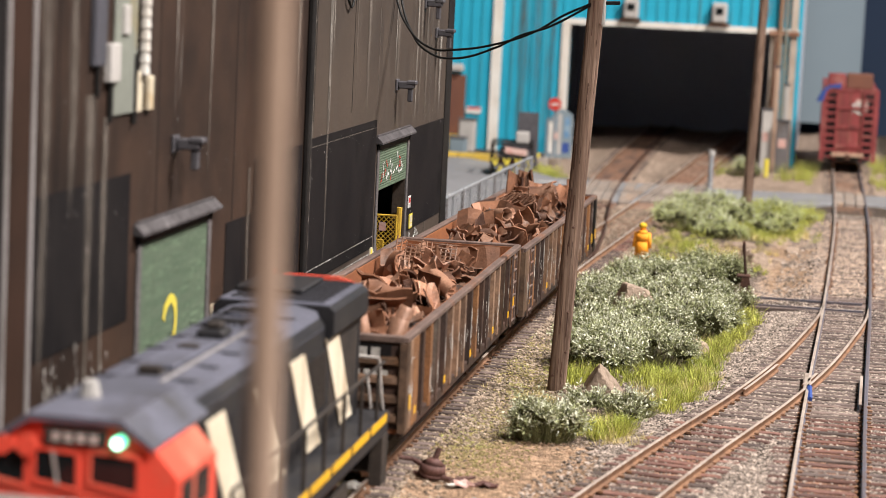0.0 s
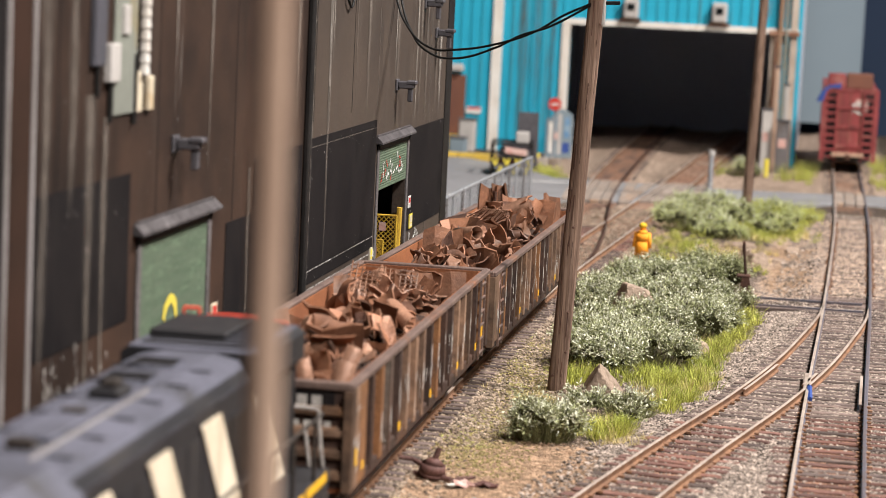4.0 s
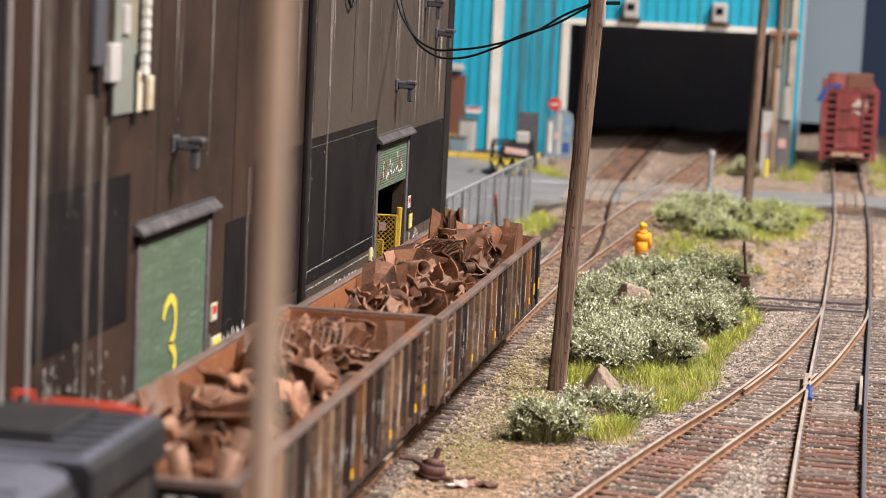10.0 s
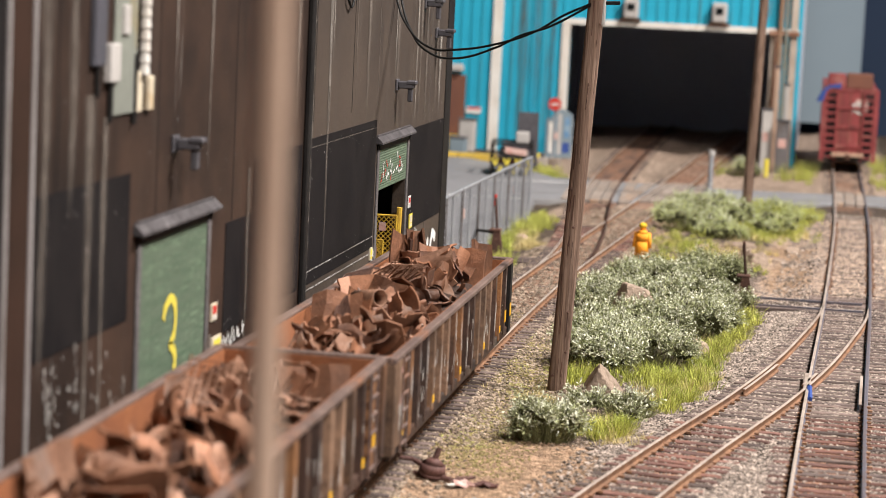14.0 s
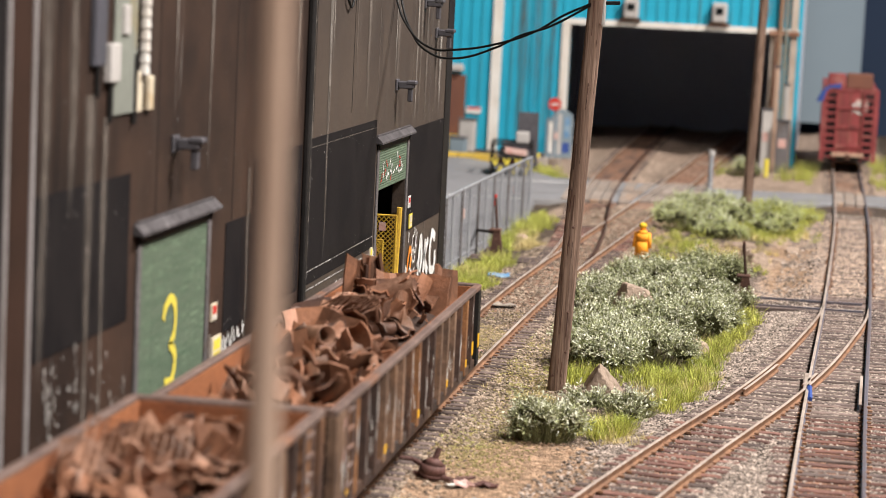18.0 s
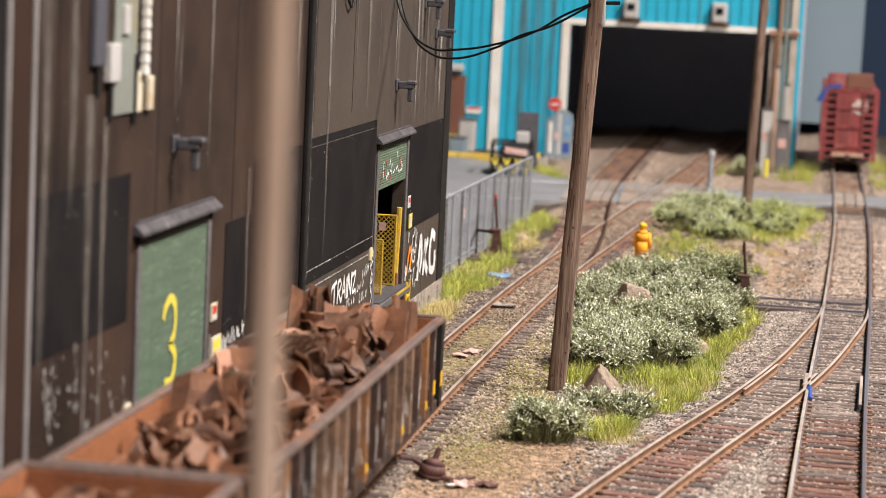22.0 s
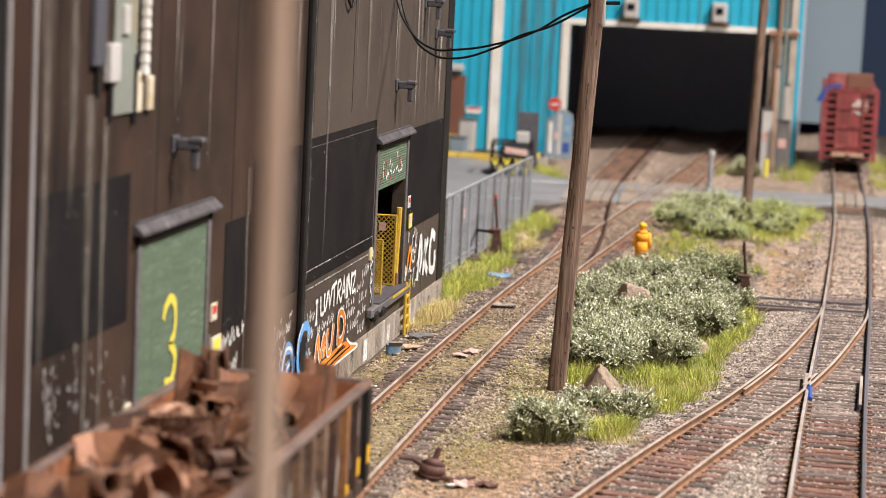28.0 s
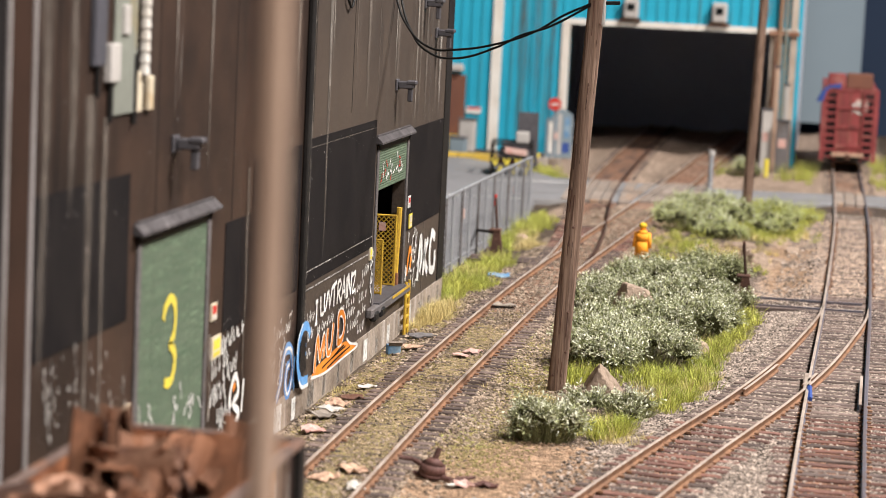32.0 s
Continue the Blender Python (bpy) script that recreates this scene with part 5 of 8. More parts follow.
# ---- rolling stock ----
def truck(parent, y, gauge_r=0.42, wb=0.9):
    t = part("truck", B(-1.05, -0.9, y - wb - 0.35, y + wb + 0.35, 0.35, 0.75, 0.06), M["frame_black"], parent, "dark bogie")
    bm = bmesh.new()
    box(bm, 0.9, 1.05, y - wb - 0.35, y + wb + 0.35, 0.35, 0.75, 0.06)
    box(bm, -0.9, 0.9, y - 0.3, y + 0.3, 0.4, 0.8)
    part("side_frame", bm, M["frame_black"], t)
    sets = []
    for yy in (y - wb, y + wb):
        bm = bmesh.new()
        for x in (-0.74, 0.74):
            rod(bm, (x - 0.06, 0, 0), (x + 0.06, 0, 0), gauge_r, None, 16)
            rod(bm, (x - math.copysign(0.09, x), 0, 0), (x - math.copysign(0.06, x), 0, 0), gauge_r + 0.025, None, 16)
        rod(bm, (-1.0, 0, 0), (1.0, 0, 0), 0.09, None, 8)
        w = part("wheelset", bm, M["railside"], t)
        w.matrix_basis = pose(0, yy * S, gauge_r * S)
        sets.append((w, yy, gauge_r))
    return sets


HW, HL = 1.62, 8.3   # gondola: half width, half length


def gondola(label, ladder_far, ZT, ZB):
    """One open wagon; ZT and ZB are the heights of its top chord and of its sill."""
    g = thing("gondola_car", label=label, category="wagon", group="train")
    for s in (-1, 1):
        part("side", B(s * (HW - 0.17), s * (HW - 0.12), -HL + 0.1, HL - 0.1, ZB, ZT - 0.05), M["gonside"], g)
        part("top_chord", B(s * (HW - 0.15), s * (HW + 0.03), -HL, HL, ZT - 0.13, ZT, 0.025), M["gontop"], g, "worn steel top chord")
        part("side_sill", B(s * (HW - 0.14), s * (HW - 0.02), -HL, HL, ZB - 0.16, ZB + 0.08, 0.02), M["gonside"], g)
        n = 19
        for i in range(n):
            y = -HL + 0.12 + (2 * HL - 0.24) * i / (n - 1)
            w = 0.22 if i in (0, n - 1) else 0.165
            bm = bmesh.new()
            o = 0.0 if i not in (0, n - 1) else 0.015
            prism(bm, [(s * (HW - 0.12), y - w), (s * (HW + 0.01 + o), y - w * 0.72), (s * (HW + 0.01 + o), y + w * 0.72), (s * (HW - 0.12), y + w)], 2, ZB + (0.0 if i % 4 else -0.05), ZT - 0.13)
            part("side_post", bm, M[("gonrib", "gonside", "gonrib", "rustpanel", "gonrib", "gonside", "gonside")[(i * 5 + (2 if ladder_far else 0)) % 7]], g)
        for i in range(n - 1):
            y = -HL + 0.12 + (2 * HL - 0.24) * (i + 0.5) / (n - 1)
            if i in (0, 1, 5, 9, 13, 16, 17):
                end = i in (0, 17)
                zz = ZB + (0.3 if end else 0.16)
                part("reflector", B(s * (HW + 0.01), s * (HW + 0.022), y - 0.52, y - 0.52 + (0.22 if end else 0.17), zz, zz + (0.3 if end else 0.16)), M["reflector"], g, "small yellow reflector")
            r = random.Random(i * 7 + (3 if s > 0 else 0) + (50 if ladder_far else 0))
            if i in (0, 2, 6, 10, 15) and r.random() < 0.8:
                part("rust_panel", B(s * (HW - 0.12), s * (HW - 0.112), y - 0.27, y + 0.27, ZB + 0.1, ZT - 0.14), M["rustpanel"], g, "orange rust on one side panel")
            for _ in range(4):
                z = r.uniform(ZB + 0.1, ZT - 0.7)
                on_post = r.random() < 0.5
                yy = y + (r.uniform(-0.22, 0.22) if not on_post else 0.46 + r.uniform(-0.08, 0.08))
                x0 = HW - 0.112 if not on_post else HW + 0.011
                bm = bmesh.new()
                k = r.uniform(0.012, 0.035)
                hh = r.uniform(0.15, 0.6)
                prism(bm, [(yy - k, z), (yy + k * r.uniform(0.2, 1), z + 0.03), (yy + k, z + hh * 0.6), (yy + k * 0.3, z + hh), (yy - k * r.uniform(0.3, 1.2), z + hh * 0.8)], 0, s * x0, s * (x0 + 0.004))
                part("chalk_mark", bm, M["markwhite"], g)
        y = (HL - 1.15) * (1 if ladder_far else -1)
        for yy in (y - 0.3, y + 0.3):
            part("ladder_stile", B(s * (HW - 0.0), s * (HW + 0.05), yy - 0.03, yy + 0.03, ZB - 0.15, ZT - 0.1), M["gontop"], g)
        for z in np.arange(ZB, ZT - 0.15, 0.33):
            part("ladder_rung", rods([(s * (HW + 0.03), y - 0.32, z), (s * (HW + 0.03), y + 0.32, z)], 0.03), M["gontop"], g)
    for s in (-1, 1):
        e = part("end_wall", B(-HW + 0.12, HW - 0.12, s * (HL - 0.12), s * (HL - 0.06), ZB, ZT - 0.04), M["gonside"], g)
        part("end_chord", B(-HW + 0.02, HW - 0.02, s * (HL - 0.14), s * (HL + 0.02), ZT - 0.14, ZT + 0.01, 0.025), M["gontop"], g)
        for k in range(4):
            z = ZB + 0.22 + k * 0.38
            bm = bmesh.new()
            prism(bm, [(s * (HL - 0.06), z - 0.1), (s * (HL + 0.05), z - 0.05), (s * (HL + 0.05), z + 0.05), (s * (HL - 0.06), z + 0.1)], 0, -HW + 0.16, HW - 0.16)
            part("end_rib", bm, M["gonrib"], g)
        part("letter_panel", B(0.35, 1.3, s * (HL - 0.06), s * (HL - 0.04), ZT - 0.5, ZT - 0.16), M["patch"], g, "black panel with pale marks")
        for x in (0.72, 0.98):
            part("mark", B(x - 0.09, x + 0.09, s * (HL - 0.04), s * (HL - 0.03), ZT - 0.42, ZT - 0.25), M["markwhite"], g, "pale lettering bar")
        for x in (0.62, 0.82, 1.0, 1.18):
            part("mark", B(x - 0.06, x + 0.06, s * (HL - 0.06), s * (HL - 0.045), ZT - 0.86, ZT - 0.7), M["markwhite"], g, "pale number bar")
        part("coupler", B(-0.12, 0.12, s * (HL - 0.1), s * (HL + 0.36), 0.72, 0.98, 0.04), M["rust_dark"], g)
        part("inner_end", B(-HW + 0.2, HW - 0.2, s * (HL - 0.19), s * (HL - 0.15), ZB + 0.05, ZT - 0.06), M["goninside"], g)
        part("inner_side", B(s * (HW - 0.205), s * (HW - 0.175), -HL + 0.2, HL - 0.2, ZB + 0.05, ZT - 0.06), M["goninside"], g)
    part("floor", B(-HW + 0.14, HW - 0.14, -HL + 0.1, HL - 0.1, ZB - 0.1, ZB + 0.05), M["goninside"], g)
    bm = bmesh.new()
    box(bm, -0.3, 0.3, -HL, HL, 0.7, ZB - 0.1)
    for y in (-3, 0, 3):
        box(bm, -1.4, 1.4, y - 0.12, y + 0.12, 0.85, ZB - 0.1)
    part("centre_sill", bm, M["frame_black"], g)
    sets = truck(g, -HL + 2.0) + truck(g, HL - 2.0)
    return g, sets


def scrap_shapes():
    """Curled sheets, folded plates, half pipes, strips and crumpled plates of scrap, each a mesh to be shared."""
    out = []
    r = random.Random(77)
    for k in range(50):
        bm = bmesh.new()
        kind = ("curl", "fold", "pipe", "strip", "crumple")[k % 5]
        nu, nv = {"curl": (11, 5), "fold": (7, 4), "pipe": (10, 5), "strip": (9, 3), "crumple": (8, 7)}[kind]
        L, W = {"curl": (r.uniform(1.2, 1.9), r.uniform(0.7, 1.2)), "fold": (r.uniform(1.0, 1.6), r.uniform(0.7, 1.1)), "pipe": (r.uniform(1.0, 1.5), r.uniform(1.0, 1.5)),
                "strip": (r.uniform(1.2, 1.9), r.uniform(0.22, 0.4)), "crumple": (r.uniform(1.0, 1.4), r.uniform(0.8, 1.1))}[kind]
        curl = {"curl": r.uniform(1.8, 3.6), "fold": 0.25, "pipe": r.uniform(3.4, 5.2), "strip": r.uniform(0.8, 3.2), "crumple": r.uniform(0.4, 1.2)}[kind]
        bend, at, taper = r.uniform(0.7, 1.5) * r.choice((-1, 1)), r.uniform(-0.2, 0.2), r.uniform(-0.35, 0.35)
        amp = {"curl": 0.07, "fold": 0.05, "pipe": 0.04, "strip": 0.05, "crumple": 0.26}[kind]
        grid = []
        for i in range(nu):
            u = i / (nu - 1) - 0.5
            a = u * curl
            R = L / curl
            row = []
            for j in range(nv):
                v = j / (nv - 1) - 0.5
                k2 = 1 + taper * v
                p = Vector((R * math.sin(a) * k2, v * W, R * (1 - math.cos(a)) * k2))
                if kind == "fold" and u > at:
                    d = (u - at) * L
                    p = Vector((at * L + d * math.cos(bend), p.y, p.z + d * math.sin(bend)))
                p += amp * Vector((noise.noise((p.x * 1.7 + k, p.y * 1.7, 0)), noise.noise((p.x * 1.7, p.y * 1.7 + k, 5)), 1.6 * noise.noise((p.x * 1.6 + k, p.y * 1.6, 9))))
                if i in (0, nu - 1) or j in (0, nv - 1):
                    p += Vector((r.uniform(-0.045, 0.045), r.uniform(-0.05, 0.05), r.uniform(-0.02, 0.02)))
                row.append(bm.verts.new(p))
            grid.append(row)
        tear = (r.randrange(nu - 1), r.choice((0, nv - 2))) if r.random() < 0.6 else None
        for i in range(nu - 1):
            for j in range(nv - 1):
                if (i, j) != tear:
                    bm.faces.new((grid[i][j], grid[i + 1][j], grid[i + 1][j + 1], grid[i][j + 1]))
        bmesh.ops.recalc_face_normals(bm, faces=bm.faces)
        for f in bm.faces:
            f.smooth = kind != "fold"
        bmesh.ops.solidify(bm, geom=list(bm.faces), thickness=0.05)
        for e in bm.edges:
            if e.calc_face_angle(0.0) > 0.7:
                e.smooth = False
        c = sum((v.co for v in bm.verts), Vector()) / len(bm.verts)
        bmesh.ops.translate(bm, vec=-c, verts=bm.verts)
        bmesh.ops.scale(bm, vec=(S, S, S), verts=bm.verts)
        me = bpy.data.meshes.new("scrap_piece")
        bm.to_mesh(me)
        bm.free()
        me.materials.append(M[("rust", "rust_pale", "rust_umber", "rust", "rust_pale", "rust", "rust_dark", "rust_pale", "rust")[(k * 4) % 9]])
        out.append(me)
    return out


SCRAP = scrap_shapes()


def load(car, seed, level, n, ends, ZB):
    """The heap: a bed blackened as shade in the gaps, with pieces lying on it up to the height level(y)."""
    r = random.Random(seed)
    y0, y1 = ends
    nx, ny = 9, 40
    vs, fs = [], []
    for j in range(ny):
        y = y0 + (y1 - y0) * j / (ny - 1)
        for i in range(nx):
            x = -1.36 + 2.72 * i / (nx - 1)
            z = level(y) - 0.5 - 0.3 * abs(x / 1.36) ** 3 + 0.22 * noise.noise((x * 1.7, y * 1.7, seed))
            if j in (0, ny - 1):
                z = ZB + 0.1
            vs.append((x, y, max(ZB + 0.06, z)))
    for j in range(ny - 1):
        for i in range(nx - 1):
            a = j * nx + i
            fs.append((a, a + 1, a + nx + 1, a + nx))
    bed = raw("scrap_load", vs, fs, M["bed_shade"], car, "heap of rust-brown bent scrap steel")
    for k in range(n):
        # lower pieces first, then the ones that stand out of the heap
        top = k > n * 0.45
        y = r.uniform(y0 + 0.45, y1 - 0.45)
        sc = r.uniform(0.5, 0.8) if not top else r.uniform(0.42, 0.95)
        x = r.uniform(-0.95, 0.95) * (1.1 - 0.35 * sc)
        ob = new("scrap_piece", SCRAP[r.randrange(len(SCRAP))])
        ob.parent = bed
        z = level(y) - 0.2 * abs(x) ** 2 - (0.42 if not top else 0.2) + r.uniform(-0.12, 0.16)
        tilt = 45 if not top else 80
        ob.matrix_basis = pose(x * S, y * S, z * S, r.uniform(-tilt, tilt), r.uniform(-tilt, tilt), r.uniform(0, 360)) @ Matrix.Scale(sc, 4)
    return bed


def fill(bed, seed, y0, y1, z0, z1, n):
    """More pieces, laid at one end of the heap."""
    r = random.Random(seed)
    for _ in range(n):
        ob = new("scrap_piece", SCRAP[r.randrange(len(SCRAP))])
        ob.parent = bed
        ob.matrix_basis = pose(r.uniform(-0.85, 0.85) * S, r.uniform(y0, y1) * S, r.uniform(z0, z1) * S, r.uniform(-70, 70), r.uniform(-70, 70), r.uniform(0, 360)) @ Matrix.Scale(r.uniform(0.5, 0.8), 4)


def plate(bed, x, y, z, w, h, rx, ry, rz, m="rust", t=0.06, bend=0.15):
    """A larger torn plate set on the heap."""
    bm = bmesh.new()
    n = 5
    r = random.Random(int(x * 100 + y * 10))
    g = [[bm.verts.new((w * (i / (n - 1) - 0.5) + r.uniform(-0.04, 0.04), bend * math.sin(i * 1.3 + y), h * (j / 3 - 0.0) + r.uniform(-0.08, 0.08) * (j == 3))) for j in range(4)] for i in range(n)]
    for i in range(n - 1):
        for j in range(3):
            bm.faces.new((g[i][j], g[i + 1][j], g[i + 1][j + 1], g[i][j + 1]))
    bmesh.ops.recalc_face_normals(bm, faces=bm.faces)
    bmesh.ops.solidify(bm, geom=list(bm.faces), thickness=t)
    bmesh.ops.transform(bm, matrix=pose(x, y, z, rx, ry, rz), verts=bm.verts)
    return part("scrap_plate", bm, M[m], bed)


def grille(bed, x, y, z, w, h, rx, ry, rz):
    bm = bmesh.new()
    for i in range(13):
        u = w * (i / 12 - 0.5)
        rod(bm, (u, -h / 2, 0.1 * math.sin(i)), (u, h / 2, 0.1 * math.cos(i)), 0.018, None, 4)
    for j in range(11):
        v = h * (j / 10 - 0.5)
        rod(bm, (-w / 2, v, 0), (w / 2, v, 0.12), 0.018, None, 4)
    bmesh.ops.transform(bm, matrix=pose(x, y, z, rx, ry, rz), verts=bm.verts)
    return part("scrap_grille", bm, M["rust_pale"], bed, "rusty wire grille on the heap")


def tube(bed, x, y, z, L, R, rx, ry, rz, m="rust_pale"):
    bm = bmesh.new()
    n = 12
    rings = []
    for k, (rr, zz) in enumerate(((R, 0), (R, L), (R * 0.86, L), (R * 0.86, 0))):
        rings.append([bm.verts.new((rr * math.cos(a) * (1 + 0.06 * math.sin(3 * a)), rr * math.sin(a), zz)) for a in np.linspace(0, 2 * math.pi, n, endpoint=False)])
    for k in range(4):
        for i in range(n):
            bm.faces.new((rings[k][i], rings[k][(i + 1) % n], rings[(k + 1) % 4][(i + 1) % n], rings[(k + 1) % 4][i]))
    bmesh.ops.transform(bm, matrix=pose(x, y, z, rx, ry, rz), verts=bm.verts)
    return part("scrap_tube", bm, M[m], bed, smooth=True)


def side_scrawl(car, y0, y1, z0, z1, n, w, material, label, seed):
    """Sprayed strokes on the wagon's side that faces the yard."""
    r = random.Random(seed)
    for k in range(n):
        y, z = r.uniform(y0, y1), r.uniform(z0, z1)
        pts = [Vector((y, z))]
        for _ in range(4):
            pts.append(pts[-1] + Vector((r.uniform(-0.09, 0.12), r.uniform(-0.28, 0.28))))
        bm = bmesh.new()
        row = [(bm.verts.new((HW + 0.03, p.x - w / 2, p.y)), bm.verts.new((HW + 0.03, p.x + w / 2, p.y + 0.02))) for p in smooth_line([(p.x, min(max(p.y, z0), z1)) for p in pts], 3)]
        for (a, b), (c, d) in zip(row[:-1], row[1:]):
            bm.faces.new((a, b, d, c))
        part("sprayed_stroke", bm, M[material], car, label)


def near_car():
    g, sets = gondola("brown rust-streaked model gondola car heaped with scrap, behind the locomotive", True, 3.11, 1.24)
    part("corner_panel", B(HW - 0.1, HW + 0.024, -HL + 0.02, -HL + 0.62, 1.2, 2.98, 0.01), M["gonrib"], g, "flat brown corner panel")
    part("corner_panel", B(HW - 0.1, HW + 0.02, -HL + 0.66, -HL + 1.3, 1.2, 2.98, 0.01), M["rustpanel"], g, "orange rusted corner panel")
    side_scrawl(g, -HL + 0.22, -HL + 0.45, 1.5, 2.6, 7, 0.035, "markwhite", "white chalk scrawl", 3)
    side_scrawl(g, -5.6, 5.5, 1.5, 2.4, 16, 0.025, "markwhite", "white chalk scrawl", 8)
    part("reflector", B(HW + 0.024, HW + 0.034, -HL + 0.3, -HL + 0.46, 1.6, 1.9), M["reflector"], g, "small yellow reflector")
    lv = wave([(-8, 2.3), (-7, 2.5), (-5.5, 2.95), (-3, 3.08), (-1, 3.0), (1.5, 3.1), (4, 3.0), (6, 2.9), (7.3, 2.7), (8, 2.4)])
    b = load(g, 5, lv, 235, (-7.9, 7.75), 1.24)
    fill(b, 21, 5.2, 7.3, 2.5, 2.95, 16)
    fill(b, 22, -7.2, -5.0, 2.5, 2.95, 10)
    grille(b, -0.15, 3.5, 3.05, 1.5, 1.5, 34, 8, 10)
    for x, y, z, L, R, rx, ry in ((0.1, -7.5, 1.9, 1.2, 0.2, 6, -8), (0.95, -6.9, 2.0, 1.25, 0.2, -10, 10), (0.55, -6.6, 2.1, 1.2, 0.16, 12, -10), (-0.85, -5.4, 2.6, 0.9, 0.22, 70, 20), (0.75, -5.9, 2.3, 1.1, 0.17, -16, 20)):
        tube(b, x, y, z, L, R, rx, ry, 0)
    for x, y, z, w, h, rx, ry, rz, m in ((0.85, 5.9, 2.25, 1.3, 1.0, -20, 0, 30, "rust"), (-0.4, 6.5, 2.15, 1.1, 0.75, -45, 8, -24, "rust"), (-1.0, -2.6, 2.45, 1.3, 0.9, -15, 0, 70, "rust_pale"), (0.2, -3.4, 2.55, 1.2, 0.9, 25, 0, 20, "rust"), (-0.7, 3.6, 2.55, 1.2, 0.8, -35, 6, 24, "rust_pale")):
        plate(b, x, y, z, w, h, rx, ry, rz, m)
    return g, sets


def far_car():
    g, sets = gondola("brown ribbed model gondola car heaped with bent scrap plates", False, 2.91, 1.06)
    part("corner_panel", B(HW - 0.1, HW + 0.022, -HL + 0.3, -HL + 0.95, 1.1, 2.78, 0.01), M["gonrib"], g, "flat brown side panel")
    side_scrawl(g, -HL + 0.4, -HL + 0.75, 1.9, 2.6, 5, 0.06, "pink", "faded red sprayed mark", 5)
    side_scrawl(g, -HL + 0.4, -HL + 0.75, 1.35, 1.9, 6, 0.035, "markwhite", "white chalk scrawl", 6)
    side_scrawl(g, -5.6, 6.5, 1.5, 2.3, 18, 0.025, "markwhite", "white chalk scrawl", 9)
    part("corner_post_face", B(HW - 0.1, HW + 0.028, HL - 0.32, HL, 0.98, 2.76, 0.01), M["black"], g, "black corner post")
    part("reflector", B(HW + 0.028, HW + 0.038, HL - 0.28, HL - 0.06, 1.42, 1.74), M["reflector"], g, "large yellow reflector")
    lv = wave([(-8, 2.45), (-6.6, 2.68), (-5, 2.8), (-3, 2.85), (-1, 2.9), (1, 2.95), (3, 3.1), (5, 3.15), (6.2, 2.7), (7, 2.2)])
    b = load(g, 9, lv, 220, (-8.0, 6.9), 1.06)
    for x, y, z, w, h, rx, ry, rz, m in ((-0.75, 4.6, 2.65, 0.6, 1.15, -6, 6, 10, "rust"), (-0.2, 4.9, 2.68, 0.5, 1.2, 4, -5, -16, "rust_pale"), (-0.48, 4.75, 2.6, 0.4, 1.1, 0, 0, 60, "rust_dark"), (0.25, 4.4, 2.7, 0.8, 0.9, -30, 0, 30, "rust"),
                                         (0.7, 5.5, 2.4, 1.1, 1.0, -10, 4, 24, "rust"), (1.0, 6.3, 2.35, 0.6, 1.2, -12, 14, 52, "rust"), (-0.5, 2.4, 2.75, 2.3, 0.7, -70, 4, 6, "rust_dark"), (-0.72, -2.6, 2.45, 1.1, 0.8, -22, 0, 12, "rust"),
                                         (-0.62, 0.6, 2.65, 1.3, 0.7, -40, 0, 30, "rust"), (0.6, -4.4, 2.35, 1.2, 0.8, 20, 8, -30, "rust"), (-0.3, -6.4, 2.15, 0.9, 0.7, -35, 0, 26, "rust")):
        plate(b, x, y, z, w, h, rx, ry, rz, m)
    fill(b, 23, -7.5, -5.4, 2.35, 2.75, 18)
    tube(b, -0.5, -1.6, 3.0, 1.0, 0.2, 80, 10, 40)
    tube(b, 0.6, 2.4, 2.75, 1.2, 0.17, -68, 20, 10, "rust")
    grille(b, -0.1, 1.2, 3.25, 0.9, 0.8, -30, 10, 40)
    return g, sets


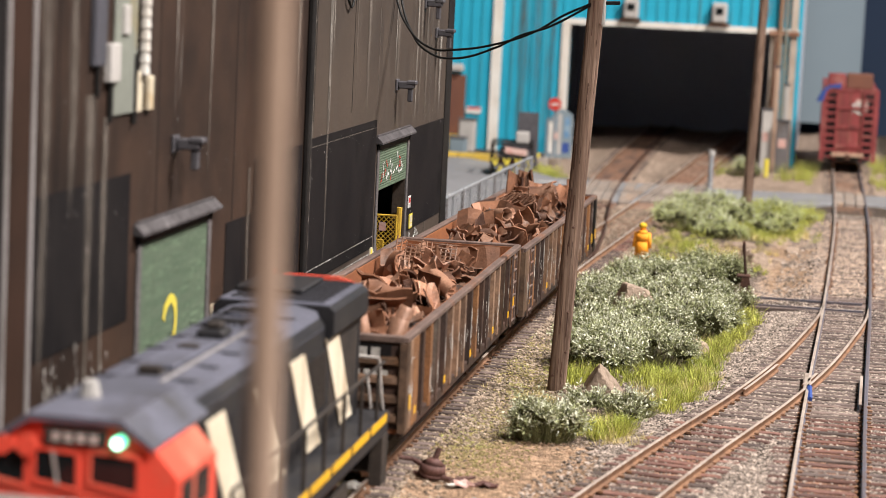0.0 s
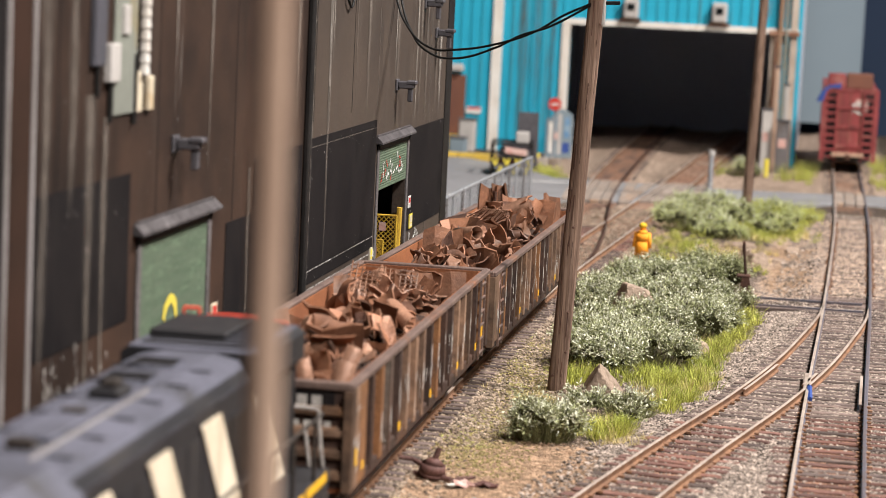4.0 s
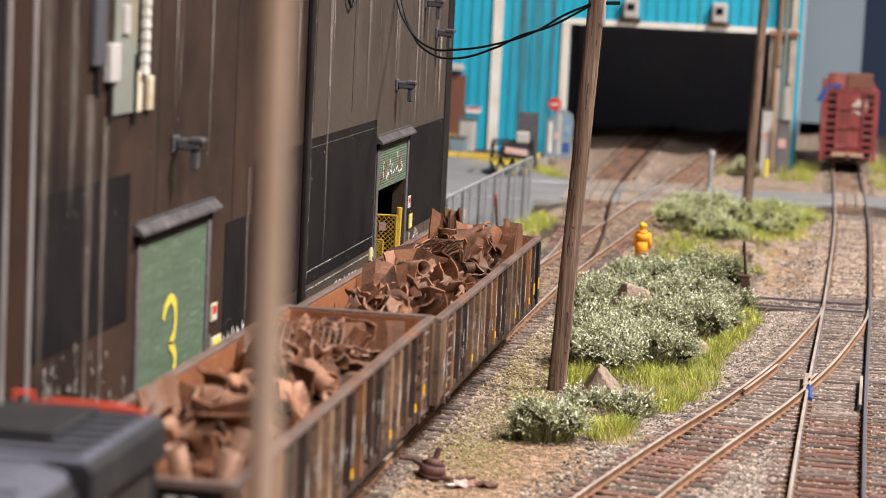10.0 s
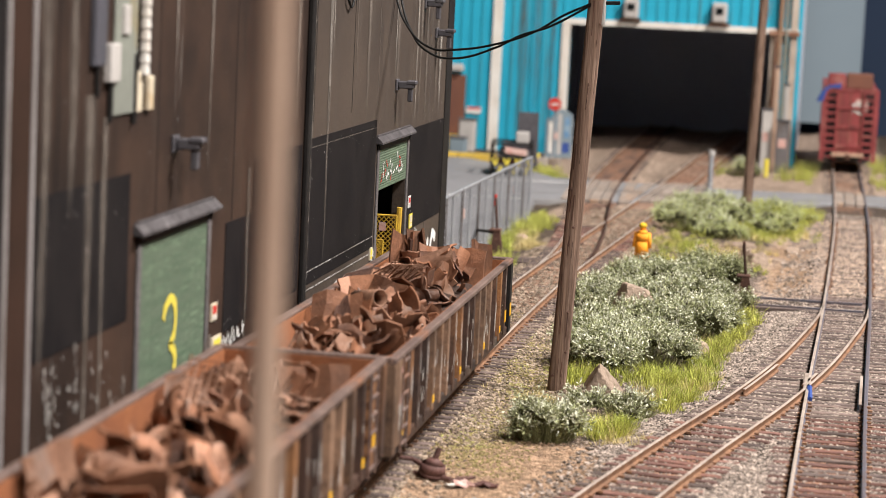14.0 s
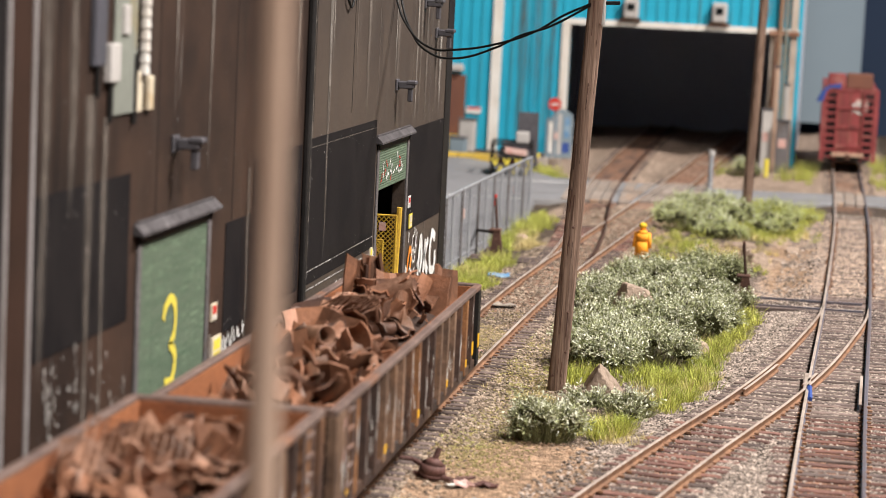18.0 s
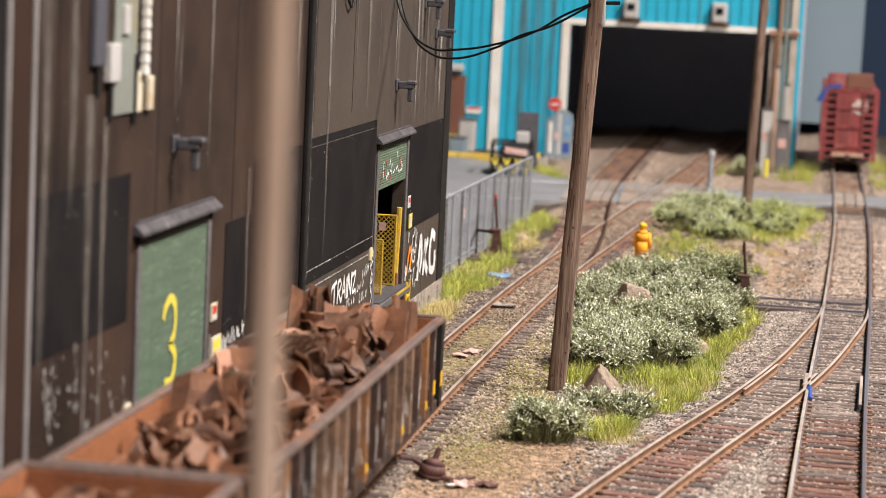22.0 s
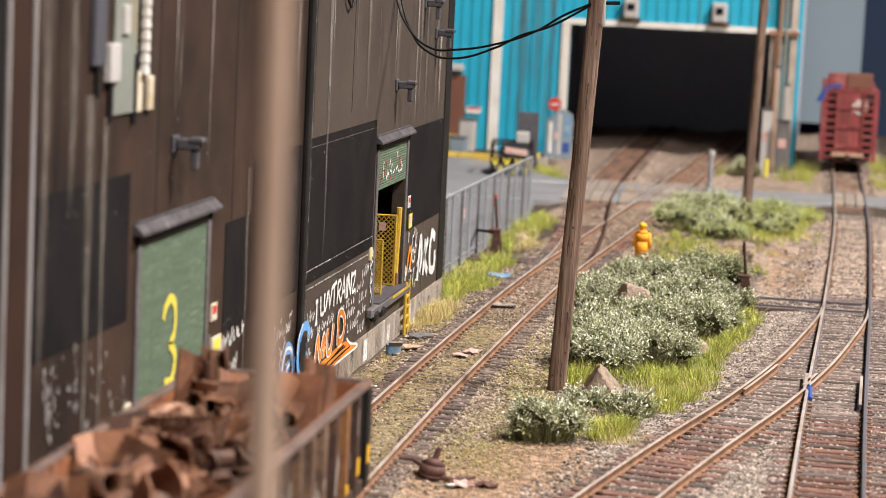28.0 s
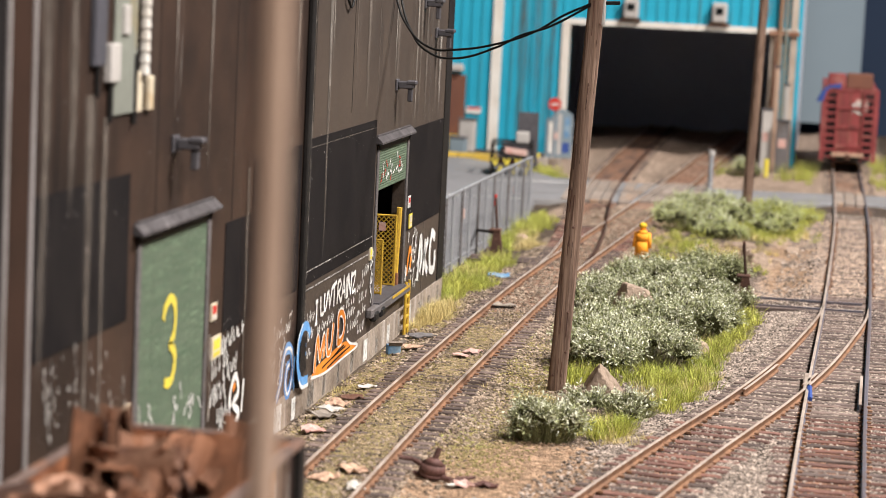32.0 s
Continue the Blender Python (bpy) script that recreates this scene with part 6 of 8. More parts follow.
def locomotive():
    g = thing("diesel_locomotive", label="black model diesel locomotive with a red cab and cream diagonal stripes", category="locomotive", group="train")
    part("frame", B(-1.45, 1.45, -8.7, 8.75, 1.25, 1.72, 0.04), M["hood"], g)
    for s in (-1, 1):
        part("walkway_edge", B(s * 1.452, s * 1.475, -8.6, 8.7, 1.52, 1.72), M["frame_black"], g)
        for y in np.arange(-8.4, 8.5, 1.7):
            part("edge_stripe", B(s * 1.476, s * 1.486, y, y + 1.5, 1.56, 1.72), M["reflector"], g, "yellow edge stripe")
        for y in np.arange(-3.2, 8.3, 1.55):
            part("stanchion", rods([(s * 1.42, y, 1.72), (s * 1.42, y, 2.75)], 0.035), M["frame_black"], g)
        part("handrail", rods([(s * 1.42, -3.2, 2.75), (s * 1.42, 8.2, 2.75)], 0.03), M["frame_black"], g)
    # long hood with rounded shoulders
    hood = [(-0.95, 1.72), (0.95, 1.72), (0.95, 3.9), (0.78, 4.12), (0.4, 4.2), (-0.4, 4.2), (-0.78, 4.12), (-0.95, 3.9)]
    part("long_hood", prism(bmesh.new(), hood, 1, -3.5, 7.9), M["hood"], g)
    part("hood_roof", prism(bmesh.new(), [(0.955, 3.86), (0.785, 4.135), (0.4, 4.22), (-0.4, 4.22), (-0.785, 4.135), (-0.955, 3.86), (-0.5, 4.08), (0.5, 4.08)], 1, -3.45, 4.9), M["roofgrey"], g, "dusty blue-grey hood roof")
    rad = [(-0.95, 3.55), (0.95, 3.55), (1.1, 3.72), (1.1, 4.14), (1.0, 4.22), (-1.0, 4.22), (-1.1, 4.14), (-1.1, 3.72)]
    part("radiator_flare", prism(bmesh.new(), rad, 1, 4.9, 8.0), M["hood"], g, "flared black radiator section")
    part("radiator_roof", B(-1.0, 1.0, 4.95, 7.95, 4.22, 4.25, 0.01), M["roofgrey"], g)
    for y in np.arange(5.2, 7.8, 0.42):
        part("radiator_slat", B(-0.85, 0.85, y, y + 0.16, 4.25, 4.28), M["hood"], g)
    part("hood_end", prism(bmesh.new(), [(-0.95, 1.72), (0.95, 1.72), (0.95, 3.95), (-0.95, 3.95)], 1, 8.0, 8.1), M["hood"], g)
    part("hood_end_cap", prism(bmesh.new(), [(-0.95, 3.95), (0.95, 3.95), (0.95, 4.08), (0.8, 4.26), (0.45, 4.34), (-0.45, 4.34), (-0.8, 4.26), (-0.95, 4.08)], 1, 8.0, 8.07), M["locored"], g, "bright red top of the hood end")
    part("raised_deck", B(-0.95, 0.3, 5.9, 7.7, 4.28, 4.36, 0.03), M["hood"], g)
    part("grab_loop", rods([(-0.95, 7.9, 4.2), (-0.95, 7.9, 4.42), (-0.68, 7.9, 4.42), (-0.68, 7.9, 4.2)], 0.028), M["locored"], g, "red grab loop on the roof")
    for y in (2.2, 3.5):
        bm = rod(bmesh.new(), (-0.12, y, 4.2), (-0.12, y, 4.28), 0.42, 0.4, 20)
        fan = part("roof_fan", bm, M["roofgrey"], g, "round grey roof fan with a dark grille")
        for k in range(5):
            part("fan_bar", B(-0.45, 0.21, y - 0.28 + k * 0.13, y - 0.23 + k * 0.13, 4.28, 4.295), M["hood"], fan)
    part("exhaust", B(-0.25, 0.2, 0.7, 1.3, 4.2, 4.36, 0.04), M["hood"], g)
    part("exhaust_stack", B(-0.12, 0.12, 0.85, 1.15, 4.36, 4.46, 0.03), M["frame_black"], g)
    part("roof_walk", B(0.3, 0.36, -3.2, 1.6, 4.215, 4.24, 0.01), M["strip"], g, "pale worn roof seam")
    for y in np.arange(-2.9, 4.6, 1.25):
        part("roof_seam", B(-0.75, 0.75, y, y + 0.04, 4.2, 4.225), M["hood"], g)
    part("roof_duct", B(-0.2, 0.25, -2.2, 0.3, 4.2, 4.3, 0.03), M["roofgrey"], g)
    for y in (-2.6, -0.6):
        part("lifting_lug", B(-0.16, 0.16, y - 0.1, y + 0.1, 4.22, 4.34), M["frame_black"], g)
    # hood doors and grilles
    for s in (-1, 1):
        for i in range(11):
            y = -3.2 + i * 0.78
            part("hood_door", B(s * 0.95, s * 0.967, y, y + 0.72, 1.95, 3.5), M["hood"], g)
        for k in range(14):
            y = 3.35 + k * 0.12
            part("grille_slat", B(s * 0.967, s * 0.985, y, y + 0.06, 2.5, 3.45), M["frame_black"], g)
        part("grille_frame", B(s * 0.95, s * 0.965, 5.1, 7.7, 2.2, 3.5), M["frame_black"], g)
        for yt, w in ((-2.6, 1.0), (0.0, 1.0), (2.62, 1.05), (5.35, 1.05)):
            bm = prism(bmesh.new(), [(yt - w / 2, 3.66), (yt + w / 2, 3.66), (yt + w / 2 + 1.55, 1.85), (yt - w / 2 + 1.55, 1.85)], 0, s * 0.966, s * 0.992)
            part("stripe", bm, M["locowhite"], g, "cream-white diagonal stripe")
    # cab
    c = part("cab", prism(bmesh.new(), [(-1.38, 1.72), (1.38, 1.72), (1.38, 3.480), (1.05, 3.850), (0.6, 4.140), (-0.6, 4.140), (-1.05, 3.850), (-1.38, 3.480)], 1, -5.9, -4.0), M["locored"], g, "bright red cab")
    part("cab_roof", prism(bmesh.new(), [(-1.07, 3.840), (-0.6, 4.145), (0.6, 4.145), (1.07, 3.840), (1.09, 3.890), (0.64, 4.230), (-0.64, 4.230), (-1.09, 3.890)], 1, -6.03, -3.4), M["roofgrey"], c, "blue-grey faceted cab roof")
    for x0, x1 in ((-1.15, -0.66), (-0.56, 0.04), (0.2, 0.86)):
        bm = prism(bmesh.new(), [(x0, 3.36), (x0 + 0.05, 3.32), (x1 - 0.05, 3.23), (x1, 3.27), (x1, 3.70), (x1 - 0.06, 3.76), (x0 + 0.06, 3.80), (x0, 3.75)], 1, -5.93, -5.9)
        part("cab_window", bm, M["glass"], c, "dark cab window")
        part("window_gasket", rods([(x0, -5.93, 3.34), (x1, -5.93, 3.24), (x1, -5.93, 3.73), (x0, -5.93, 3.78), (x0, -5.93, 3.34)], 0.035), M["locored"], c)
    part("wiper", rods([(-0.3, -5.95, 3.750), (-0.22, -5.96, 3.300)], 0.02, 4), M["boxpale"], c)
    part("dash_top", B(-1.2, 0.75, -6.7, -5.9, 3.0, 3.12, 0.03), M["boxpale"], c, "pale grey deck before the cab windows")
    for s in (-1, 1):
        part("side_window", B(s * 1.38, s * 1.395, -5.7, -5.2, 2.95, 3.400), M["glass"], c)
        part("side_window", B(s * 1.38, s * 1.395, -5.0, -4.4, 2.95, 3.400), M["glass"], c)
        part("side_panel", B(s * 1.38, s * 1.39, -5.85, -4.05, 1.9, 2.7), M["locored"], c)
    part("number_board", B(-0.42, 0.42, -6.0, -5.9, 3.840, 4.060, 0.02), M["frame_black"], c, "black board with pale bars")
    for i in range(4):
        part("mark", B(-0.3 + i * 0.17, -0.19 + i * 0.17, -6.01, -6.0, 3.890, 4.010), M["markwhite"], c)
    part("class_lamp", rod(bmesh.new(), (0.6, -6.06, 3.930), (0.6, -5.9, 3.930), 0.085, None, 16), M["headlight"], c, "lit green lamp with a white core")
    part("lamp_core", rod(bmesh.new(), (0.6, -6.075, 3.930), (0.6, -6.062, 3.930), 0.058, None, 14), M["lampcore"], c)
    for x in (-0.62, -0.95):
        part("dark_lamp", rod(bmesh.new(), (x, -6.08, 3.800), (x, -5.9, 3.800), 0.13, None, 14), M["locored"], c)
    part("bell", rod(bmesh.new(), (-0.25, -4.6, 4.200), (-0.25, -4.6, 4.450), 0.16, 0.1, 10), M["boxpale"], c, "pale roof fitting")
    part("short_hood", prism(bmesh.new(), [(-1.0, 1.72), (1.0, 1.72), (1.0, 2.9), (0.7, 3.1), (-0.7, 3.1), (-1.0, 2.9)], 1, -8.1, -5.9), M["locored"], g, "low red nose")
    # ends, steps, tank and trucks
    for s in (-1, 1):
        part("pilot", B(-1.4, 1.4, s * 8.55, s * 8.75, 0.5, 1.72, 0.04), M["hood"], g)
        part("coupler", B(-0.12, 0.12, s * 8.6, s * 9.2, 0.72, 0.98, 0.04), M["rust_dark"], g)
        for x in (-1.35, 1.35):
            part("steps", B(x - 0.12, x + 0.12, s * 8.1, s * 8.7, 0.35, 1.3), M["frame_black"], g)
            part("grab_iron", rods([(x, s * 8.75, 0.6), (x, s * 8.85, 1.5), (x * 0.95, s * 8.8, 2.0), (x * 0.9, s * 8.8, 2.7), (x * 0.45, s * 8.7, 2.75)], 0.032), M["handrail"], g, "pale bent handrail")
            part("grab_iron", rods([(x * 0.8, s * 8.75, 0.6), (x * 0.8, s * 8.82, 1.75), (x * 0.72, s * 8.8, 2.45)], 0.03), M["handrail"], g)
    part("fuel_tank", B(-1.2, 1.2, -2.4, 2.4, 0.35, 1.25, 0.15), M["frame_black"], g)
    for ch in g.children:
        ch.matrix_basis = pose(0, 0, 0.1 * S)
    for y in (-5.4, 5.4):
        part("bolster", B(-0.5, 0.5, y - 0.5, y + 0.5, 0.7, 1.4), M["frame_black"], g)
    sets = truck(g, -5.4, 0.5, 1.35) + truck(g, 5.4, 0.5, 1.35)
    return g, sets


LOCO, CAR_1, CAR_2 = locomotive(), near_car(), far_car()


def parked_car():
    y0 = 133.0
    x = line_r(y0)
    g = thing("box_wagon", x, y0, 0, 0.3, label="oxide red model freight car parked on the far track", category="wagon")
    part("end", B(-1.5, 1.5, 0, 0.1, 0.95, 4.6), M["boxcar"], g)
    for s in (-1, 1):
        part("side", B(s * 1.45, s * 1.55, 0.05, 15, 0.95, 4.6), M["boxcar"], g)
        part("corner_post", B(s * 1.35, s * 1.6, -0.06, 0.1, 0.5, 4.65), M["boxcar"], g)
        for z in np.arange(0.7, 4.3, 0.42):
            part("rung", B(s * 0.75, s * 1.32, -0.16, -0.11, z, z + 0.1), M["boxcar"], g)
            # black plate that paints the shade between two rungs
            part("rung_gap", B(s * 0.8, s * 1.28, -0.012, -0.004, z + 0.12, z + 0.34), M["patch"], g)
        part("stile", B(s * 0.72, s * 0.8, -0.16, 0.0, 0.5, 4.5), M["boxcar"], g)
    for z in (1.3, 2.4, 3.5):
        part("end_rib", B(-0.7, 0.7, -0.09, 0, z, z + 0.16), M["boxcar"], g)
    part("roof", B(-1.55, 1.55, -0.05, 15, 4.55, 4.68), M["boxcar"], g)
    part("faded_patch", B(0.3, 1.0, -0.015, -0.004, 3.4, 4.1), M["pink"], g)
    part("end_sill", B(-0.9, 0.9, -0.35, 0, 0.8, 1.0), M["clay"], g, "dusty end platform")
    for sx in (-0.62, -0.02, 0.58):
        part("end_seam", B(sx, sx + 0.05, -0.03, 0, 1.0, 4.5), M["brown"], g)
    rr = random.Random(6)
    for k in range(16):
        sx, z = rr.uniform(0.1, 0.6), rr.uniform(3.2, 3.9)
        part("chalk_stroke", B(sx, sx + rr.uniform(0.05, 0.3), -0.018, -0.006, z, z + rr.uniform(0.04, 0.16)), M["markwhite"], g)
    part("brake_pipe", rods([(0.5, -0.4, 0.7), (0.7, -0.5, 0.35), (0.95, -0.4, 0.6)], 0.05), M["frame_black"], g)
    part("coupler", B(-0.14, 0.14, -0.5, 0, 0.62, 0.95, 0.04), M["rust_dark"], g)
    part("underframe", B(-1.3, 1.3, 0.1, 14.8, 0.5, 0.95), M["frame_black"], g)
    truck(g, 2.0)
    truck(g, 12.5)
    c = thing("crate_load", x, y0, 4.68, 0, label="faded red and grey crates on the wagon roof", category="crate")
    part("crate", B(-1.35, -0.35, 0.3, 2.2, 0, 0.8, 0.05), M["boxcar"], c)
    part("crate", B(-0.3, 1.2, 0.4, 2.4, 0, 0.85, 0.05), M["brown"], c)
    t = thing("tarpaulin", x - 1.55, y0, 4.2, 0, label="dark blue tarpaulin hung over the wagon's edge", category="tarpaulin")
    bm = prism(bmesh.new(), [(0.95, 0.75), (0.25, 0.62), (-0.1, 0.3), (-0.4, -0.35), (-0.02, -0.3), (0.12, 0.2), (0.3, 0.5), (0.95, 0.5)], 1, -0.1, 1.6)
    part("cloth", bm, M["tarp"], t)
    return g


parked_car()


# ---- poles and cables ----
def pole(x0, y0, x1, y1, z1, r0, r1, label, arms=False):
    p = thing("utility_pole", x0, y0, ground_z(x0, y0), label=label, category="pole")
    bm = bmesh.new()
    n, rows = 18, 26
    zb = ground_z(x0, y0)
    rings = []
    for j in range(rows):
        t = j / (rows - 1)
        r = r0 + (r1 - r0) * t
        z = -0.3 + (z1 - zb + 0.3) * t
        cx, cy = (x1 - x0) * t, (y1 - y0) * t
        rings.append([bm.verts.new((cx + r * (1 + 0.035 * noise.noise((i * 1.3, j * 0.15, x0))) * math.cos(2 * math.pi * i / n), cy + r * (1 + 0.035 * noise.noise((i * 1.3, j * 0.15, y0))) * math.sin(2 * math.pi * i / n), z)) for i in range(n)])
    for a, b in zip(rings[:-1], rings[1:]):
        for i in range(n):
            bm.faces.new((a[i], a[(i + 1) % n], b[(i + 1) % n], b[i]))
    bm.faces.new(rings[-1])
    bm.faces.new(rings[0][::-1])
    part("shaft", bm, M["pole" if y0 < 20 else "pole_dark"], p, smooth=True)
    if y0 > 20:
        rr = random.Random(int(y0))
        for _ in range(26):
            t, L, a = rr.uniform(0.02, 0.82), rr.uniform(0.15, 0.9), math.radians(rr.uniform(-160, -20))
            q = (r0 + (r1 - r0) * t) * 1.0
            ends = []
            for u in (t, t + L / (z1 - zb)):
                ends.append(((x1 - x0) * u + q * math.cos(a), (y1 - y0) * u + q * math.sin(a), -0.3 + (z1 - zb + 0.3) * u))
            part("split", rods(ends, rr.uniform(0.006, 0.014), 4), M["rust_dark"], p)
        for _ in range(7):
            u, a = rr.uniform(0.05, 0.8), math.radians(rr.uniform(-150, -30))
            q = r0 + (r1 - r0) * u
            c = Vector(((x1 - x0) * u + q * math.cos(a), (y1 - y0) * u + q * math.sin(a), -0.3 + (z1 - zb + 0.3) * u))
            part("knot", rod(bmesh.new(), c, c + 0.03 * Vector((math.cos(a), math.sin(a), -0.4)), 0.035, 0.015, 6), M["rust_dark"], p)
    if arms:
        t = (9.2 - zb) / (z1 - zb)
        cx = (x1 - x0) * t
        part("bracket", B(cx + 0.14, cx + 0.26, -0.12, 0.12, 9.1 - zb, 10.6 - zb, 0.02), M["boxpale"], p, "pale grey metal bracket")
        part("bolt", rods([(cx - 0.1, -0.02, 9.65 - zb), (cx + 0.62, -0.02, 9.68 - zb)], 0.05), M["cable"], p)
    return p


pole(3.07, 57.63, 3.70, 57.6, 12.0, 0.235, 0.205, "leaning brown wooden utility pole beside the bushes", True)
pole(6.33, 107.8, 6.60, 107.8, 12.0, 0.24, 0.2, "brown wooden utility pole near the road")
pole(5.62, 15.0, 5.525, 15.0, 11.5, 0.118, 0.112, "thin brown wooden utility pole close to the camera")


def cable(name, pts, r, label):
    c = bpy.data.curves.new(name, "CURVE")
    c.dimensions, c.bevel_depth, c.bevel_resolution = "3D", r * S, 2
    sp = c.splines.new("BEZIER")
    sp.bezier_points.add(len(pts) - 1)
    for b, p in zip(sp.bezier_points, pts):
        b.co = Vector(p) * S
        b.handle_left_type = b.handle_right_type = "AUTO"
    c.materials.append(M["cable"])
    tmp = new(name, c)
    bpy.context.view_layer.update()
    me = bpy.data.meshes.new_from_object(tmp.evaluated_get(bpy.context.evaluated_depsgraph_get()))
    bpy.data.objects.remove(tmp)
    return tagged(new(name, me), label, "cable")


cable("power_cable", [(-2.41, 62.0, 9.6), (-2.0, 61.4, 8.86), (-1.0, 60.2, 8.2), (-0.3, 59.7, 8.22), (0.9, 58.9, 8.45), (2.0, 58.2, 8.85), (2.75, 57.8, 9.3), (3.45, 57.4, 9.62)], 0.031, "black sagging power cable from the wall to the pole")
cable("power_cable", [(-2.41, 62.3, 9.95), (-1.9, 61.5, 8.75), (-1.0, 60.2, 8.05), (-0.4, 59.8, 7.98), (0.9, 58.9, 8.36), (1.55, 58.5, 8.7), (2.4, 57.9, 9.0), (3.45, 57.38, 9.58)], 0.031, "black sagging power cable from the wall to the pole")
cable("power_cable", [(-2.38, 55.2, 9.9), (-2.33, 55.5, 9.38), (-2.33, 55.9, 9.3), (-2.37, 56.2, 9.9)], 0.031, "small loop of black cable on the wall")


# ---- fence and yard clutter ----
def wire_fence():
    f = thing("wire_fence", label="grey chain-link fence along the asphalt yard", category="fence")
    pts = [(-3.25, 76.4), (-3.22, 79.5), (-3.14, 83.0), (-3.06, 86.6), (-2.98, 90.2), (-2.88, 93.8), (-2.76, 97.9)]
    h = 2.75
    mids = [((a[0] + b[0]) / 2, (a[1] + b[1]) / 2) for a, b in zip(pts[:-1], pts[1:])]
    for x, y in pts + mids:
        part("post", rods([(x, y, -0.4), (x, y, h - 0.25)], 0.06), M["greygate" if (x, y) in mids else "fence"], f)
    for (xa, ya), (xb, yb) in zip(pts[:-1], pts[1:]):
        part("top_rail", rods([(xa, ya, h - 0.3), (xb, yb, h - 0.3)], 0.06), M["fence"], f, "pale top rail")
        part("bottom_wire", rods([(xa, ya, 0.0), (xb, yb, 0.0)], 0.02, 4), M["fence"], f)
        bm = bmesh.new()
        L, H = math.hypot(xb - xa, yb - ya), h - 0.3
        for k in np.arange(-H, L, 0.26):
            t0, t1 = max(0.0, -k), min(H, L - k)
            if t1 - t0 < 0.05:
                continue
            for sg in (0, 1):
                a, b = (k + t0) / L, (k + t1) / L
                if sg:
                    a, b = 1 - a, 1 - b
                rod(bm, (xa + (xb - xa) * a, ya + (yb - ya) * a, t0), (xa + (xb - xa) * b, ya + (yb - ya) * b, t1), 0.0075, None, 3)
        tagged(part("chain_link", bm, M["fence"], f), kind="stuff")
    for y, z in ((81.2, 1.4), (93.0, 2.0), (95.0, 1.1)):
        part("tag_plate", B(-3.12, -3.1, y, y + 0.3, z, z + 0.35), M["pink"], f)


wire_fence()


def switch_stand(x, y, h, label, target, m):
    s = thing("switch_stand", x, y, ground_z(x, y), label=label, category="switch stand")
    part("base", B(-0.35, 0.35, -0.25, 0.25, -0.05, 0.18, 0.04), M["rust_dark"], s)
    part("body", prism(bmesh.new(), [(-0.24, 0.18), (0.24, 0.18), (0.12, h * 0.42), (-0.12, h * 0.42)], 1, -0.16, 0.16), M["rust_dark"], s)
    part("collar", B(-0.3, 0.16, -0.18, 0.18, h * 0.42, h * 0.42 + 0.1, 0.03), M["rust_dark"], s)
    part("mast", rods([(0, 0, h * 0.42), (-0.12, 0, h * 0.95)], 0.05), M["rust_dark"], s)
    part("target", B(-0.17, -0.07, -0.03, 0.03, h * 0.82, h, 0.02), M[target], s)
    if m:
        part("lever", rods([(0, 0, h * 0.4), (-0.8, 0, h * 0.42), (-1.0, 0.0, h * 0.15)], 0.06), M["black"], s)
    return s


switch_stand(7.28, 76.6, 2.1, "dark rusty switch stand beside the turnout", "rust_dark", False)
switch_stand(-2.3, 84.6, 2.4, "dark switch stand with a red target beside the fence", "redpaint", True)


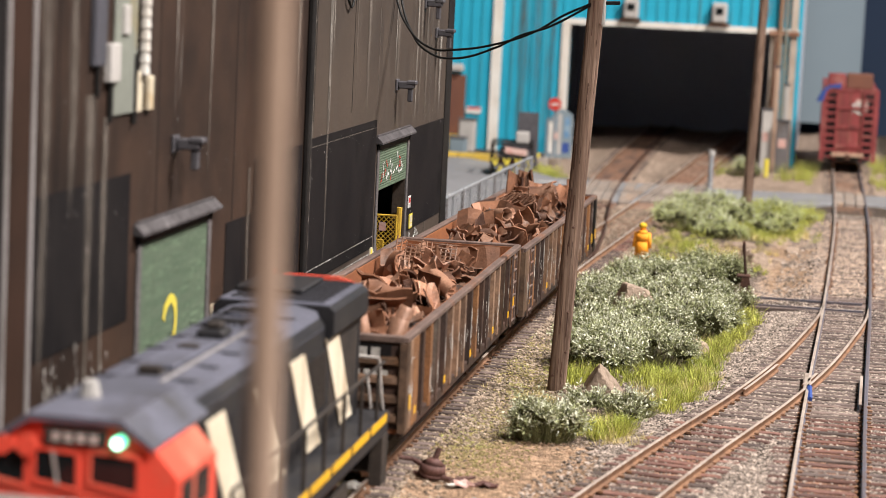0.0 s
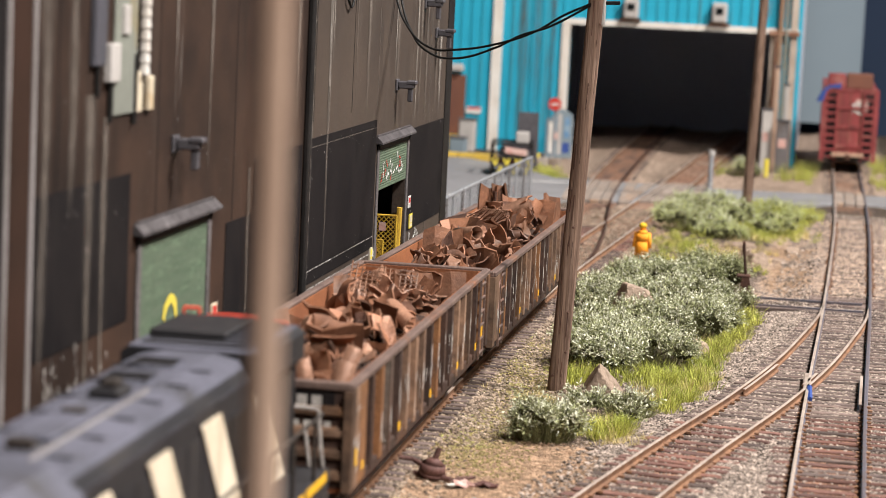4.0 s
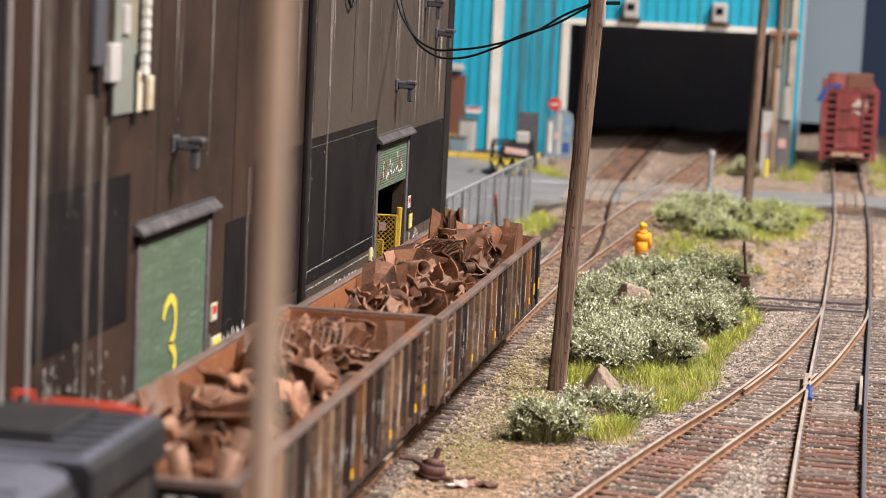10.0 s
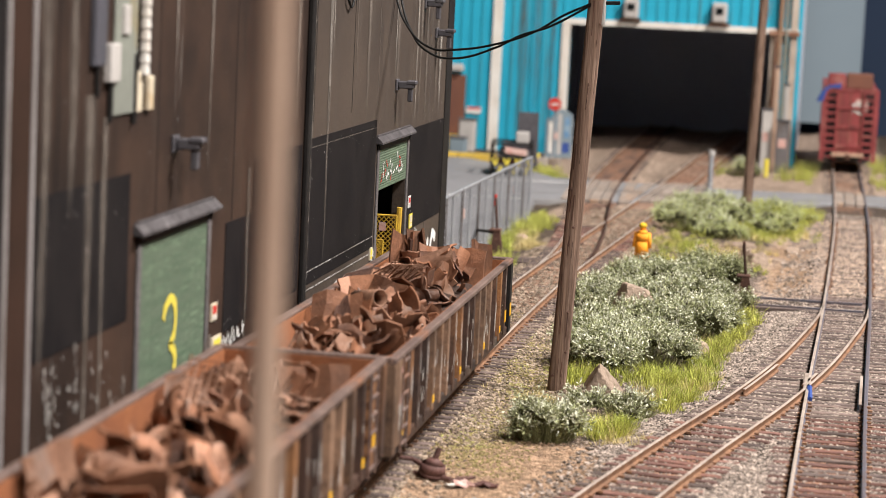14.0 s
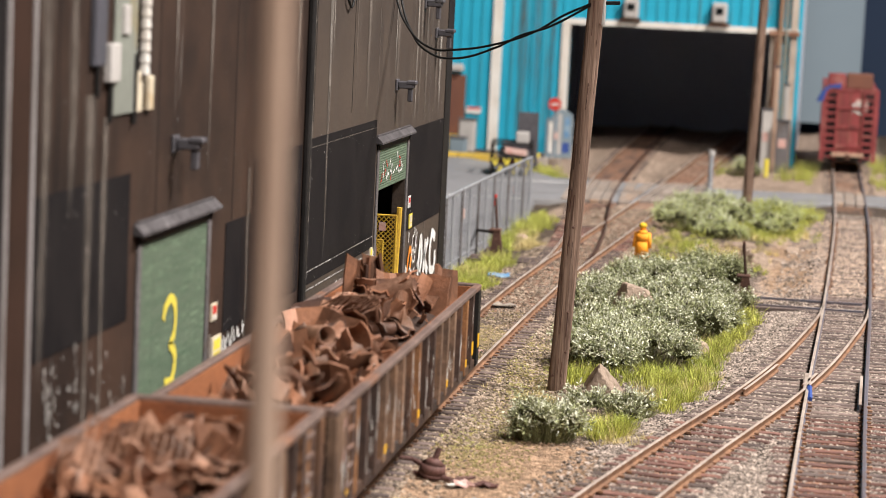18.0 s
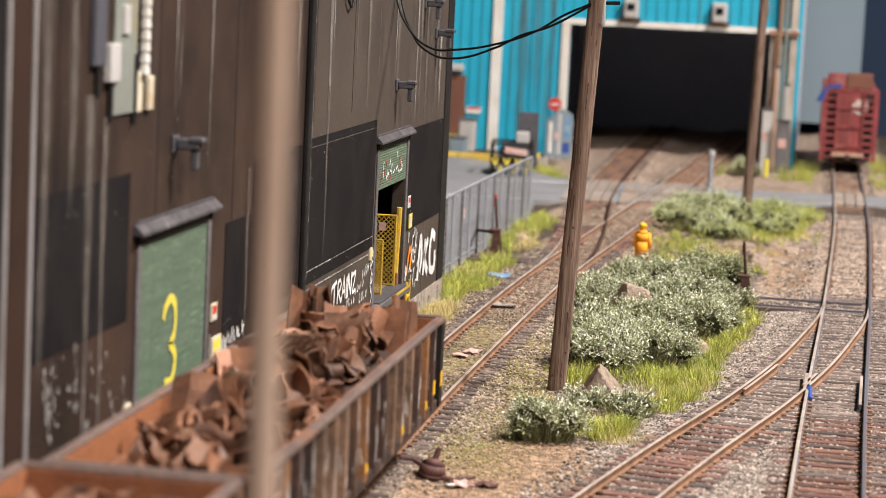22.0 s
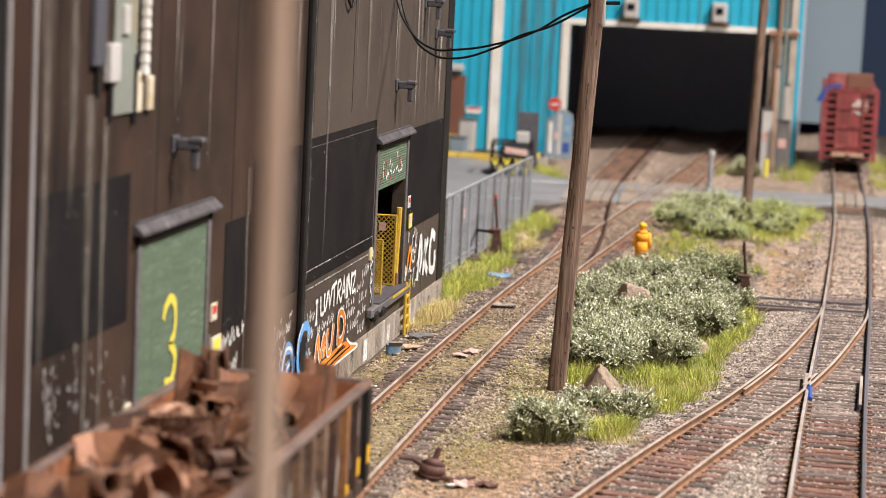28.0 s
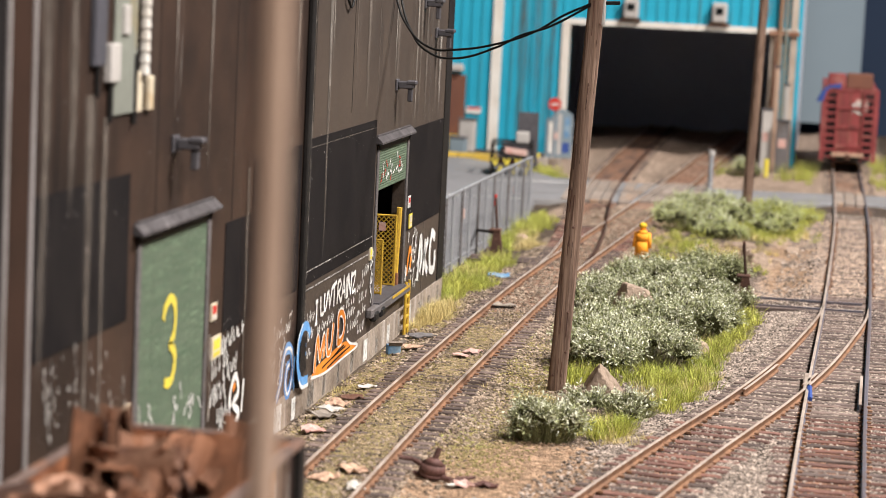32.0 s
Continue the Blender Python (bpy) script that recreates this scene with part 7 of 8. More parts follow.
def yard_things():
    c = thing("equipment_cart", -6.3, 118.5, -0.13, 6, label="grey wheeled cart stacked with pallets and yellow frames", category="cart")
    part("deck", B(-1.1, 1.1, -1.4, 1.4, 0.45, 0.6), M["greygate"], c)
    for x in (-1.05, 1.05):
        for y in (-1.3, 1.3):
            part("upright", rods([(x, y, 0), (x, y, 1.65)], 0.06), M["black"], c)
            part("wheel", rod(bmesh.new(), (x - 0.06, y, 0.2), (x + 0.06, y, 0.2), 0.2, None, 10), M["black"], c)
    part("top_frame", rods([(-1.05, -1.3, 1.65), (1.05, -1.3, 1.65), (1.05, 1.3, 1.65), (-1.05, 1.3, 1.65), (-1.05, -1.3, 1.65)], 0.06), M["black"], c)
    for i in range(4):
        part("pallet", B(-0.9 + 0.12 * i, 0.9 - 0.05 * i, -1.1, 1.1, 0.62 + i * 0.27, 0.8 + i * 0.27, 0.03), M[("rust_dark", "greygate", "hoodgrey", "lampgrey")[i]], c)
    for x in (-0.7, 0.1, 0.7):
        part("yellow_frame", rods([(x, -1.45, 0.1), (x + 0.2, -1.45, 0.5)], 0.07), M["yellowpaint"], c, "yellow frame")
    part("crate", B(0.15, 0.85, 0.2, 1.0, 1.62, 2.2, 0.05), M["boxpale"], c)
    part("carton", B(-0.7, 0.5, -1.3, -0.5, 1.2, 1.5, 0.04, pose(0, 0, 0, 4, 6, 8)), M["pink"], c, "pink carton on the cart")
    part("tall_board", B(0.2, 1.3, 1.3, 1.38, 0.3, 3.2, 0.02), M["lampgrey"], c, "grey board behind the cart")
    for x in (-1.0, -0.4, 0.2, 0.8):
        part("hook", rods([(x, -1.42, 0.9), (x + 0.18, -1.5, 0.55), (x + 0.3, -1.42, 0.9)], 0.05), M["yellowpaint"], c, "yellow hook")
    s = thing("stop_sign", -5.6, 131.2, -0.2, label="red octagonal road sign on a grey post", category="road sign")
    part("post", rods([(0, 0, -0.2), (0, 0, 3.4)], 0.06), M["fence"], s)
    part("plate", rod(bmesh.new(), (0, -0.1, 3.15), (0, -0.05, 3.15), 0.4, None, 8), M["redpaint"], s)
    part("print", B(-0.24, 0.24, -0.106, -0.1, 3.1, 3.2), M["whitepaint"], s, "pale bar of lettering")
    b = thing("site_barrier", -5.5, 133.2, -0.3, 12, label="pale blue-grey sheeted barrier beside the shed entrance", category="barrier")
    part("sheet", prism(bmesh.new(), [(-0.8, 0), (0.8, 0), (0.75, 2.6), (0.1, 2.9), (-0.7, 2.2)], 1, -0.06, 0.06), M["panel"], b)
    for x0, x1, z0, z1, m in ((-0.6, -0.42, 0.3, 2.1, "whitetrim"), (-0.1, 0.12, 0.2, 2.6, "boxpale"), (0.3, 0.6, 1.2, 2.4, "bluelit"), (-0.3, 0.0, 1.1, 1.5, "pink"), (0.2, 0.62, 0.3, 0.9, "tarp")):
        part("print", B(x0, x1, -0.075, -0.061, z0, z1), M[m], b)
    for x in (-0.75, 0.75):
        part("leg", rods([(x, 0, -0.1), (x, 0, 2.3)], 0.06), M["fence"], b)
    y = thing("kerb_block", -6.6, 126.0, -0.25, label="yellow-topped concrete kerb block", category="kerb")
    part("block", B(-0.9, 0.9, -0.35, 0.35, 0, 0.45, 0.05), M["concrete"], y)
    part("cap", B(-0.85, 0.85, -0.3, 0.3, 0.45, 0.7, 0.05), M["yellowpaint"], y)
    for x, y_, h, m, lab in ((-11.0, 133.4, 1.9, "boxpale", "pale grey cabinet by the blue wall"), (-10.9, 129.4, 1.1, "panel", "pale bin bags by the blue wall")):
        t = thing("yard_cabinet", x, y_, -0.3, label=lab, category="cabinet")
        part("body", B(-0.5, 0.5, -0.4, 0.4, 0, h, 0.1), M[m], t)
        part("lid", B(-0.54, 0.54, -0.44, 0.44, h, h + 0.1, 0.03), M["greygate"], t)
    g = thing("wall_notice", -11.2, SY - 0.1, 2.0, label="red and white notice on the blue wall", category="sign")
    part("plate", B(-0.45, 0.45, -0.04, 0, -0.2, 0.2), M["whitepaint"], g)
    part("band", B(-0.4, 0.4, -0.05, -0.04, 0.02, 0.18), M["redpaint"], g)
    # by the shed's other jamb
    for x, yy, w, h, m, lab in ((6.55, 133.0, 0.6, 3.6, "boxpale", "tall grey relay cabinet by the shed entrance"), (7.5, 132.4, 0.75, 3.0, "greygate", "grey electrical cabinet with a red notice"), (6.95, 134.8, 0.3, 6.0, "pole", "weathered timber post by the shed entrance"), (7.55, 134.6, 0.25, 5.0, "boxpale", "pale pipe stack by the shed entrance")):
        t = thing("relay_cabinet", x, yy, ground_z(x, yy) - 0.02, label=lab, category="cabinet")
        part("body", B(-w / 2, w / 2, -0.35, 0.35, 0, h, 0.04), M[m], t)
        part("cap", B(-w / 2 - 0.05, w / 2 + 0.05, -0.4, 0.4, h, h + 0.08), M["lampgrey"], t)
        part("door", B(-w / 2 + 0.06, w / 2 - 0.06, -0.375, -0.35, 0.25, h - 0.2), M[m], t)
        if h < 3.7:
            part("notice", B(-w * 0.3, w * 0.3, -0.39, -0.375, h * 0.5, h * 0.5 + 0.5), M["pink"], t)
    p = thing("bollard", 6.75, 128.6, -0.4, label="short yellow safety bollard", category="bollard")
    part("tube", rods([(0, 0, 0), (0, 0, 1.1)], 0.15, 10), M["yellowpaint"], p)
    part("foot", B(-0.25, 0.25, -0.25, 0.25, 0, 0.1), M["concrete"], p)
    q = thing("marker_post", 4.24, 115.4, -0.3, label="grey signal post beside the crossing", category="post")
    part("shaft", rods([(0, 0, -0.1), (0, 0, 2.0)], 0.13, 8), M["fence"], q)
    part("cap", rods([(0, 0, 2.0), (0, 0, 2.25)], 0.18, 8), M["boxpale"], q)


yard_things()


def figurine():
    """A painted miniature track worker, one plain mesh."""
    x, y = 3.36, 82.0
    z = ground_z(x, y)
    bm = bmesh.new()
    for s in (-1, 1):
        rod(bm, (s * 0.13, 0, 0), (s * 0.12, 0, 0.85), 0.12, 0.14, 10)
        rod(bm, (s * 0.22, 0, 1.44), (s * 0.29, 0.02, 0.9), 0.085, 0.075, 8)
    rod(bm, (0, 0, 0.62), (0, 0, 1.15), 0.27, 0.23, 14)
    rod(bm, (0, 0, 1.12), (0, 0, 1.42), 0.235, 0.25, 14)
    rod(bm, (0, 0, 1.42), (0, 0, 1.54), 0.25, 0.12, 14)
    r = bmesh.ops.create_uvsphere(bm, u_segments=12, v_segments=8, radius=0.12)
    bmesh.ops.translate(bm, vec=(0, 0, 1.62), verts=r["verts"])
    k = len(bm.faces)
    bm.faces.ensure_lookup_table()
    r = bmesh.ops.create_uvsphere(bm, u_segments=12, v_segments=8, radius=0.15)
    bmesh.ops.scale(bm, vec=(1, 1.1, 0.75), verts=r["verts"])
    bmesh.ops.translate(bm, vec=(0, 0, 1.70), verts=r["verts"])
    bm.faces.ensure_lookup_table()
    for i in range(k, len(bm.faces)):
        bm.faces[i].material_index = 1
    ob = part("worker_figurine", bm, M["hivis"], None, smooth=True)
    ob.data.materials.append(M["helmet"])
    ob.matrix_world = pose(x * S, y * S, (z + 0.02) * S, 0, 0, 170)
    tagged(ob, "small painted figurine in orange workwear and yellow helmet", "figurine")


figurine()


# ---- plants and rocks ----
def bush(x, y, r, h, n, seed, tip=0.45, wire=1.0):
    """A low shrub: a core of lobes darkened as inner shade, wiry fibres, and leafy sprays that stick out of it
    unevenly.
    """
    rng = np.random.default_rng(seed)
    z0 = ground_z(x, y)
    b = thing("sage_bush", x, y, z0, label="low sage bush with small pale grey-green leaves", category="bush", group="bushes of the island")
    lobes = []
    for k in range(max(6, int(r * 12))):
        a, d = rng.uniform(0, 6.28), r * math.sqrt(rng.uniform(0.0, 0.95))
        s = r * rng.uniform(0.2, 0.42)
        lobes.append((d * math.cos(a), d * math.sin(a), h * rng.uniform(0.35, 0.68) * (1 - 0.45 * (d / r) ** 2), s, min(s, h * 0.34)))
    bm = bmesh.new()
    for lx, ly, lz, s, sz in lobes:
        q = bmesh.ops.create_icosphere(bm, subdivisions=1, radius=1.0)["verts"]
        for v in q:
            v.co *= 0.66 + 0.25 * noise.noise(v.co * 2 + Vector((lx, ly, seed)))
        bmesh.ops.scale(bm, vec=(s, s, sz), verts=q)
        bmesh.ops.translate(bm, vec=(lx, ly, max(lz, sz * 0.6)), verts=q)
    part("inner_foliage", bm, M["leaf_shade"], b, "inner foliage darkened as shade")
    for k in range(10):
        bm = bmesh.new()
        a = rng.uniform(0, 6.28)
        lx, ly, lz, s, sz = lobes[k % len(lobes)]
        m1 = Vector((lx * 0.6, ly * 0.6, lz * 0.8))
        m2 = Vector((lx + 0.7 * s * math.cos(a), ly + 0.7 * s * math.sin(a), lz + sz * (0.6 if k < 6 else 1.35)))
        rod(bm, (0.1 * math.cos(a), 0.1 * math.sin(a), -0.05), m1, 0.028, 0.018, 5)
        rod(bm, m1, m2, 0.016, 0.006, 4)
        part("stem", bm, M["twig"], b)
    # wiry upright fibres break the outline
    m = int(300 * r * wire)
    a, d = rng.uniform(0, 6.28, m), r * np.sqrt(rng.uniform(0, 1, m))
    px, py = d * np.cos(a), d * np.sin(a)
    hh = h * (1.0 - 0.5 * (d / r) ** 2) * rng.uniform(0.45, 1.05, m)
    w = rng.uniform(0.005, 0.010, m)
    tx, ty = px * 1.15 + rng.normal(size=m) * 0.12, py * 1.15 + rng.normal(size=m) * 0.12
    ca, sa = np.cos(a * 7) * w, np.sin(a * 7) * w
    v = np.stack([np.stack([px * 0.8 - ca, py * 0.8 - sa, np.zeros(m)], 1), np.stack([px * 0.8 + ca, py * 0.8 + sa, np.zeros(m)], 1), np.stack([tx, ty, hh], 1)], 1).reshape(-1, 3)
    tagged(raw("fibre_tuft", v, np.arange(3 * m).reshape(-1, 3), M["fibre"], b), kind="stuff")
    # sprays: a thin twig with leaves on both sides
    per = 9
    cnt = int(2.7 * n / per)
    L = np.array(lobes)
    w = L[:, 3] * L[:, 3]
    idx = rng.choice(len(lobes), cnt, p=w / w.sum())
    dirs = rng.normal(size=(cnt, 3))
    dirs[:, 2] = np.abs(dirs[:, 2]) - (0.3 if y > 56 else 0.75)
    dirs /= np.linalg.norm(dirs, axis=1)[:, None]
    base = np.stack([L[idx, 0], L[idx, 1], np.maximum(L[idx, 2], L[idx, 4] * 0.6)], 1) + dirs * 0.55 * np.stack([L[idx, 3], L[idx, 3], L[idx, 4]], 1)
    way = dirs + rng.normal(scale=0.45, size=(cnt, 3)) + np.array([0, 0, 0.3])
    way /= np.linalg.norm(way, axis=1)[:, None]
    long = rng.uniform(0.16, 0.42, cnt)[:, None] * min(1.0, 0.5 + 0.5 * r) * (1 + 0.6 * (rng.uniform(size=(cnt, 1)) > 0.93))
    side = np.cross(way, rng.normal(size=(cnt, 3)))
    side /= np.linalg.norm(side, axis=1)[:, None]
    tw = side * 0.005
    v = np.stack([base - tw, base + tw, base + way * long], 1)
    v[:, :, 2] = np.maximum(v[:, :, 2], 0.0)
    tagged(raw("twig_mass", v.reshape(-1, 3), np.arange(3 * cnt).reshape(-1, 3), M["twig"], b), kind="stuff")
    t = np.linspace(0.12, 1.0, per)
    flip = np.where(np.arange(per) % 2, 1.0, -1.0)
    c = (base[:, None] + way[:, None] * long[:, None] * t[None, :, None]).reshape(-1, 3)
    ax = (way[:, None] * 0.75 + side[:, None] * flip[None, :, None] * 0.8).reshape(-1, 3) + rng.normal(scale=0.35, size=(cnt * per, 3))
    ax /= np.linalg.norm(ax, axis=1)[:, None]
    sd = np.cross(ax, rng.normal(size=(cnt * per, 3)))
    sd /= np.linalg.norm(sd, axis=1)[:, None]
    ln = rng.uniform(0.055, 0.12, cnt * per)[:, None] * (1.08 if y < 64 else 1.0)
    wd = ln * rng.uniform(0.15, 0.24, cnt * per)[:, None]
    up = np.cross(sd, ax)
    v = np.stack([c, c + ax * ln * 0.5 + sd * wd, c + ax * ln + up * ln * 0.15, c + ax * ln * 0.5 - sd * wd], 1)
    v[:, :, 2] = np.maximum(v[:, :, 2], 0.01)
    # leaf tips are pale; the bias to the top paints in overhead light
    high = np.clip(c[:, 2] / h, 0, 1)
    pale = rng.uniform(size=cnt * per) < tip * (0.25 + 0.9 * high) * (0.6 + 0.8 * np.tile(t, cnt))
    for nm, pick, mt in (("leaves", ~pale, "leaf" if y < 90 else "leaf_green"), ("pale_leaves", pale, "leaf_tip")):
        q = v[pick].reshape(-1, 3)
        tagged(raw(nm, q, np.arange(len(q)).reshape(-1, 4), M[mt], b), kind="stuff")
    return b


for x, y, r, h, n, tip in ((3.5, 51.6, 0.85, 1.15, 1200, 0.36), (5.2, 55.0, 0.7, 0.65, 600, 0.5), (4.1, 55.8, 0.6, 0.42, 480, 0.5), (3.35, 54.6, 0.6, 0.4, 420, 0.5), (4.3, 61.0, 0.9, 1.1, 2400, 0.5), (3.75, 62.0, 1.15, 1.5, 4200, 0.42), (4.95, 62.2, 1.2, 1.45, 4400, 0.45), (3.75, 66.6, 1.2, 1.25, 3200, 0.4), (5.6, 67.2, 1.35, 1.5, 4200, 0.42),
                           (6.5, 70.0, 1.05, 1.25, 2600, 0.4), (3.3, 72.0, 1.25, 1.2, 2800, 0.36), (5.2, 72.2, 1.4, 1.4, 3400, 0.4), (4.2, 76.6, 1.25, 1.2, 2400, 0.3), (5.9, 79.0, 1.35, 1.75, 3000, 0.12), (2.6, 76.6, 0.85, 0.7, 1200, 0.3), (6.7, 74.8, 0.8, 0.9, 1300, 0.3), (3.65, 79.6, 0.85, 0.95, 1400, 0.25), (2.9, 80.2, 0.6, 0.7, 700, 0.2),
                           (4.4, 97.0, 1.5, 1.2, 1900, 0.25), (5.9, 95.5, 1.2, 0.9, 1200, 0.2), (7.5, 107.0, 1.1, 0.8, 800, 0.08), (5.0, 104.6, 1.4, 1.3, 1500, 0.3), (4.0, 106.3, 1.0, 1.1, 900, 0.3), (6.4, 102.0, 1.2, 1.2, 1200, 0.2), (7.9, 98.6, 0.9, 0.9, 700, 0.12), (3.7, 101.5, 1.3, 1.1, 1300, 0.35), (8.5, 103.8, 0.9, 0.7, 600, 0.05), (5.3, 128.5, 1.0, 1.2, 600, 0.45)):
    bush(x, y, r, h, n, int(x * 100 + y), tip, wire=4.0 if y < 56 else 1.6)


def grass(name, spots, material, label, seed):
    """Blades in tufts: (x, y, spread x, spread y, height, blades)."""
    rng = np.random.default_rng(seed)
    vs = []
    for x, y, sx, sy, h, n in spots:
        n, h = int(n * (1.9 if y < 82 else 1.3)), h * 0.82
        k = max(2, n // 34)
        cx, cy, ch = x + rng.normal(size=k) * sx * 0.55, y + rng.normal(size=k) * sy * 0.55, rng.uniform(0.55, 1.15, k)
        who = rng.integers(0, k, n)
        ox, oy = rng.normal(size=n) * 0.07, rng.normal(size=n) * 0.07
        for a, b, out, tall in zip(cx[who] + ox, cy[who] + oy, zip(ox, oy), ch[who]):
            if off_track(a, b) < 1.25:
                continue
            z = ground_z(a, b) - 0.02
            hh = h * tall * rng.uniform(0.5, 1.4)
            lean = rng.normal(size=2) * 0.32 * hh + np.array(out) * 3.2 * hh
            t, w = rng.uniform(0, 6.28), rng.uniform(0.0045, 0.009)
            dx, dy = w * math.cos(t), w * math.sin(t)
            vs += [(a - dx, b - dy, z), (a + dx, b + dy, z), (a + lean[0] * 0.45 + dx * 0.7, b + lean[1] * 0.45 + dy * 0.7, z + hh * 0.6), (a + lean[0] * 0.45 - dx * 0.7, b + lean[1] * 0.45 - dy * 0.7, z + hh * 0.6), (a + lean[0], b + lean[1], z + hh * 0.95)]
    n = len(vs) // 5
    fs = [f for i in range(n) for f in ((5 * i, 5 * i + 1, 5 * i + 2, 5 * i + 3), (5 * i + 3, 5 * i + 2, 5 * i + 4))]
    return tagged(raw(name, vs, fs, material), label, "grass", kind="stuff")


grass("grass", [(4.85, 52.4, 0.6, 0.6, 0.5, 900), (5.2, 53.2, 0.4, 0.5, 0.4, 400), (5.9, 56.2, 0.5, 1.0, 0.4, 500), (6.25, 57.8, 0.5, 1.0, 0.45, 700), (6.0, 59.6, 0.8, 1.0, 0.5, 900), (6.6, 60.4, 0.4, 1.0, 0.4, 500), (6.5, 63.0, 0.5, 1.4, 0.45, 700), (6.85, 65.6, 0.45, 1.6, 0.45, 700), (7.1, 68.6, 0.45, 1.6, 0.45, 600), (7.35, 71.6, 0.4, 1.8, 0.4, 500), (7.5, 74.0, 0.4, 1.6, 0.35, 350),
                (3.45, 58.8, 0.5, 0.6, 0.6, 500), (4.6, 59.0, 0.9, 0.8, 0.35, 500), (5.4, 60.0, 0.6, 0.8, 0.5, 500), (-2.1, 73.2, 0.35, 1.4, 0.6, 700), (-2.3, 75.4, 0.45, 1.2, 0.65, 900), (-2.3, 79.0, 0.5, 1.8, 0.6, 1000), (-1.9, 80.5, 0.4, 1.0, 0.4, 250), (-2.5, 88.0, 0.5, 2.6, 0.6, 900), (-2.0, 82.5, 0.55, 1.2, 0.55, 900), (-1.7, 76.0, 0.4, 1.4, 0.5, 700), (-2.2, 93.5, 0.7, 2.0, 0.7, 900), (-2.4, 95.6, 0.8, 3.0, 0.6, 800), (-2.2, 99.5, 0.8, 2.0, 0.4, 300), (-5.2, 123.6, 1.2, 2.5, 0.5, 500), (-4.2, 119.9, 0.6, 0.8, 0.5, 600), (-4.8, 121.5, 0.5, 1.0, 0.6, 500),
                (3.6, 127.5, 1.2, 2.2, 0.8, 500), (8.5, 128.2, 1.0, 2.0, 1.1, 600), (13.0, 128, 1.2, 3.0, 1.0, 500), (7.4, 98.0, 2.0, 3.0, 0.5, 2200), (8.3, 101.0, 1.0, 3.0, 0.5, 1200), (5.3, 86, 1.5, 3.0, 0.4, 1000), (4.6, 90, 1.4, 3.0, 0.45, 1400), (8.0, 106, 1.8, 2.5, 0.8, 1800), (6.9, 108.4, 1.2, 1.0, 0.8, 900), (9.0, 104.5, 0.8, 2.0, 0.7, 800), (5.5, 99, 1.6, 3.0, 0.5, 1200), (5.0, 104, 1.5, 3.0, 0.5, 1000), (6.6, 104, 1.5, 3.0, 0.4, 900), (3.4, 94, 1.0, 3.0, 0.4, 300), (13.2, 138, 1.2, 4.0, 1.2, 400), (6.4, 84.5, 1.0, 1.5, 0.35, 350)],
      M["grass"], "bright green static grass tufts", 11)
grass("dry_grass", [(-2.0, 68.4, 0.5, 1.2, 0.55, 1300), (-1.9, 70.4, 0.35, 1.0, 0.4, 350), (-2.2, 66.4, 0.3, 1.0, 0.35, 250), (-2.0, 92.0, 0.6, 2.0, 0.45, 500), (-1.6, 88.5, 0.5, 1.2, 0.4, 800), (6.6, 91, 1.5, 3.0, 0.35, 400), (2.3, 57.0, 0.9, 1.6, 0.16, 250), (0.9, 44.0, 0.6, 1.0, 0.14, 120), (5.3, 51.6, 0.5, 0.5, 0.28, 150), (6.1, 58.0, 0.7, 1.6, 0.45, 260), (6.8, 64.0, 0.5, 3.0, 0.4, 260), (4.9, 52.6, 0.6, 0.7, 0.45, 160), (-2.2, 77.5, 0.5, 2.4, 0.55, 300), (7.0, 99, 2.2, 4.0, 0.45, 500), (4.8, 89, 1.6, 3.0, 0.4, 400), (9.2, 101, 0.5, 3.0, 0.3, 200), (-2.0, 56, 0.3, 5, 0.16, 250), (2.7, 55.8, 0.6, 0.8, 0.22, 200)],
      M["straw"], "dry straw-coloured grass", 12)


def rock(x, y, sx, sy, h, seed, dz=0.0, planes=None):
    """A broken stone: a ball cut flat by several planes, with a rough skin."""
    bm = bmesh.new()
    bmesh.ops.create_icosphere(bm, subdivisions=4, radius=1.0)
    rr = random.Random(seed)
    cuts = planes or [((rr.uniform(-1, 1), rr.uniform(-1, 1), rr.uniform(0.0, 0.6)), rr.uniform(0.7, 0.95)) for _ in range(8)] + [((rr.uniform(-0.3, 0.3), -0.2, 1), 0.62)]
    cuts = [(Vector(c).normalized(), d) for c, d in cuts]
    for v in bm.verts:
        p = v.co.normalized()
        k = min([1.25] + [d / max(1e-3, p.dot(c)) for c, d in cuts if p.dot(c) > 0.05])
        k *= 1 + 0.05 * noise.noise(p * 3.0 + Vector((seed, 0, 0))) + 0.02 * noise.noise(p * 9 + Vector((0, seed, 0)))
        v.co = Vector((p.x * sx * k, p.y * sy * k, max(-0.2, p.z * k) * h))
    ob = part("rock", bm, M["rock"])
    ob.matrix_world = pose(x * S, y * S, (ground_z(x, y) - 0.03 + dz) * S, 0, 0, 0 if planes else seed * 40)
    return tagged(ob, "angular pinkish-brown rock among the bushes", "rock", "rocks of the island")


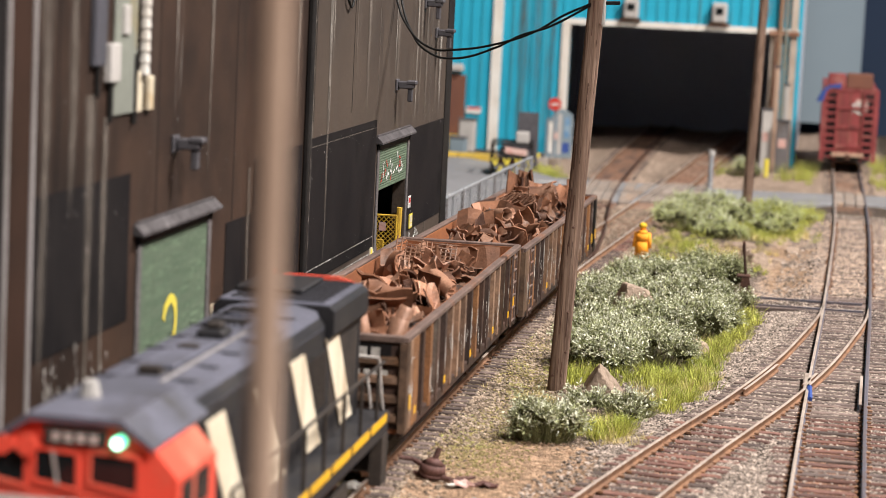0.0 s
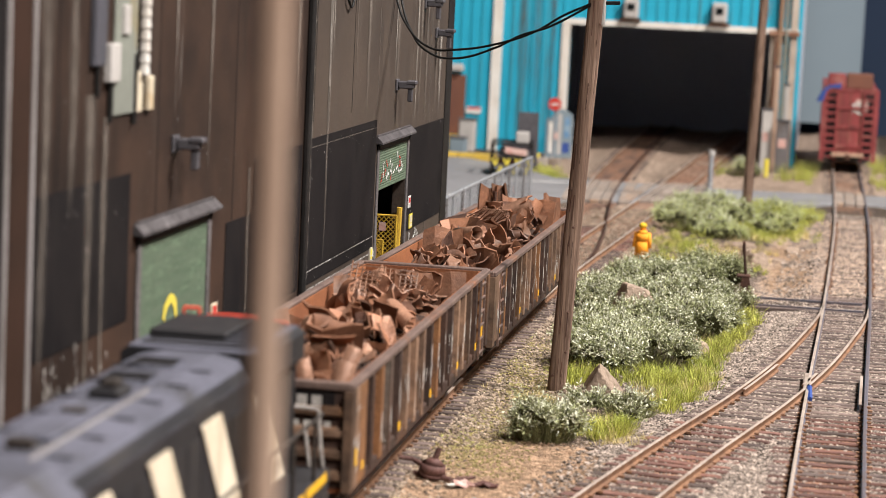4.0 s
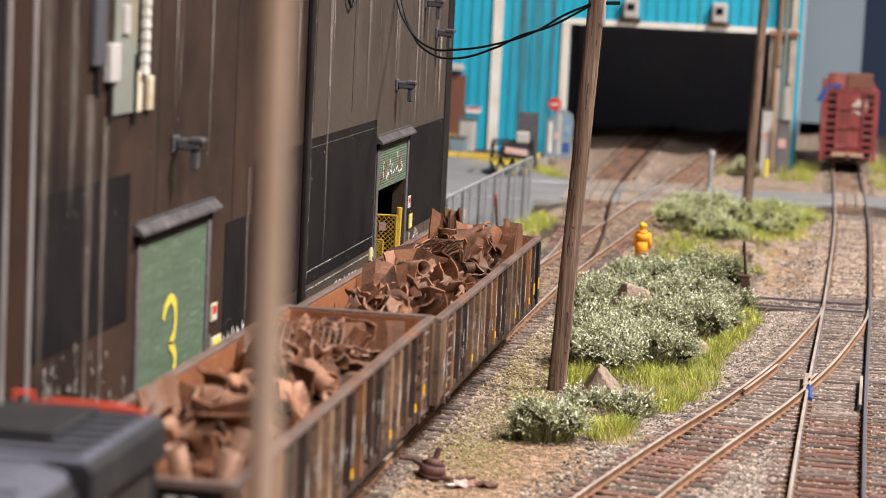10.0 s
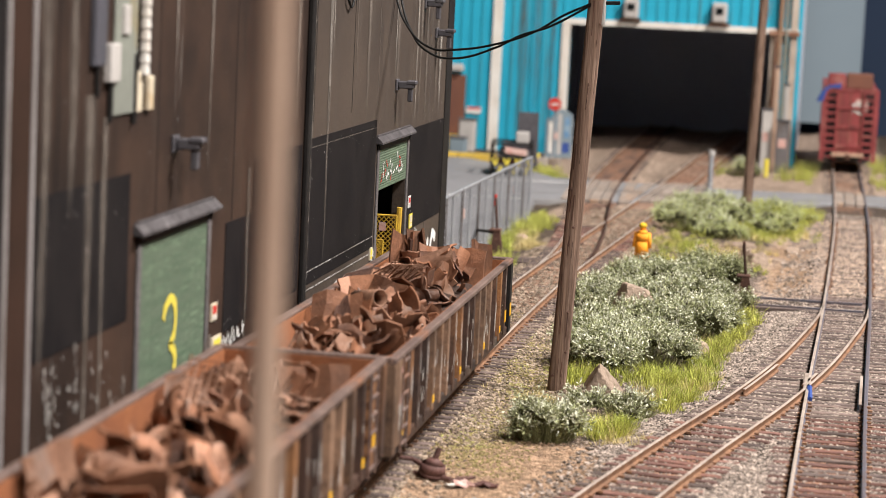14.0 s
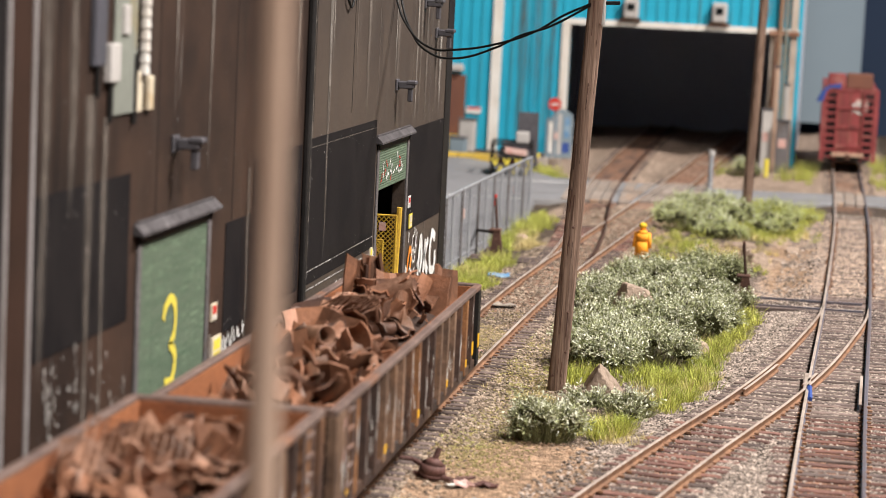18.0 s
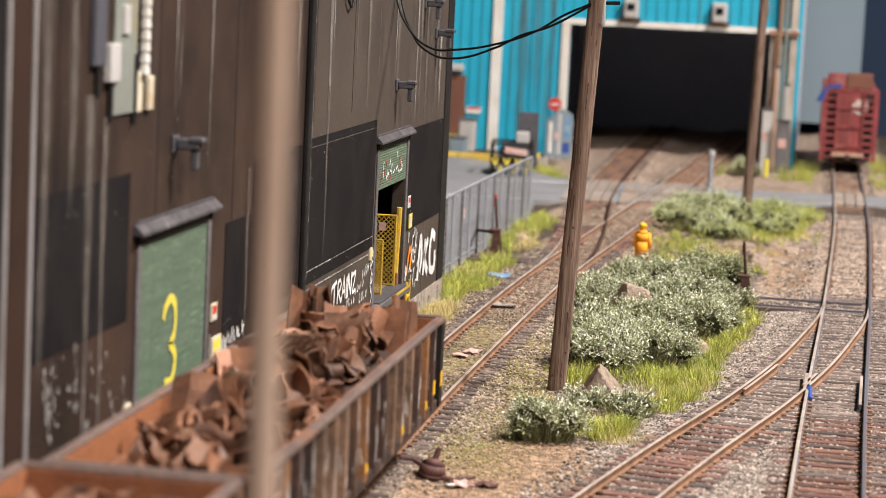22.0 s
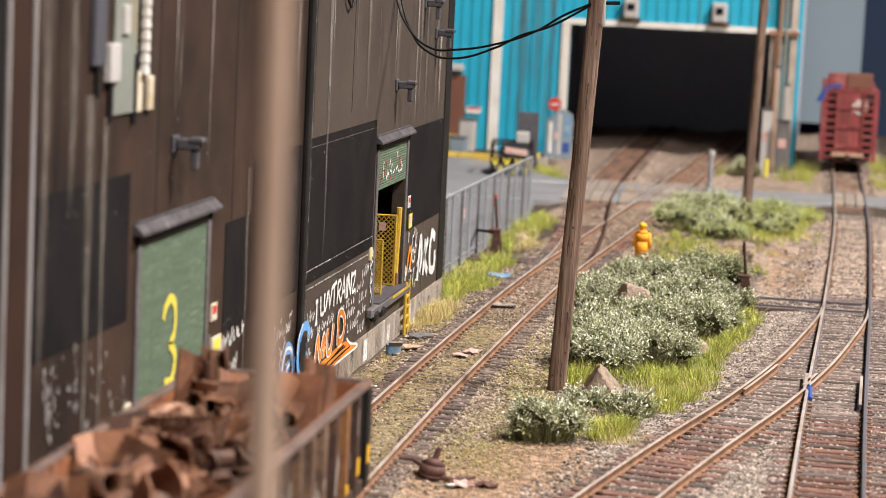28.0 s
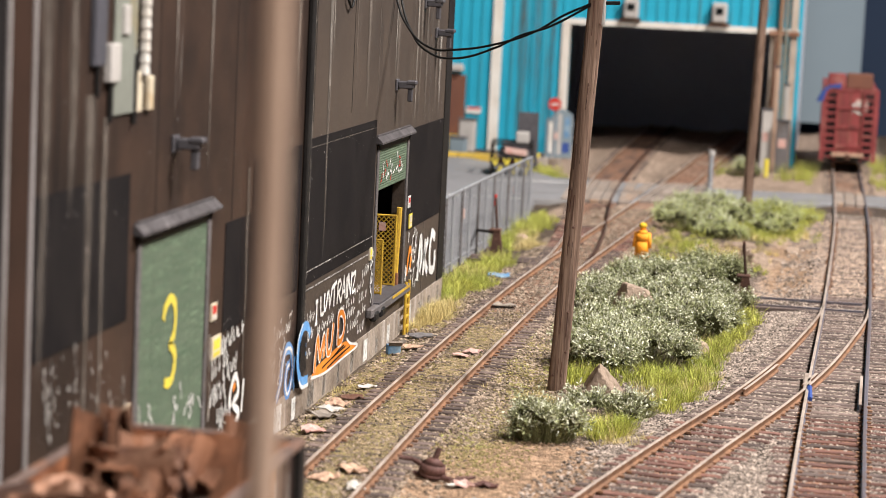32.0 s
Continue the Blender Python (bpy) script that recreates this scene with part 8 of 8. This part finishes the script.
for k, (x, y, sx, sy, h) in enumerate(((4.22, 57.7, 0.56, 0.55, 0.82), (6.2, 64.6, 0.46, 0.4, 0.8), (4.2, 68.6, 0.8, 0.55, 0.75), (7.3, 88.4, 0.6, 0.5, 0.55), (6.4, 92.0, 0.7, 0.5, 0.5), (5.2, 89.5, 0.4, 0.4, 0.4), (6.9, 90.2, 0.35, 0.3, 0.4), (8.6, 93.0, 0.3, 0.3, 0.3), (-2.2, 91.0, 0.4, 0.4, 0.35), (8.3, 89.0, 0.3, 0.25, 0.25))):
    rock(x, y, sx, sy, h, k + 1, planes=[((0.62, -0.15, 0.75), 0.60), ((-0.85, -0.2, 0.72), 0.62), ((-0.1, -1.0, 0.35), 0.66), ((0, 1, 0.4), 0.7)] if k == 0 else None, dz=0.75 if k == 2 else 0.0)


# ---- litter ----
def litter(name, x, y, size, material, label, seed, lift=0.0):
    bm = bmesh.new()
    r = random.Random(seed)
    n = 5
    g = [[bm.verts.new((size * (i / (n - 1) - 0.5) * r.uniform(0.8, 1.1), size * 0.7 * (j / (n - 1) - 0.5) * r.uniform(0.8, 1.1), size * (0.12 + 0.16 * noise.noise((i * 0.8, j * 0.8, seed * 3.7))))) for j in range(n)] for i in range(n)]
    for i in range(n - 1):
        for j in range(n - 1):
            bm.faces.new((g[i][j], g[i + 1][j], g[i + 1][j + 1], g[i][j + 1]))
    bmesh.ops.recalc_face_normals(bm, faces=bm.faces)
    bmesh.ops.solidify(bm, geom=list(bm.faces), thickness=0.025)
    z = min(v.co.z for v in bm.verts)
    bmesh.ops.translate(bm, vec=(0, 0, -z), verts=bm.verts)
    ob = part(name, bm, M[material])
    ob.matrix_world = pose(x * S, y * S, (ground_z(x, y) + 0.01 + lift) * S, 0, 0, seed * 57)
    return tagged(ob, label, "litter")


for k, (n, x, y, s, m, lab) in enumerate((("scrap_sheet", 1.62, 46.4, 0.6, "fitting", "dark rusty scrap lying beside the track"), ("crumpled_paper", 2.45, 45.9, 0.6, "pink", "crumpled pink and white paper on the soil"), ("scrap_sheet", 2.95, 46.1, 0.5, "fitting", "small dark rusty scrap on the soil"), ("crumpled_paper", 2.32, 45.7, 0.32, "palewhite", "small white crumpled paper on the soil"), ("crumpled_plastic", 0.55, 44.2, 0.55, "palewhite", "pale crumpled bag between the rails"), ("torn_bag", -1.75, 52.4, 0.6, "palewhite", "chalky torn sack between wall and track"), ("torn_bag", -1.5, 55.6, 0.5, "palewhite", "pale torn sack between wall and track"),
                                          ("crumpled_plastic", 3.15, 44.2, 0.6, "bluelit", "pale blue crumpled plastic on the soil"), ("carton", -1.55, 62.0, 0.7, "clay", "torn pale carton beside the wall"), ("slate_piece", -1.6, 64.3, 0.8, "greygate", "dark grey slate piece beside the wall"),
                                          ("torn_bag", -1.75, 53.2, 0.7, "clay", "torn pale bag between wall and track"), ("torn_bag", -1.75, 51.6, 0.75, "paper", "crumpled pale sacking between wall and track"), ("torn_bag", -1.55, 54.0, 0.6, "rust_dark", "dark rag between wall and track"), ("crumpled_paper", 0.3, 61.6, 0.6, "pink", "pink crumpled paper between the rails"),
                                          ("crumpled_paper", 0.1, 60.8, 0.45, "pink", "faded red crumpled paper between the rails"), ("flat_stone", -0.05, 70.6, 0.8, "paper", "flat pale stone between the rails"), ("board_scrap", -0.25, 44.9, 0.7, "clay", "tan board scrap between the rails"), ("board_scrap", 0.15, 45.8, 0.7, "clay", "split tan board between the rails"),
                                          ("blue_bag", -1.35, 78.6, 0.8, "bluelit", "blue and white bag in the grass"), ("dark_boot", -1.9, 77.2, 0.6, "black", "small dark object in the grass"), ("crumpled_paper", -1.6, 49.8, 0.7, "pink", "faded pink paper between wall and track"))):
    litter(n, x, y, s, m, lab, k + 1)
carton = thing("carton", -1.9, 61.4, ground_z(-1.9, 61.4), 25, label="small torn blue and white carton beside the wall", category="carton")
part("box", B(-0.18, 0.18, -0.14, 0.14, 0, 0.27, 0.012), M["bluelit"], carton)
part("flap", B(-0.18, 0.18, -0.02, 0.02, 0, 0.2, 0, pose(0, -0.14, 0.27, 55)), M["paper"], carton)
part("flap", B(-0.02, 0.02, -0.14, 0.14, 0, 0.2, 0, pose(0.18, 0, 0.27, 0, 50)), M["paper"], carton)
# the twisted rusty fitting by the track
fit = thing("scrap_fitting", 1.75, 46.2, ground_z(1.75, 46.2), label="twisted dark rusty pipe fitting lying on the soil", category="scrap")
bell = bmesh.new()
for a, b, r1, r2 in (((0, 0, 0.0), (0.02, 0, 0.12), 0.2, 0.3), ((0.02, 0, 0.12), (0.05, 0, 0.32), 0.3, 0.26), ((0.05, 0, 0.32), (0.07, 0, 0.44), 0.26, 0.1)):
    rod(bell, a, b, r1, r2, 14)
part("body", bell, M["fitting"], fit, smooth=True)
for a, b, r1 in (((0.25, -0.1, 0.06), (0.62, -0.2, 0.03), 0.07), ((0.55, -0.2, 0.05), (0.95, -0.05, 0.12), 0.06), ((-0.2, 0.1, 0.25), (-0.45, 0.25, 0.33), 0.07)):
    part("limb", rod(bmesh.new(), a, b, r1, r1 * 0.6, 8), M["fitting"], fit)
part("spout", rod(bmesh.new(), (0.07, 0, 0.4), (0.16, 0.05, 0.66), 0.075, 0.06, 8), M["fitting"], fit)
part("pipe", rod(bmesh.new(), (-0.45, 0.25, 0.33), (-0.72, 0.2, 0.36), 0.05, 0.04, 8), M["fitting"], fit)


# ---- the train's run ----
SPEED = 1.355


def car_pose(centre, half, t):
    y = centre - SPEED * t
    a = Vector((line_a(y - half), y - half, 0))
    b = Vector((line_a(y + half), y + half, 0))
    turn = -math.degrees(math.atan2(b.x - a.x, b.y - a.y))
    m = (a + b) / 2
    return pose(m.x * S, m.y * S, 0, 0, 0, turn)


def motions():
    ts = [i * 1.0 for i in range(33)]
    for (car, sets), centre, half in ((LOCO, 33.82, 5.4), (CAR_1, 51.78, 6.3), (CAR_2, 69.38, 6.3)):
        walk(car, [(t, car_pose(centre, half, t)) for t in ts])
        for w, y, r in sets:
            step = 0.4
            n = round(32.0 / step)
            walk(w, [(i * step, pose(0, y * S, r * S, math.degrees(SPEED * i * step / r), 0, 0)) for i in range(n + 1)])


motions()
